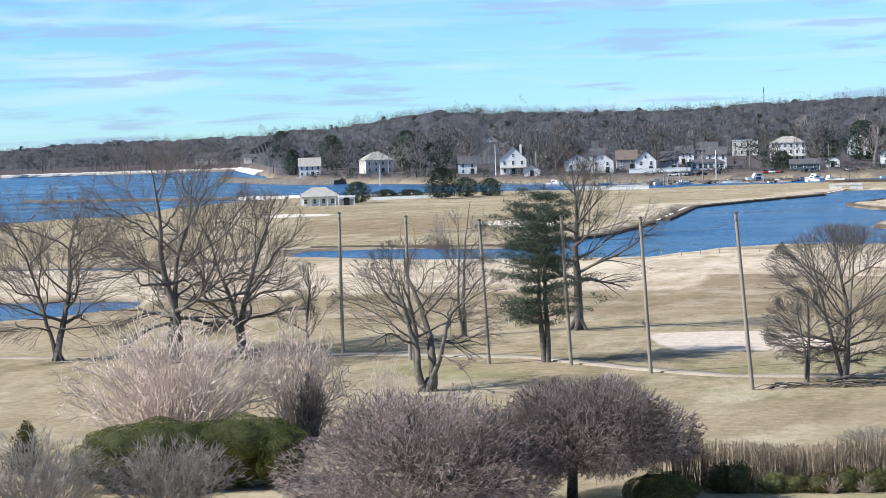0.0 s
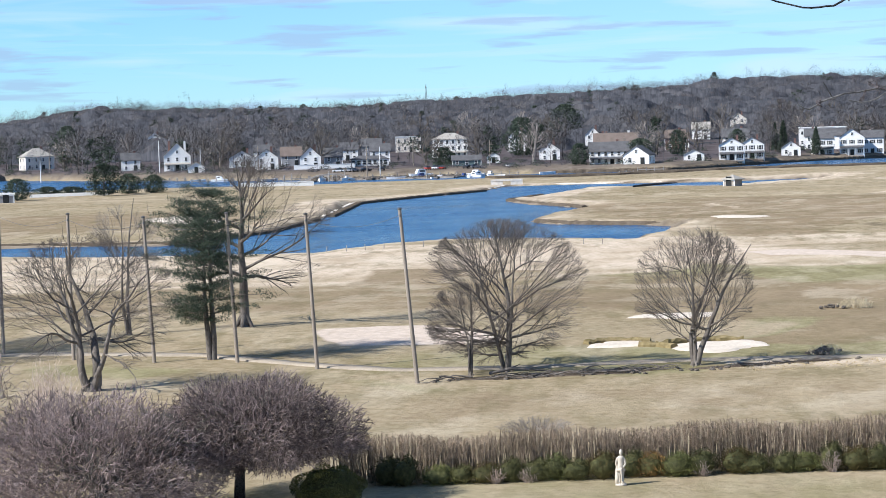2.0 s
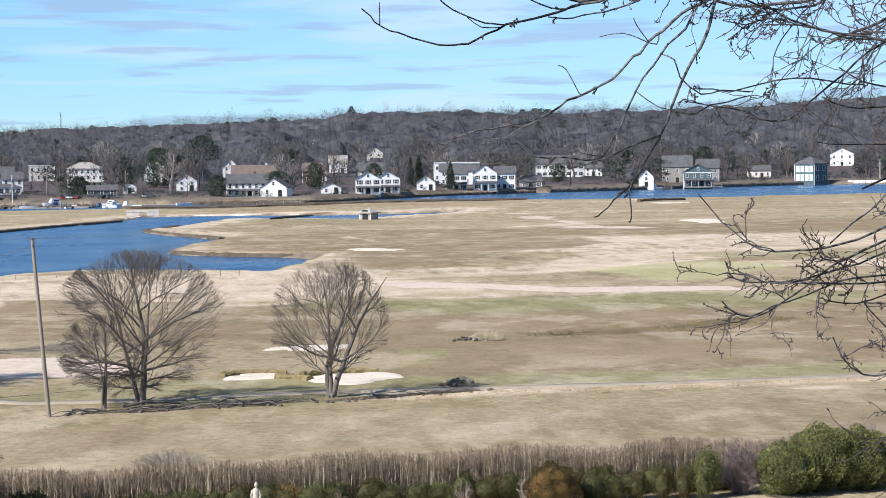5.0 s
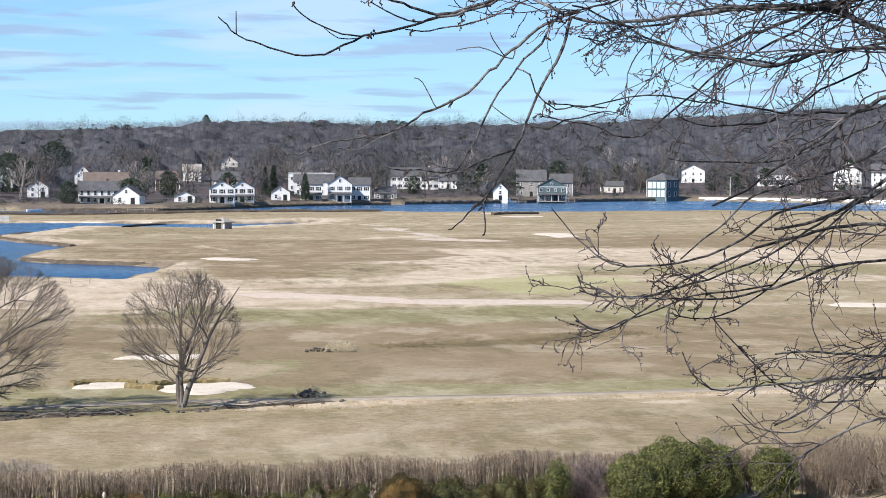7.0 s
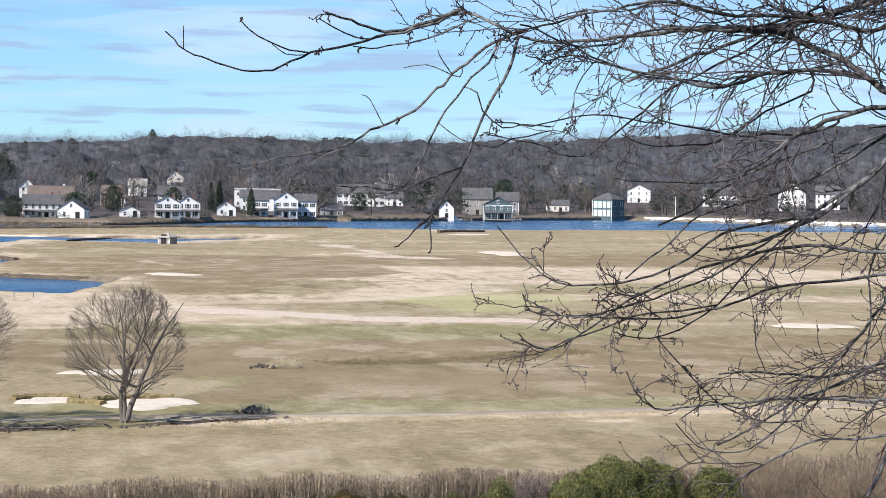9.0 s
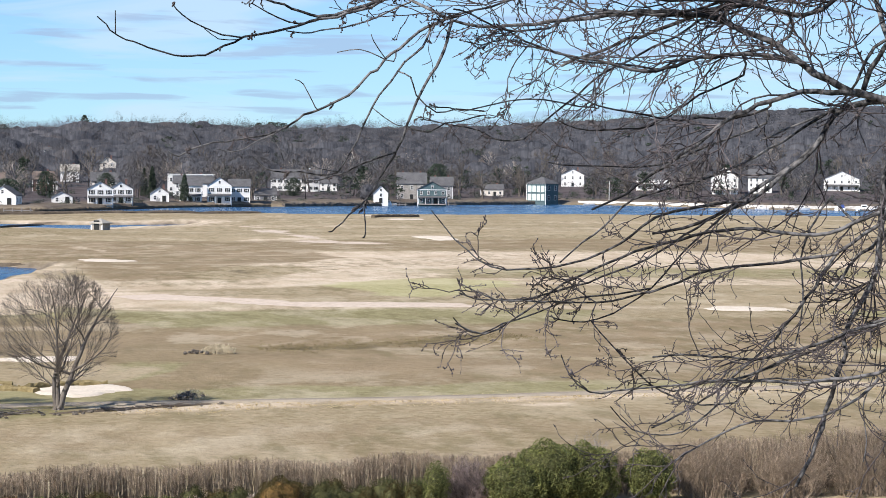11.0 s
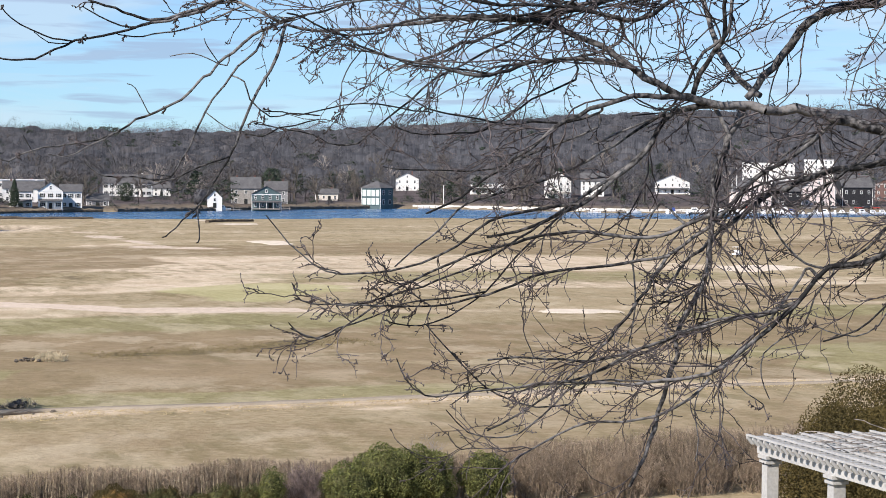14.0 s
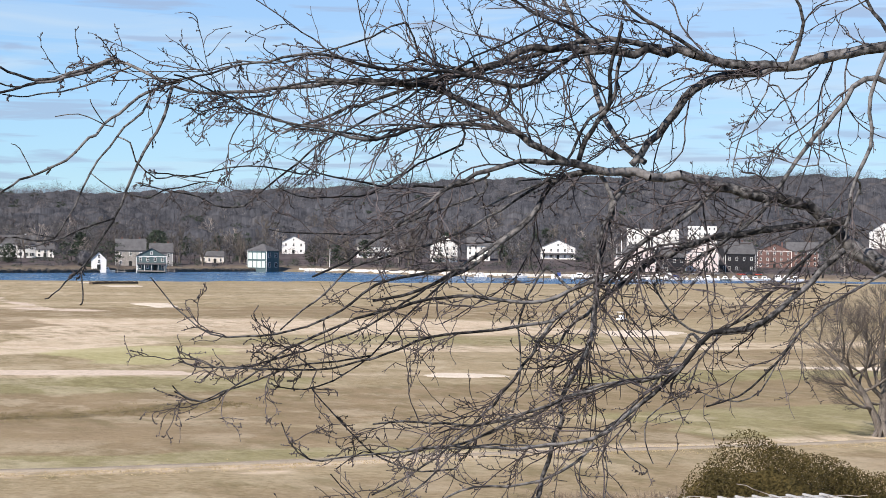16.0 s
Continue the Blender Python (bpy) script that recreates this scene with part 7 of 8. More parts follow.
for x, y, t in ((-26, 872, 8.5), (23, 852, 13.5), (41, 874, 9.0), (100, 740, 11), (627, 749, 22), (640, 768, 15), (700, 770, 16), (560, 905, 10)):
    mast(x, y, t, 0.16, "white flagpole near the water", "flagpole", "white poles", M_TRIM)
for x, y, t in ((-24, 945, 11), (92, 715, 12), (152, 794, 8.3), (239, 816, 9.0), (146, 766, 9.7), (60, 800, 10), (120, 790, 10), (200, 770, 9), (330, 870, 9), (410, 880, 10), (600, 960, 11)):
    mast(x, y, t, 0.2, "grey wooden utility pole with a crossarm", "utility pole", "utility poles", M_POLE, 0.9)


def shore_evergreen(x, y, tall, wide, seed, cone=False, mat=None, label="dark rounded evergreen by the shore"):
    rng = np.random.default_rng(seed)
    ob = empty("evergreen_tree", pose(x, y, height(x, y) - 0.1), label, "tree", "shore evergreens")
    n = 2600
    u = rng.uniform(0.06, 1, n)
    a = rng.uniform(0, 6.28, n)
    prof = (1.05 - u) ** 0.75 if cone else np.sin(np.pi * np.clip(u * 0.92 + 0.06, 0, 1)) ** 0.55
    r = wide / 2 * prof * (0.55 + 0.45 * rng.random(n)) * (1 + 0.24 * np.sin(3 * a + seed + 5 * u) + 0.2 * np.sin(11 * u + seed + 2 * a)) * rng.choice([0.8, 1.0, 1.12], n)
    c = np.stack([np.cos(a) * r, np.sin(a) * r, u * tall], 1)
    v, f = leaf_arrays(rng, c, 0.035 * (tall + wide) * 0.5 + 0.1, slim=0.3)
    tagged(fast_mesh("crown", v, f, mat or M_PINE, ob), kind="stuff")
    Soup().lathe([(0.25, 0), (0.2, tall * 0.3), (0.08, tall * 0.85)], 7).make("trunk", M_BARK, ob)


for k, (x, y, t, w, cone) in enumerate(((-23, 557, 5.9, 7.7, 0), (0, 571, 8.8, 9.5, 0), (7, 583, 5.8, 7, 0), (14, 584, 5.2, 7, 0), (-16, 582, 2.8, 7, 0), (-9, 582, 2.6, 8, 0), (172, 728, 8.1, 8, 0), (196, 732, 9.0, 11, 0), (234, 1020, 20, 18, 0),
                                       (280, 815, 14, 5, 1), (287, 846, 12.5, 4.5, 1), (291, 806, 11.5, 5.5, 1), (469, 924, 17, 14, 0), (230, 800, 10.4, 8, 0), (-59, 1110, 19, 15, 0), (-106, 1365, 22, 14, 0), (-17, 1037, 20, 15, 0),
                                       (131, 783, 7.0, 10, 0), (176, 850, 17, 15, 0), (-78, 1075, 14, 9, 0), (50, 900, 10, 9, 0), (268, 840, 10, 8, 0), (380, 900, 9, 8, 0), (560, 1000, 12, 8, 1), (700, 1000, 14, 10, 0), (760, 990, 14, 9, 1), (595, 980, 10, 9, 0))):
    shore_evergreen(x, y, t, w, 400 + k, bool(cone), None, "tall pointed evergreen among the houses" if cone else "dark rounded evergreen by the shore")
for k, (a, r, t, w) in enumerate(((17.1, 1850, 19, 9), (21.9, 1880, 13, 12), (22.25, 1890, 14, 13), (22.6, 1880, 13, 12), (14.9, 1860, 13, 10), (9.9, 1900, 14, 9), (5.6, 1960, 14, 9), (4.4, 1960, 13, 10))):
    x, y = ring(a, r)
    shore_evergreen(x, y, t, w, 460 + k, False, None, "dark evergreen standing above the wooded ridge")


def radio_mast(a, r, tall):
    """A slim lattice mast on the hill."""
    x, y = ring(a, r)
    ob = empty("radio_mast", pose(x, y, height(x, y)), "slim grey lattice mast on the wooded hill", "mast")
    feet = [(1.2 * math.cos(q), 1.2 * math.sin(q)) for q in (0.5, 2.6, 4.7)]
    for fx, fy in feet:
        v, f = tube_arrays([(fx, fy, -0.5, fx * 0.25, fy * 0.25, tall, 0.16, 0.1)], 5)
        fast_mesh("leg", v, f, M_CABLE, ob)
    for k in range(1, int(tall / 3)):
        u = 1 - 0.75 * k * 3 / tall
        v, f = tube_arrays([(*(np.array(feet[i]) * u), k * 3.0, *(np.array(feet[(i + 1) % 3]) * u), k * 3.0 + 0.8, 0.06, 0.06) for i in range(3)], 4)
        fast_mesh("brace", v, f, M_CABLE, ob)
    Soup().lathe([(0.5, tall - 1.6), (0.55, tall - 0.9), (0.3, tall), (0.06, tall + 2.2)], 8).make("antenna", M_CABLE, ob)


radio_mast(9.05, 1700, 24)
evergreen("red_shrub", 401, 862, [(0, 0, 3.5, 4, 3.5, 4.2)], M_WOODS_DARK, "large purplish-brown rounded shrub", 440, 0.5, 10, inner=M_WOODS_DARK)


def car(x, y, turn, mat, label):
    ob = empty("car", pose(x, y, height(x, y), 0, 0, turn), label, "car", "cars near the harbour")
    Soup().add([(-2.2, -0.85, 0.35), (2.2, -0.85, 0.35), (2.2, 0.85, 0.35), (-2.2, 0.85, 0.35), (-2.2, -0.85, 0.9), (2.1, -0.85, 0.8), (2.1, 0.85, 0.8), (-2.2, 0.85, 0.9)], [(0, 3, 2, 1), (4, 5, 6, 7), (0, 1, 5, 4), (1, 2, 6, 5), (2, 3, 7, 6), (3, 0, 4, 7)]).make("body", mat, ob)
    Soup().add([(-1.9, -0.8, 0.85), (1.1, -0.8, 0.85), (1.1, 0.8, 0.85), (-1.9, 0.8, 0.85), (-1.4, -0.65, 1.5), (0.4, -0.65, 1.5), (0.4, 0.65, 1.5), (-1.4, 0.65, 1.5)], [(4, 5, 6, 7), (0, 1, 5, 4), (1, 2, 6, 5), (2, 3, 7, 6), (3, 0, 4, 7)]).make("cabin", M_PANE, ob)
    for wx in (-1.35, 1.35):
        for wy in (-0.86, 0.86):
            w = Soup().lathe([(0.33, -0.1), (0.33, 0.1)], 12).make("wheel", M_TYRE, ob)
            w.matrix_local = pose(wx, wy, 0.33, 90)


for k in range(22):
    a = (rng_b.uniform(6.5, 11.5) if k < 13 else rng_b.uniform(40, 45))
    x, y = ring(a, FAR_SHORE(a) + rng_b.uniform(8, 18))
    m_, nm = ((M_DARK, "dark parked car"), (M_RED, "red parked car"), (M_HULL, "white parked car"), (M_GREY, "grey parked car"))[rng_b.integers(4)]
    car(x, y, rng_b.uniform(0, 180), m_, nm + " by the harbour")
fence = empty("white_fence", pose(-10, 576, 0), "low white board fence by the green", "fence")
for k in range(9):
    x = -19 + k * 2.4
    Soup().box(-1.15, 1.15, -0.05, 0.05, 0.15, 1.0).make("panel", M_TRIM, fence).matrix_world = pose(x, 574, height(x, 574))
    Soup().box(-0.07, 0.07, -0.08, 0.08, -0.1, 1.15).make("post", M_TRIM, fence).matrix_world = pose(x - 1.2, 574, height(x, 574))


def golf_cart(x, y, turn):
    ob = empty("golf_cart", pose(x, y, height(x, y), 0, 0, turn), "white golf cart with a flat roof on the turf", "golf cart")
    Soup().box(-1.15, 1.15, -0.55, 0.55, 0.35, 0.65).box(-0.2, 0.35, -0.55, 0.55, 0.65, 0.95).box(-0.35, -0.2, -0.55, 0.55, 0.65, 1.25).make("body", M_HULL, ob)
    Soup().box(-0.9, 0.9, -0.6, 0.6, 1.8, 1.88).make("roof", M_TRIM, ob)
    for px in (-0.8, 0.75):
        for py in (-0.5, 0.5):
            Soup().box(px - 0.03, px + 0.03, py - 0.03, py + 0.03, 0.65, 1.8).make("strut", M_DARK, ob)
            Soup().lathe([(0.23, -0.09), (0.23, 0.09)], 10).make("wheel", M_TYRE, ob).matrix_local = pose(px, py * 1.1, 0.23, 90)


golf_cart(254, 303, 20)
# clutter at the landing: stones, hauled-out boats, piles, ramps
heap = empty("landing_stones", pose(113, 735, 0), "scattered grey stones on the mud flat", "rocks")
rocks(heap, rng_b, [(*ring(a, 742 - 3 * a + rng_b.normal(0, 8)), -0.25) for a in rng_b.uniform(5.8, 10.0, 140)], 0.8, 2.6)
for k in range(16):
    a = rng_b.uniform(6.0, 11.5)
    x, y = ring(a, 738 - 3 * a + rng_b.normal(0, 9))
    boat(x, y, rng_b.uniform(4, 7.5), rng_b.uniform(0, 360), rng_b.random() < 0.5, rng_b.random() < 0.08, "boats hauled out at the landing")
work = boat(112, 722, 9.5, 200, True, False, "boats hauled out at the landing")
for k, (a, r, tl) in enumerate(((6.25, 700, 4.5), (6.35, 703, 4.0), (6.7, 712, 4.8), (5.2, 690, 4.2), (5.0, 694, 3.8), (14.4, 676, 2.2), (14.6, 677, 2.4), (14.8, 678, 2.2), (15.0, 679, 2.0), (9.0, 700, 3.4), (3.5, 690, 3.5), (3.9, 700, 3.0))):
    x, y = ring(a, r)
    st = Soup().lathe([(0.22, -1.5), (0.2, tl - 1), (0.05, tl - 0.9)], 8).make("mooring_post", M_DOCK)
    st.matrix_world = pose(x, y, WATER_Z, rng_b.normal(0, 3), rng_b.normal(0, 3))
    tagged(st, "weathered mooring post standing in the shallows", "post", "mooring posts")
for k, (a, r, ln) in enumerate(((6.0, 708, 12), (6.6, 716, 10))):
    x, y = ring(a, r)
    rp = Soup().add([(-ln / 2, -0.8, 0.0), (0, -0.8, 1.8), (ln / 2, -0.8, 2.0), (-ln / 2, 0.8, 0.0), (0, 0.8, 1.8), (ln / 2, 0.8, 2.0), (-ln / 2, -0.8, 0.35), (0, -0.8, 2.2), (ln / 2, -0.8, 2.4), (-ln / 2, 0.8, 0.35), (0, 0.8, 2.2), (ln / 2, 0.8, 2.4)],
                    [(6, 7, 10, 9), (7, 8, 11, 10), (0, 3, 4, 1), (1, 4, 5, 2), (0, 1, 7, 6), (1, 2, 8, 7), (3, 9, 10, 4), (4, 10, 11, 5), (2, 5, 11, 8), (0, 6, 9, 3)]).box(-0.1, 0.1, -0.8, 0.8, -1, 1.9).box(ln / 2 - 0.3, ln / 2, -0.8, 0.8, -1, 2.1).make("gangway", M_DOCK)
    rp.matrix_world = pose(x, y, WATER_Z + 0.2, 0, 0, -a + 180 * k)
    tagged(rp, "weathered timber gangway up to the landing", "gangway", "gangways")
for k, (x, y, ln, hh) in enumerate(((52, 618, 22, 1.1), (86, 800, 24, 1.6))):
    wl2 = Soup().box(-ln / 2, ln / 2, -0.25, 0.25, -0.4, hh).box(-ln / 2 - 0.1, ln / 2 + 0.1, -0.35, 0.35, hh, hh + 0.15).make("white_wall", M_TRIM)
    wl2.matrix_world = pose(x, y, height(x, y), 0, 0, -4)
    tagged(wl2, "long low white-painted wall near the landing", "wall", "white walls")
v, f = tube_arrays([(127, 481, 0.15, 131, 485, 0.3, 0.25, 0.3), (131, 485, 0.3, 137, 492, 0.3, 0.3, 0.28), (137, 492, 0.3, 143, 499, 0.2, 0.28, 0.12)], 8)
tagged(fast_mesh("drift_log", v + (0, 0, 0.1), f, M_DARK), "long black waterlogged timber on the pond bank", "log")



# ---- the near tree, whose boughs hang across the view ----
near_tree = empty("near_tree", pose(0, 0, 0), "large leafless tree with long drooping budded boughs", "tree")
rng_n = np.random.default_rng(101)
TWIGS, BUDS = [], []
P_NEAR = dict(steps=[11, 7, 2], kids=[0.62, 0.45], angle=[36, 55], shrink=[0.5, 0.2], up=[-0.012, 0.005, 0.1], wiggle=[0.17, 0.21, 0.24], bend=[0.035, 0.05, 0.05], taper=[0.5, 0.55, 0.7], bare=[0.08, 0.15], thin=[0.8, 0.8], least=0.0028)


def spline(pts, step):
    """Points at even steps along a smooth line through pts."""
    P = np.array([2 * np.array(pts[0]) - pts[1], *pts, 2 * np.array(pts[-1]) - pts[-2]], float)
    out = []
    for i in range(1, len(P) - 2):
        n = max(2, int(np.linalg.norm(P[i + 1] - P[i]) / step))
        for t in np.arange(n) / n:
            out.append(0.5 * (2 * P[i] + (P[i + 1] - P[i - 1]) * t + (2 * P[i - 1] - 5 * P[i] + 4 * P[i + 1] - P[i + 2]) * t * t + (3 * P[i] - P[i - 1] - 3 * P[i + 1] + P[i + 2]) * t ** 3))
    return np.array(out + [P[-2]])


def limb(pts, r0, r1, shoots=1.0, reach=1.0):
    """A bough through pts, with its shoots, twigs and buds."""
    c = spline(pts, 0.07)
    r0, r1 = r0 * 0.7, r1 * 0.75
    c[1:-1] += rng_n.normal(0, min(0.008, 0.3 * r0), (len(c) - 2, 3))
    n = len(c) - 1
    wood = []
    for i in range(n):
        a, b = r0 + (r1 - r0) * i / n, r0 + (r1 - r0) * (i + 1) / n
        d = unit(c[i + 1] - c[i])
        wood.append((*c[i], *(c[i + 1] + d * b * 0.3), a * rng_n.uniform(0.94, 1.1), b))
    v, f = tube_arrays(wood, 8)
    fast_mesh("bough", v, f, M_NEAR, near_tree).data.shade_smooth()
    length = n * 0.07
    for _ in range(int(length * 5.2 * shoots)):
        i = rng_n.integers(1, n)
        u = i / n
        d = unit(c[i + 1] - c[i])
        side = unit(np.cross(d, rng_n.normal(0, 1, 3)))
        a = radians(rng_n.uniform(18, 55))
        nd = unit(d * math.cos(a) + side * math.sin(a) + np.array([0, 0, -0.12]))
        r = r0 + (r1 - r0) * u
        out = [[], [], []]
        grow(rng_n, c[i], nd, rng_n.uniform(0.3, 1.15) * (1 - 0.35 * u) * reach, max(0.0036, min(r * 0.5, 0.006)), 0, P_NEAR, out)
        for lv in out:
            TWIGS.extend(lv)
        for s in out[1] + out[2]:
            if rng_n.random() < 0.22:
                BUDS.append(s[3:6])


limb([(8.29, 7.97, 14.05), (8.07, 8.07, 14.25), (7.82, 8.20, 14.30), (7.57, 8.33, 14.37), (7.28, 8.46, 14.40), (7.00, 8.60, 14.43), (6.80, 8.64, 14.46)], 0.05, 0.027, 1.0)
limb([(6.83, 8.63, 14.46), (6.60, 8.73, 14.59), (6.43, 8.80, 14.71), (6.23, 8.89, 14.81), (6.08, 8.93, 14.85), (5.77, 9.07, 14.86), (5.42, 9.23, 14.82), (5.09, 9.36, 14.77), (4.86, 9.42, 14.80)], 0.027, 0.009, 1.5, 1.1)
limb([(8.57, 7.82, 15.15), (8.28, 8.06, 15.10), (8.06, 8.23, 15.02), (7.71, 8.50, 14.94), (7.53, 8.62, 14.70), (7.36, 8.71, 14.47)], 0.045, 0.026, 1.5)
limb([(8.31, 8.09, 15.10), (8.03, 8.25, 15.03), (7.74, 8.40, 15.04), (7.50, 8.50, 15.09), (7.20, 8.63, 15.07), (6.96, 8.72, 15.08), (6.68, 8.82, 15.07), (6.46, 8.88, 14.95), (6.01, 9.08, 14.86), (5.61, 9.23, 14.87)], 0.042, 0.014, 1.6)
limb([(7.41, 8.54, 15.11), (7.21, 8.64, 15.14), (6.94, 8.79, 15.11), (6.66, 8.94, 15.01), (6.38, 9.08, 14.94), (5.95, 9.31, 14.76), (5.56, 9.49, 14.59)], 0.025, 0.009, 1.5)
limb([(7.41, 8.66, 14.48), (7.37, 8.80, 14.57), (7.34, 8.93, 14.74), (7.34, 9.03, 14.93), (7.32, 9.15, 15.20), (7.29, 9.28, 15.50)], 0.025, 0.016, 0.8)
limb([(6.94, 8.67, 14.46), (6.93, 8.59, 14.58), (6.95, 8.50, 14.70), (6.96, 8.41, 14.78), (6.91, 8.38, 14.93), (6.92, 8.29, 15.19)], 0.022, 0.012)
limb([(6.80, 8.64, 14.46), (6.58, 8.71, 14.45), (6.39, 8.74, 14.40), (6.19, 8.78, 14.32), (5.98, 8.82, 14.17), (5.76, 8.87, 14.02), (5.59, 8.87, 13.91), (5.40, 8.89, 13.83)], 0.021, 0.007, 1.5)
limb([(6.66, 8.71, 14.56), (6.52, 8.76, 14.635), (6.26, 8.82, 14.65), (6.04, 8.87, 14.62), (5.84, 8.90, 14.56), (5.70, 8.89, 14.54), (5.45, 8.94, 14.59), (5.16, 9.01, 14.65), (4.92, 9.05, 14.76)], 0.018, 0.006, 1.7, 1.1)
limb([(7.21, 8.57, 14.40), (7.12, 8.57, 14.25), (7.05, 8.56, 14.10), (6.98, 8.54, 13.82), (6.93, 8.52, 13.55), (6.80, 8.55, 13.25), (6.73, 8.53, 13.07), (6.65, 8.52, 12.86), (6.56, 8.52, 12.63), (6.45, 8.54, 12.40)], 0.028, 0.012, 1.4)
limb([(7.67, 8.30, 14.36), (7.50, 8.34, 14.22), (7.35, 8.35, 14.13), (7.15, 8.40, 14.01), (6.91, 8.48, 13.76), (6.69, 8.54, 13.61), (6.55, 8.54, 13.44), (6.37, 8.56, 13.23), (6.16, 8.60, 13.03), (5.94, 8.65, 12.86), (5.67, 8.72, 12.72)], 0.019, 0.006, 1.6)
limb([(8.21, 7.91, 14.17), (8.01, 8.01, 14.14), (7.64, 8.27, 14.08), (7.48, 8.32, 14.03), (7.23, 8.44, 13.91), (7.07, 8.48, 13.79), (6.86, 8.56, 13.61), (6.70, 8.60, 13.40)], 0.032, 0.009)
limb([(7.85, 7.56, 14.01), (7.67, 7.66, 13.81), (7.52, 7.71, 13.69), (7.36, 7.78, 13.59), (7.19, 7.85, 13.57), (7.06, 7.88, 13.43), (6.93, 7.91, 13.31), (6.74, 7.99, 13.14), (6.57, 8.05, 13.03), (6.22, 8.25, 12.98), (5.93, 8.38, 12.99), (5.68, 8.47, 12.96)], 0.024, 0.007, 1.3)
limb([(7.12, 7.99, 13.39), (6.96, 8.03, 13.33), (6.76, 8.11, 13.29), (6.52, 8.21, 13.23), (6.34, 8.26, 13.16), (6.07, 8.38, 13.09), (5.79, 8.48, 13.11), (5.56, 8.55, 13.10)], 0.015, 0.006, 1.6)
limb([(6.64, 8.13, 12.99), (6.54, 8.15, 12.90), (6.38, 8.22, 12.81), (6.21, 8.28, 12.78), (6.04, 8.34, 12.78), (5.83, 8.43, 12.69), (5.66, 8.49, 12.58)], 0.012, 0.005)
limb([(4.690, 9.170, 14.790), (4.597, 9.507, 14.914), (4.453, 9.542, 14.860), (4.360, 9.548, 14.830), (4.268, 9.554, 14.803), (4.162, 9.563, 14.784), (4.083, 9.561, 14.758), (3.991, 9.563, 14.725), (3.847, 9.586, 14.695), (3.769, 9.581, 14.675), (3.666, 9.586, 14.631), (3.563, 9.590, 14.583), (3.486, 9.581, 14.571), (3.396, 9.576, 14.573), (3.266, 9.582, 14.607), (3.189, 9.569, 14.631), (3.108, 9.557, 14.655), (3.037, 9.539, 14.705), (2.987, 9.515, 14.742)], 0.012, 0.004, 0.5, 0.12)
limb([(3.090, 9.552, 14.667), (3.068, 9.487, 14.771)], 0.004, 0.003, 0, 0.1)
limb([(3.769, 9.581, 14.675), (3.690, 9.571, 14.679), (3.604, 9.581, 14.696), (3.491, 9.598, 14.748), (3.417, 9.599, 14.801), (3.396, 9.582, 14.835)], 0.006, 0.004, 0.4, 0.1)
limb([(3.743, 9.582, 14.664), (3.627, 9.564, 14.662), (3.543, 9.539, 14.708)], 0.004, 0.003, 0, 0.1)
limb([(4.597, 9.507, 14.914), (4.570, 9.519, 14.930), (4.429, 9.560, 14.868), (4.313, 9.585, 14.824), (4.223, 9.595, 14.803), (4.132, 9.603, 14.808), (4.040, 9.609, 14.839), (3.949, 9.613, 14.863), (3.858, 9.617, 14.885)], 0.015, 0.007, 0.6, 0.2)
limb([(4.188, 9.561, 14.789), (4.116, 9.602, 14.764), (4.027, 9.612, 14.767), (3.910, 9.630, 14.814), (3.833, 9.630, 14.851)], 0.007, 0.004, 0.5, 0.12)
limb([(4.620, 9.423, 14.883), (4.534, 9.508, 14.835), (4.417, 9.531, 14.779), (4.299, 9.551, 14.746), (4.180, 9.568, 14.728), (4.089, 9.573, 14.710), (3.996, 9.575, 14.718)], 0.007, 0.004, 0.5, 0.12)
limb([(4.768, 9.156, 14.812), (4.817, 9.295, 14.811), (4.703, 9.325, 14.765), (4.628, 9.335, 14.725), (4.528, 9.359, 14.644), (4.454, 9.368, 14.585), (4.405, 9.364, 14.526), (4.342, 9.364, 14.481), (4.255, 9.378, 14.393), (4.129, 9.406, 14.326), (4.028, 9.421, 14.290), (3.966, 9.418, 14.246), (3.878, 9.426, 14.202), (3.790, 9.432, 14.181), (3.702, 9.437, 14.162), (3.627, 9.437, 14.155), (3.553, 9.436, 14.140), (3.440, 9.448, 14.111), (3.375, 9.443, 14.074), (3.319, 9.433, 14.101)], 0.012, 0.004, 0.5, 0.12)
limb([(3.922, 9.422, 14.224), (3.822, 9.326, 14.186), (3.750, 9.334, 14.157), (3.679, 9.341, 14.114), (3.608, 9.347, 14.099), (3.544, 9.350, 14.112)], 0.005, 0.003, 0.3, 0.1)
limb([(3.497, 9.442, 14.126), (3.433, 9.390, 14.201)], 0.004, 0.003, 0, 0.1)
limb([(4.104, 9.410, 14.317), (4.061, 9.351, 14.331), (4.005, 9.371, 14.443), (3.965, 9.386, 14.464)], 0.004, 0.003, 0, 0.1)
limb([(4.454, 9.368, 14.585), (4.361, 9.308, 14.664), (4.347, 9.312, 14.700)], 0.004, 0.003, 0, 0.1)
limb([(4.510, 9.361, 14.629), (4.454, 9.270, 14.566), (4.376, 9.305, 14.593), (4.298, 9.339, 14.626), (4.195, 9.387, 14.608)], 0.005, 0.003, 0.3, 0.1)
limb([(3.822, 9.326, 14.186), (3.869, 9.329, 14.103), (3.882, 9.324, 14.061)], 0.003, 0.003, 0, 0.1)
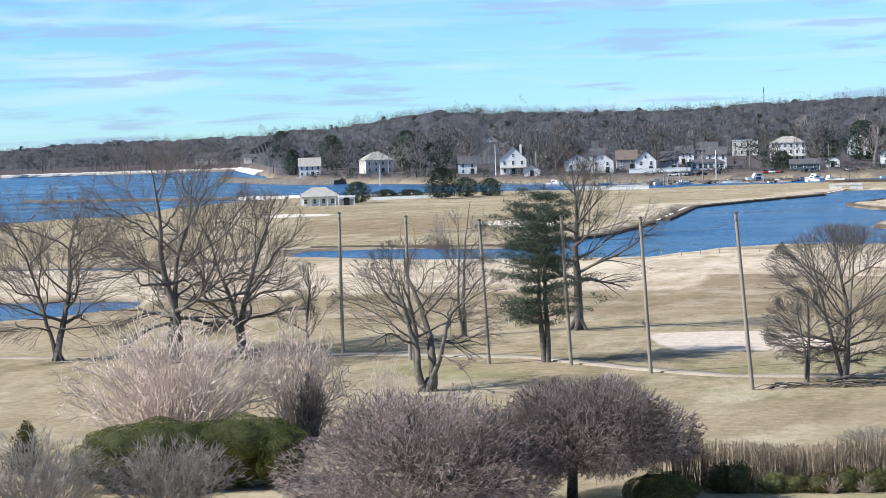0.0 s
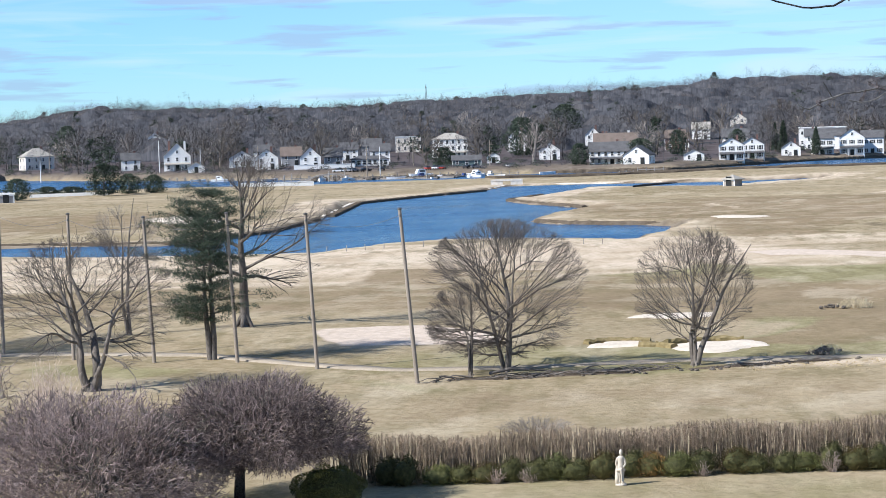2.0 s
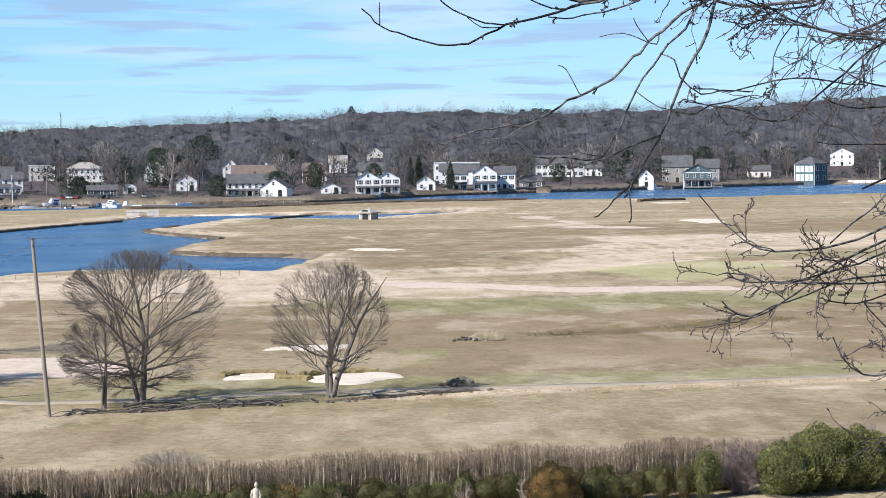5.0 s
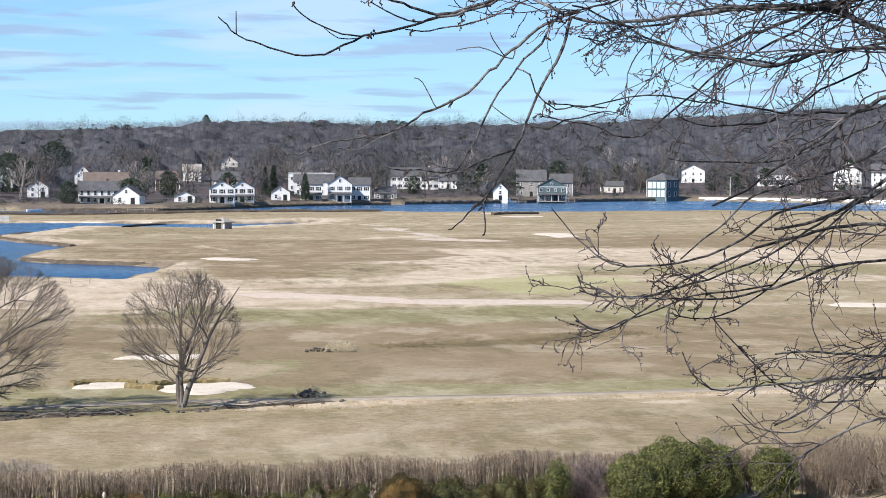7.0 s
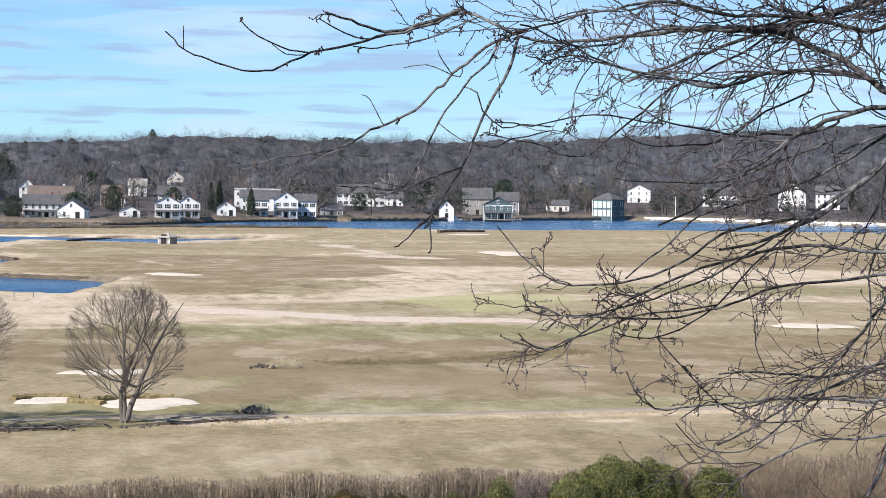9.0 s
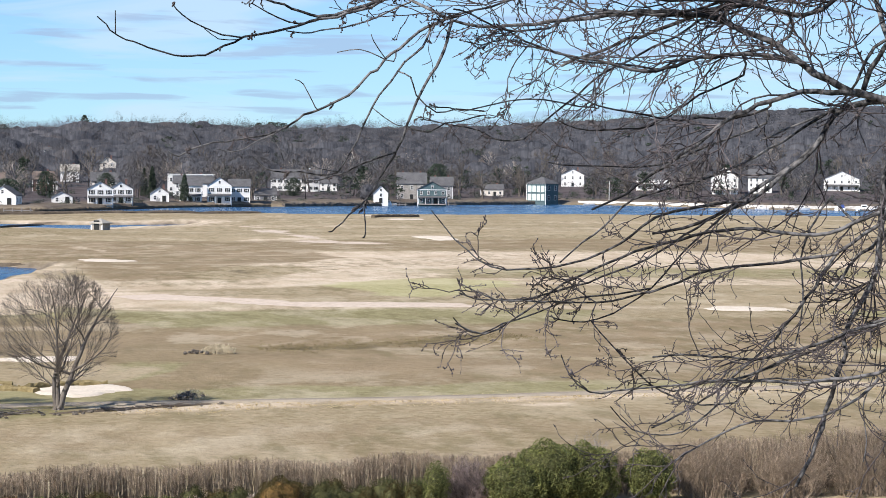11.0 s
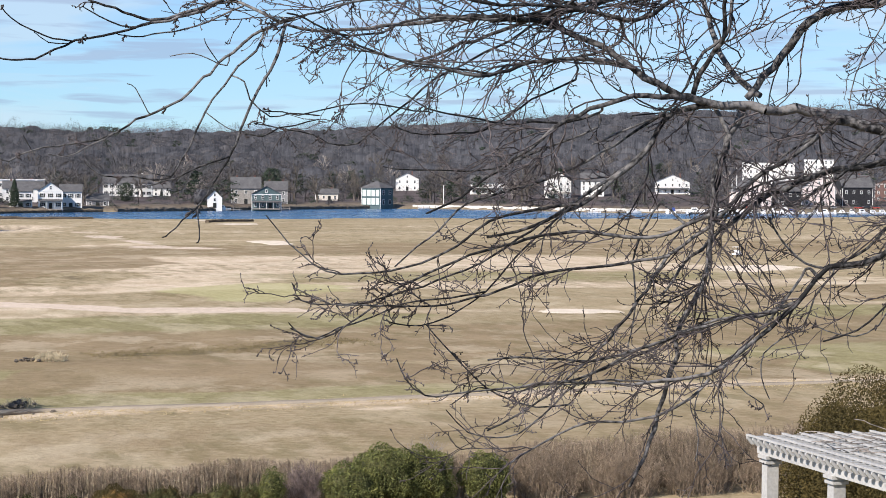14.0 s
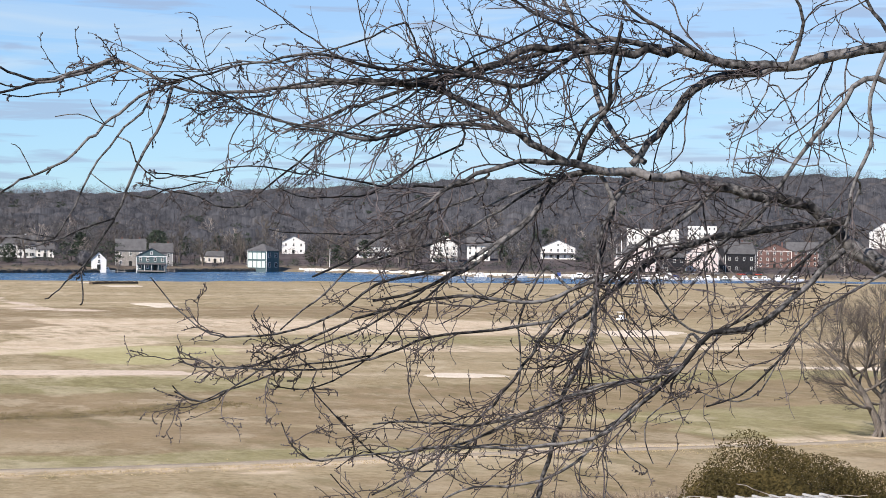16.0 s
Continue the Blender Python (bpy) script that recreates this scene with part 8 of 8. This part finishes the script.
limb([(4.684, 9.328, 14.755), (4.704, 9.358, 14.738), (4.655, 9.355, 14.649), (4.566, 9.369, 14.574), (4.491, 9.377, 14.472), (4.428, 9.376, 14.398), (4.353, 9.382, 14.268), (4.303, 9.374, 14.167), (4.252, 9.364, 14.095), (4.189, 9.359, 14.008), (4.099, 9.365, 13.993), (3.996, 9.376, 14.006), (3.893, 9.386, 14.005), (3.817, 9.384, 14.018), (3.740, 9.382, 14.079)], 0.009, 0.004, 0.4, 0.12)
limb([(4.189, 9.359, 14.008), (4.049, 9.253, 14.021), (3.998, 9.275, 14.043)], 0.004, 0.003, 0, 0.1)
limb([(4.390, 9.379, 14.333), (4.419, 9.189, 14.251), (4.458, 9.171, 14.241)], 0.004, 0.003, 0, 0.1)
limb([(4.860, 9.420, 14.800), (4.757, 9.301, 14.636), (4.707, 9.295, 14.547), (4.644, 9.295, 14.445), (4.568, 9.301, 14.300), (4.517, 9.292, 14.184), (4.465, 9.281, 14.089), (4.413, 9.270, 14.025), (4.361, 9.257, 13.954), (4.309, 9.245, 13.883), (4.205, 9.254, 13.792), (4.140, 9.245, 13.728), (4.088, 9.231, 13.709)], 0.013, 0.004, 0.5, 0.12)
limb([(4.478, 9.284, 14.112), (4.354, 9.179, 14.087), (4.261, 9.179, 14.058), (4.143, 9.189, 14.003), (4.025, 9.198, 13.966), (3.933, 9.194, 13.951)], 0.007, 0.004, 0.5, 0.1)
limb([(4.283, 9.247, 13.860), (4.249, 9.161, 13.800), (4.254, 9.156, 13.702), (4.241, 9.161, 13.682)], 0.005, 0.005, 0, 0.1)
limb([(4.529, 9.373, 14.523), (4.534, 9.236, 14.488), (4.573, 9.249, 14.398), (4.676, 9.228, 14.315), (4.776, 9.204, 14.331), (4.915, 9.159, 14.325)], 0.006, 0.004, 0.4, 0.15)
limb([(4.543, 9.297, 14.242), (4.595, 9.160, 14.212), (4.693, 9.165, 14.257), (4.791, 9.170, 14.273), (4.916, 9.160, 14.305)], 0.006, 0.004, 0.4, 0.15)
limb([(6.98, 8.71, 15.08), (6.76, 8.69, 14.94), (6.57, 8.70, 14.86), (6.19, 8.83, 14.92), (5.80, 8.94, 14.92), (5.49, 9.00, 14.98), (5.08, 9.10, 14.90), (4.69, 9.17, 14.79)], 0.018, 0.006, 1.7, 1.1)
limb([(6.76, 8.29, 13.83), (6.46, 8.43, 13.71), (6.11, 8.60, 13.74), (5.76, 8.75, 13.66), (5.47, 8.84, 13.56), (5.24, 8.90, 13.45), (5.00, 8.95, 13.28), (4.82, 8.96, 13.20), (4.66, 8.96, 13.26)], 0.015, 0.005, 1.2, 0.7)
limb([(6.16, 8.62, 13.88), (5.93, 8.71, 13.85), (5.71, 8.78, 13.79), (5.53, 8.82, 13.66), (5.35, 8.86, 13.58), (5.12, 8.92, 13.53), (4.87, 8.99, 13.54), (4.69, 9.02, 13.68), (4.55, 9.02, 13.82)], 0.012, 0.004, 0.9, 0.5)
limb([(6.39, 8.33, 13.16), (6.06, 8.47, 12.99), (5.75, 8.58, 12.95), (5.49, 8.65, 12.93), (5.28, 8.69, 12.92), (5.15, 8.67, 13.01), (5.07, 8.62, 13.12)], 0.010, 0.004, 0.9, 0.5)
limb([(6.54, 8.34, 13.62), (6.22, 8.50, 13.56), (5.94, 8.61, 13.53), (5.66, 8.71, 13.42), (5.38, 8.80, 13.36), (5.10, 8.88, 13.37), (4.87, 8.93, 13.38), (4.68, 8.95, 13.46)], 0.012, 0.004, 1.2, 0.7)
limb([(8.57, 7.82, 14.93), (8.38, 7.94, 14.96), (8.23, 8.01, 14.77), (8.09, 8.08, 14.58), (7.96, 8.12, 14.42), (7.84, 8.16, 14.23), (7.66, 8.24, 14.07), (7.42, 8.39, 13.88)], 0.023, 0.009, 1.3)
limb([(8.21, 7.62, 15.08), (8.13, 7.66, 14.84), (8.12, 7.64, 14.57), (8.04, 7.69, 14.35), (8.00, 7.69, 14.14), (7.88, 7.78, 14.02), (7.72, 7.90, 13.83), (7.56, 8.03, 13.62), (7.41, 8.13, 13.55)], 0.016, 0.009, 1.3)
limb([(7.09, 8.67, 14.42), (6.94, 8.72, 14.40), (6.81, 8.75, 14.34), (6.73, 8.74, 14.21), (6.57, 8.78, 14.06), (6.39, 8.85, 13.91), (6.12, 8.97, 13.76), (5.88, 9.06, 13.70)], 0.025, 0.009)
limb([(8.00, 7.40, 13.90), (7.83, 7.51, 13.78), (7.67, 7.60, 13.66), (7.56, 7.65, 13.51), (7.46, 7.67, 13.40), (7.30, 7.75, 13.25), (7.14, 7.83, 13.19)], 0.012, 0.006)
limb([(8.49, 7.75, 15.05), (8.41, 7.85, 15.27), (8.28, 7.98, 15.52)], 0.019, 0.010)
limb([(8.00, 8.13, 15.04), (7.97, 8.01, 15.25), (7.83, 8.01, 15.48)], 0.019, 0.009)
limb([(7.59, 8.37, 15.06), (7.41, 8.40, 15.15), (7.16, 8.49, 15.29), (6.95, 8.53, 15.46)], 0.019, 0.008)
limb([(7.19, 8.72, 15.08), (6.96, 8.78, 15.20), (6.73, 8.83, 15.28), (6.47, 8.90, 15.42)], 0.016, 0.008)
limb([(6.436, 9.052, 14.954), (6.225, 8.865, 14.946), (6.058, 8.918, 14.880), (5.820, 9.011, 14.848), (5.589, 9.089, 14.849), (5.410, 9.133, 14.827), (5.283, 9.147, 14.763), (5.105, 9.185, 14.741), (4.975, 9.189, 14.764), (4.845, 9.190, 14.814), (4.743, 9.177, 14.836)], 0.012, 0.006, 0.7, 0.35)
limb([(6.494, 8.726, 14.856), (6.542, 8.784, 14.747), (6.320, 8.890, 14.657), (6.104, 8.980, 14.630), (5.967, 9.013, 14.611), (5.892, 9.006, 14.563), (5.764, 9.028, 14.573), (5.637, 9.048, 14.584), (5.459, 9.097, 14.593), (5.331, 9.111, 14.632), (5.205, 9.125, 14.656), (5.028, 9.163, 14.693), (4.904, 9.175, 14.659), (4.779, 9.183, 14.682)], 0.012, 0.004, 0.7, 0.35)
limb([(6.492, 9.024, 14.968), (6.315, 8.836, 14.979), (6.085, 8.956, 14.823), (5.954, 8.995, 14.729), (5.831, 9.024, 14.680), (5.709, 9.052, 14.602), (5.562, 9.094, 14.524), (5.440, 9.119, 14.417), (5.318, 9.140, 14.326), (5.197, 9.160, 14.221), (5.099, 9.162, 14.176), (4.976, 9.177, 14.188), (4.890, 9.169, 14.229), (4.730, 9.200, 14.254), (4.583, 9.222, 14.279)], 0.011, 0.004, 0.7, 0.35)
limb([(5.531, 9.100, 14.497), (5.516, 9.073, 14.359), (5.338, 9.117, 14.379), (5.161, 9.159, 14.395), (4.985, 9.198, 14.361), (4.835, 9.220, 14.328), (4.735, 9.213, 14.340), (4.611, 9.217, 14.342)], 0.006, 0.004, 0.5, 0.2)
limb([(6.390, 8.740, 14.400), (6.435, 8.835, 14.366), (6.259, 8.901, 14.311), (6.092, 8.955, 14.314), (5.954, 8.987, 14.296), (5.801, 9.026, 14.322), (5.648, 9.062, 14.348), (5.520, 9.080, 14.374), (5.392, 9.095, 14.444)], 0.01, 0.005, 0.7, 0.35)
limb([(6.260, 8.820, 14.650), (6.306, 8.867, 14.544), (6.089, 8.954, 14.434), (5.975, 8.965, 14.356), (5.822, 9.001, 14.263), (5.666, 9.033, 14.245), (5.436, 9.107, 14.240), (5.305, 9.116, 14.296)], 0.009, 0.004, 0.7, 0.35)
limb([(6.435, 8.835, 14.366), (6.437, 8.836, 14.290), (6.258, 8.897, 14.211), (6.088, 8.947, 14.148), (5.949, 8.974, 14.086), (5.793, 9.008, 14.054), (5.638, 9.039, 14.052), (5.433, 9.098, 14.055), (5.278, 9.124, 14.068)], 0.009, 0.004, 0.7, 0.35)
limb([(6.810, 8.750, 14.340), (6.771, 8.726, 14.358), (6.548, 8.832, 14.201), (6.346, 8.913, 14.077), (6.167, 8.973, 13.999), (6.012, 9.012, 13.952), (5.832, 9.064, 13.905), (5.702, 9.082, 13.845), (5.598, 9.080, 13.741), (5.469, 9.092, 13.653), (5.339, 9.102, 13.551)], 0.012, 0.006, 0.7, 0.35)
limb([(6.730, 8.740, 14.210), (6.531, 8.806, 14.034), (6.316, 8.868, 13.895), (6.124, 8.906, 13.774), (5.932, 8.940, 13.654), (5.765, 8.954, 13.566), (5.600, 8.966, 13.509), (5.434, 8.975, 13.453), (5.270, 8.981, 13.413), (5.082, 8.998, 13.373), (4.921, 9.000, 13.371), (4.786, 8.987, 13.381), (4.678, 8.960, 13.413)], 0.012, 0.004, 0.7, 0.35)
limb([(6.462, 8.822, 13.970), (6.442, 8.837, 13.987), (6.248, 8.875, 13.834), (6.064, 8.901, 13.684), (5.909, 8.902, 13.552), (5.763, 8.893, 13.422), (5.619, 8.884, 13.338), (5.452, 8.888, 13.269), (5.287, 8.892, 13.259), (5.148, 8.882, 13.293)], 0.01, 0.004, 0.7, 0.35)
limb([(5.763, 8.893, 13.422), (5.515, 8.828, 13.401), (5.291, 8.901, 13.374), (5.115, 8.939, 13.304), (4.940, 8.973, 13.251), (4.815, 8.977, 13.206), (4.717, 8.972, 13.229), (4.646, 8.956, 13.289)], 0.007, 0.004, 0.5, 0.2)
limb([(5.410, 8.889, 13.267), (5.386, 8.834, 13.246), (5.530, 8.791, 13.086), (5.674, 8.745, 12.939), (5.796, 8.719, 12.877), (5.944, 8.676, 12.830), (6.119, 8.620, 12.841)], 0.005, 0.006, 0.7, 0.2)
limb([(7.138, 7.862, 13.514), (7.537, 8.406, 13.534), (7.428, 8.397, 13.412), (7.283, 8.414, 13.261), (7.138, 8.429, 13.142), (6.969, 8.460, 13.009), (6.850, 8.456, 12.969), (6.615, 8.545, 12.942), (6.381, 8.631, 12.960), (6.192, 8.674, 12.935), (6.005, 8.715, 12.940), (5.816, 8.749, 12.902), (5.655, 8.770, 12.937), (5.490, 8.777, 12.858)], 0.013, 0.004, 0.7, 0.35)
limb([(7.024, 8.014, 13.354), (7.121, 8.319, 13.302), (6.926, 8.412, 13.271), (6.751, 8.482, 13.212), (6.599, 8.527, 13.124), (6.422, 8.589, 13.051), (6.269, 8.631, 12.995), (6.114, 8.666, 12.895), (5.982, 8.679, 12.783), (5.852, 8.694, 12.701), (5.725, 8.712, 12.678), (5.578, 8.751, 12.712), (5.459, 8.781, 12.831)], 0.012, 0.004, 0.7, 0.35)
limb([(7.610, 7.680, 13.762), (7.835, 8.121, 13.604), (7.695, 8.238, 13.539), (7.554, 8.356, 13.542), (7.481, 8.413, 13.597), (7.407, 8.471, 13.688), (7.355, 8.508, 13.812)], 0.013, 0.007, 0.7, 0.35)
limb([(7.560, 7.650, 13.510), (7.706, 7.897, 13.402), (7.637, 7.951, 13.250), (7.548, 8.029, 13.187), (7.439, 8.133, 13.214), (7.374, 8.196, 13.257)], 0.007, 0.004, 0.7, 0.25)
limb([(7.625, 8.297, 13.541), (7.470, 8.128, 13.517), (7.395, 8.177, 13.394), (7.340, 8.202, 13.242), (7.241, 8.271, 13.165), (7.164, 8.318, 13.089), (7.141, 8.312, 12.969), (7.163, 8.266, 12.851)], 0.008, 0.004, 0.7, 0.25)
limb([(6.740, 7.990, 13.140), (7.055, 8.328, 13.047), (7.009, 8.365, 12.970), (7.053, 8.323, 12.881), (7.121, 8.263, 12.823), (7.100, 8.284, 12.792)], 0.005, 0.004, 0.5, 0.2)
limb([(6.880, 8.457, 12.979), (6.890, 8.362, 12.916), (6.913, 8.340, 12.796), (6.900, 8.346, 12.676), (6.919, 8.319, 12.528)], 0.005, 0.004, 0.5, 0.2)
limb([(6.880, 8.457, 12.979), (6.801, 8.417, 12.885), (6.776, 8.418, 12.796), (6.780, 8.386, 12.649), (6.756, 8.378, 12.532)], 0.005, 0.004, 0.5, 0.2)
limb([(6.640, 8.346, 13.782), (6.779, 8.726, 13.884), (6.687, 8.729, 13.777), (6.618, 8.713, 13.686), (6.562, 8.686, 13.567), (6.539, 8.628, 13.419), (6.499, 8.582, 13.273), (6.432, 8.554, 13.128)], 0.01, 0.005, 0.7, 0.25)
limb([(7.200, 8.630, 15.070), (7.133, 8.555, 15.025), (7.100, 8.552, 14.915), (7.070, 8.547, 14.791), (6.960, 8.603, 14.697), (6.887, 8.631, 14.558), (6.834, 8.636, 14.464), (6.734, 8.678, 14.356), (6.596, 8.746, 14.293), (6.408, 8.847, 14.199)], 0.016, 0.006, 0.7, 0.35)
limb([(7.862, 8.114, 14.116), (7.840, 8.137, 14.129), (7.758, 8.182, 14.097), (7.608, 8.289, 14.063), (7.479, 8.374, 14.031), (7.348, 8.457, 14.014), (7.193, 8.557, 13.934), (7.083, 8.614, 13.779)], 0.013, 0.007, 0.7, 0.35)
limb([(7.636, 8.308, 14.332), (7.635, 8.324, 14.312), (7.505, 8.407, 14.217), (7.396, 8.468, 14.138), (7.310, 8.508, 14.059), (7.199, 8.565, 13.934), (7.111, 8.600, 13.779), (7.021, 8.632, 13.624)], 0.012, 0.006, 0.7, 0.35)
limb([(7.990, 8.284, 15.004), (7.810, 8.120, 14.867), (7.753, 8.190, 14.714), (7.715, 8.235, 14.591), (7.699, 8.260, 14.436), (7.712, 8.251, 14.374)], 0.006, 0.004, 0.6, 0.25)
limb([(8.146, 8.052, 14.656), (8.025, 7.942, 14.469), (7.917, 8.048, 14.484), (7.851, 8.111, 14.514), (7.697, 8.259, 14.498)], 0.006, 0.004, 0.6, 0.25)
limb([(8.056, 7.680, 14.394), (8.192, 7.775, 14.348), (8.158, 7.815, 14.225), (8.141, 7.837, 14.071), (8.079, 7.900, 13.947), (8.058, 7.920, 13.855)], 0.01, 0.007, 0.6, 0.3)
limb([(7.855, 8.161, 14.901), (7.852, 8.077, 14.897), (7.903, 8.040, 14.775), (7.977, 7.982, 14.592), (8.043, 7.919, 14.546), (8.151, 7.813, 14.470)], 0.006, 0.004, 0.6, 0.25)
limb([(6.956, 8.446, 14.748), (7.184, 8.561, 14.674), (7.041, 8.626, 14.502), (6.894, 8.686, 14.422), (6.769, 8.723, 14.373), (6.618, 8.777, 14.355)], 0.006, 0.005, 0.6, 0.3)
limb([(7.090, 8.670, 14.420), (7.075, 8.616, 14.364), (7.097, 8.544, 14.241), (7.023, 8.548, 14.117), (6.973, 8.532, 13.994), (6.968, 8.477, 13.873), (6.904, 8.466, 13.692), (6.862, 8.434, 13.513)], 0.018, 0.009, 0.8, 0.4)
limb([(6.916, 8.326, 15.086), (7.097, 8.562, 15.100), (6.894, 8.649, 15.032), (6.712, 8.712, 14.989), (6.505, 8.790, 14.942), (6.298, 8.863, 14.890), (6.140, 8.898, 14.823)], 0.012, 0.006, 0.9, 0.35)
limb([(6.822, 8.810, 15.248), (6.695, 8.695, 15.205), (6.523, 8.766, 15.093), (6.347, 8.830, 15.011), (6.219, 8.856, 14.930), (6.044, 8.899, 14.982), (5.857, 8.960, 14.901), (5.677, 9.008, 14.879), (5.492, 9.045, 14.944)], 0.009, 0.004, 0.7, 0.35)
limb([(6.044, 8.899, 14.982), (5.966, 8.915, 15.171), (5.789, 8.968, 15.089), (5.611, 9.017, 15.022), (5.432, 9.060, 14.970), (5.279, 9.085, 14.919), (5.098, 9.118, 14.925), (4.921, 9.151, 14.873)], 0.008, 0.004, 0.9, 0.3)
limb([(9.3, 7.1, 10.4), (9.2, 7.2, 11.8), (9.05, 7.35, 13.0), (8.7, 7.65, 13.7), (8.29, 7.97, 14.05)], 0.22, 0.062, 0.1)
limb([(9.1, 7.3, 12.6), (9.2, 7.3, 13.9), (9.0, 7.5, 14.9), (8.57, 7.82, 15.15)], 0.14, 0.056, 0.2)
v, f = tube_arrays(TWIGS, 3)
tagged(fast_mesh("twig_mass", v, f, M_NEAR_TIP, near_tree), "fine reddish-grey twigs", kind="stuff")
bud = np.array([(1, 0, 0), (-1, 0, 0), (0, 1, 0), (0, -1, 0), (0, 0, 1.3), (0, 0, -1.3)]) * 0.0048
oct_f = np.array([(0, 2, 4), (2, 1, 4), (1, 3, 4), (3, 0, 4), (2, 0, 5), (1, 2, 5), (3, 1, 5), (0, 3, 5)])
v = (np.array(BUDS)[:, None] + bud[None]).reshape(-1, 3)
f = (oct_f[None] + (np.arange(len(BUDS)) * 6)[:, None, None]).reshape(-1, 3)
tagged(fast_mesh("bud_cover", v, f, M_NEAR_TIP, near_tree), "small swollen buds", kind="stuff")
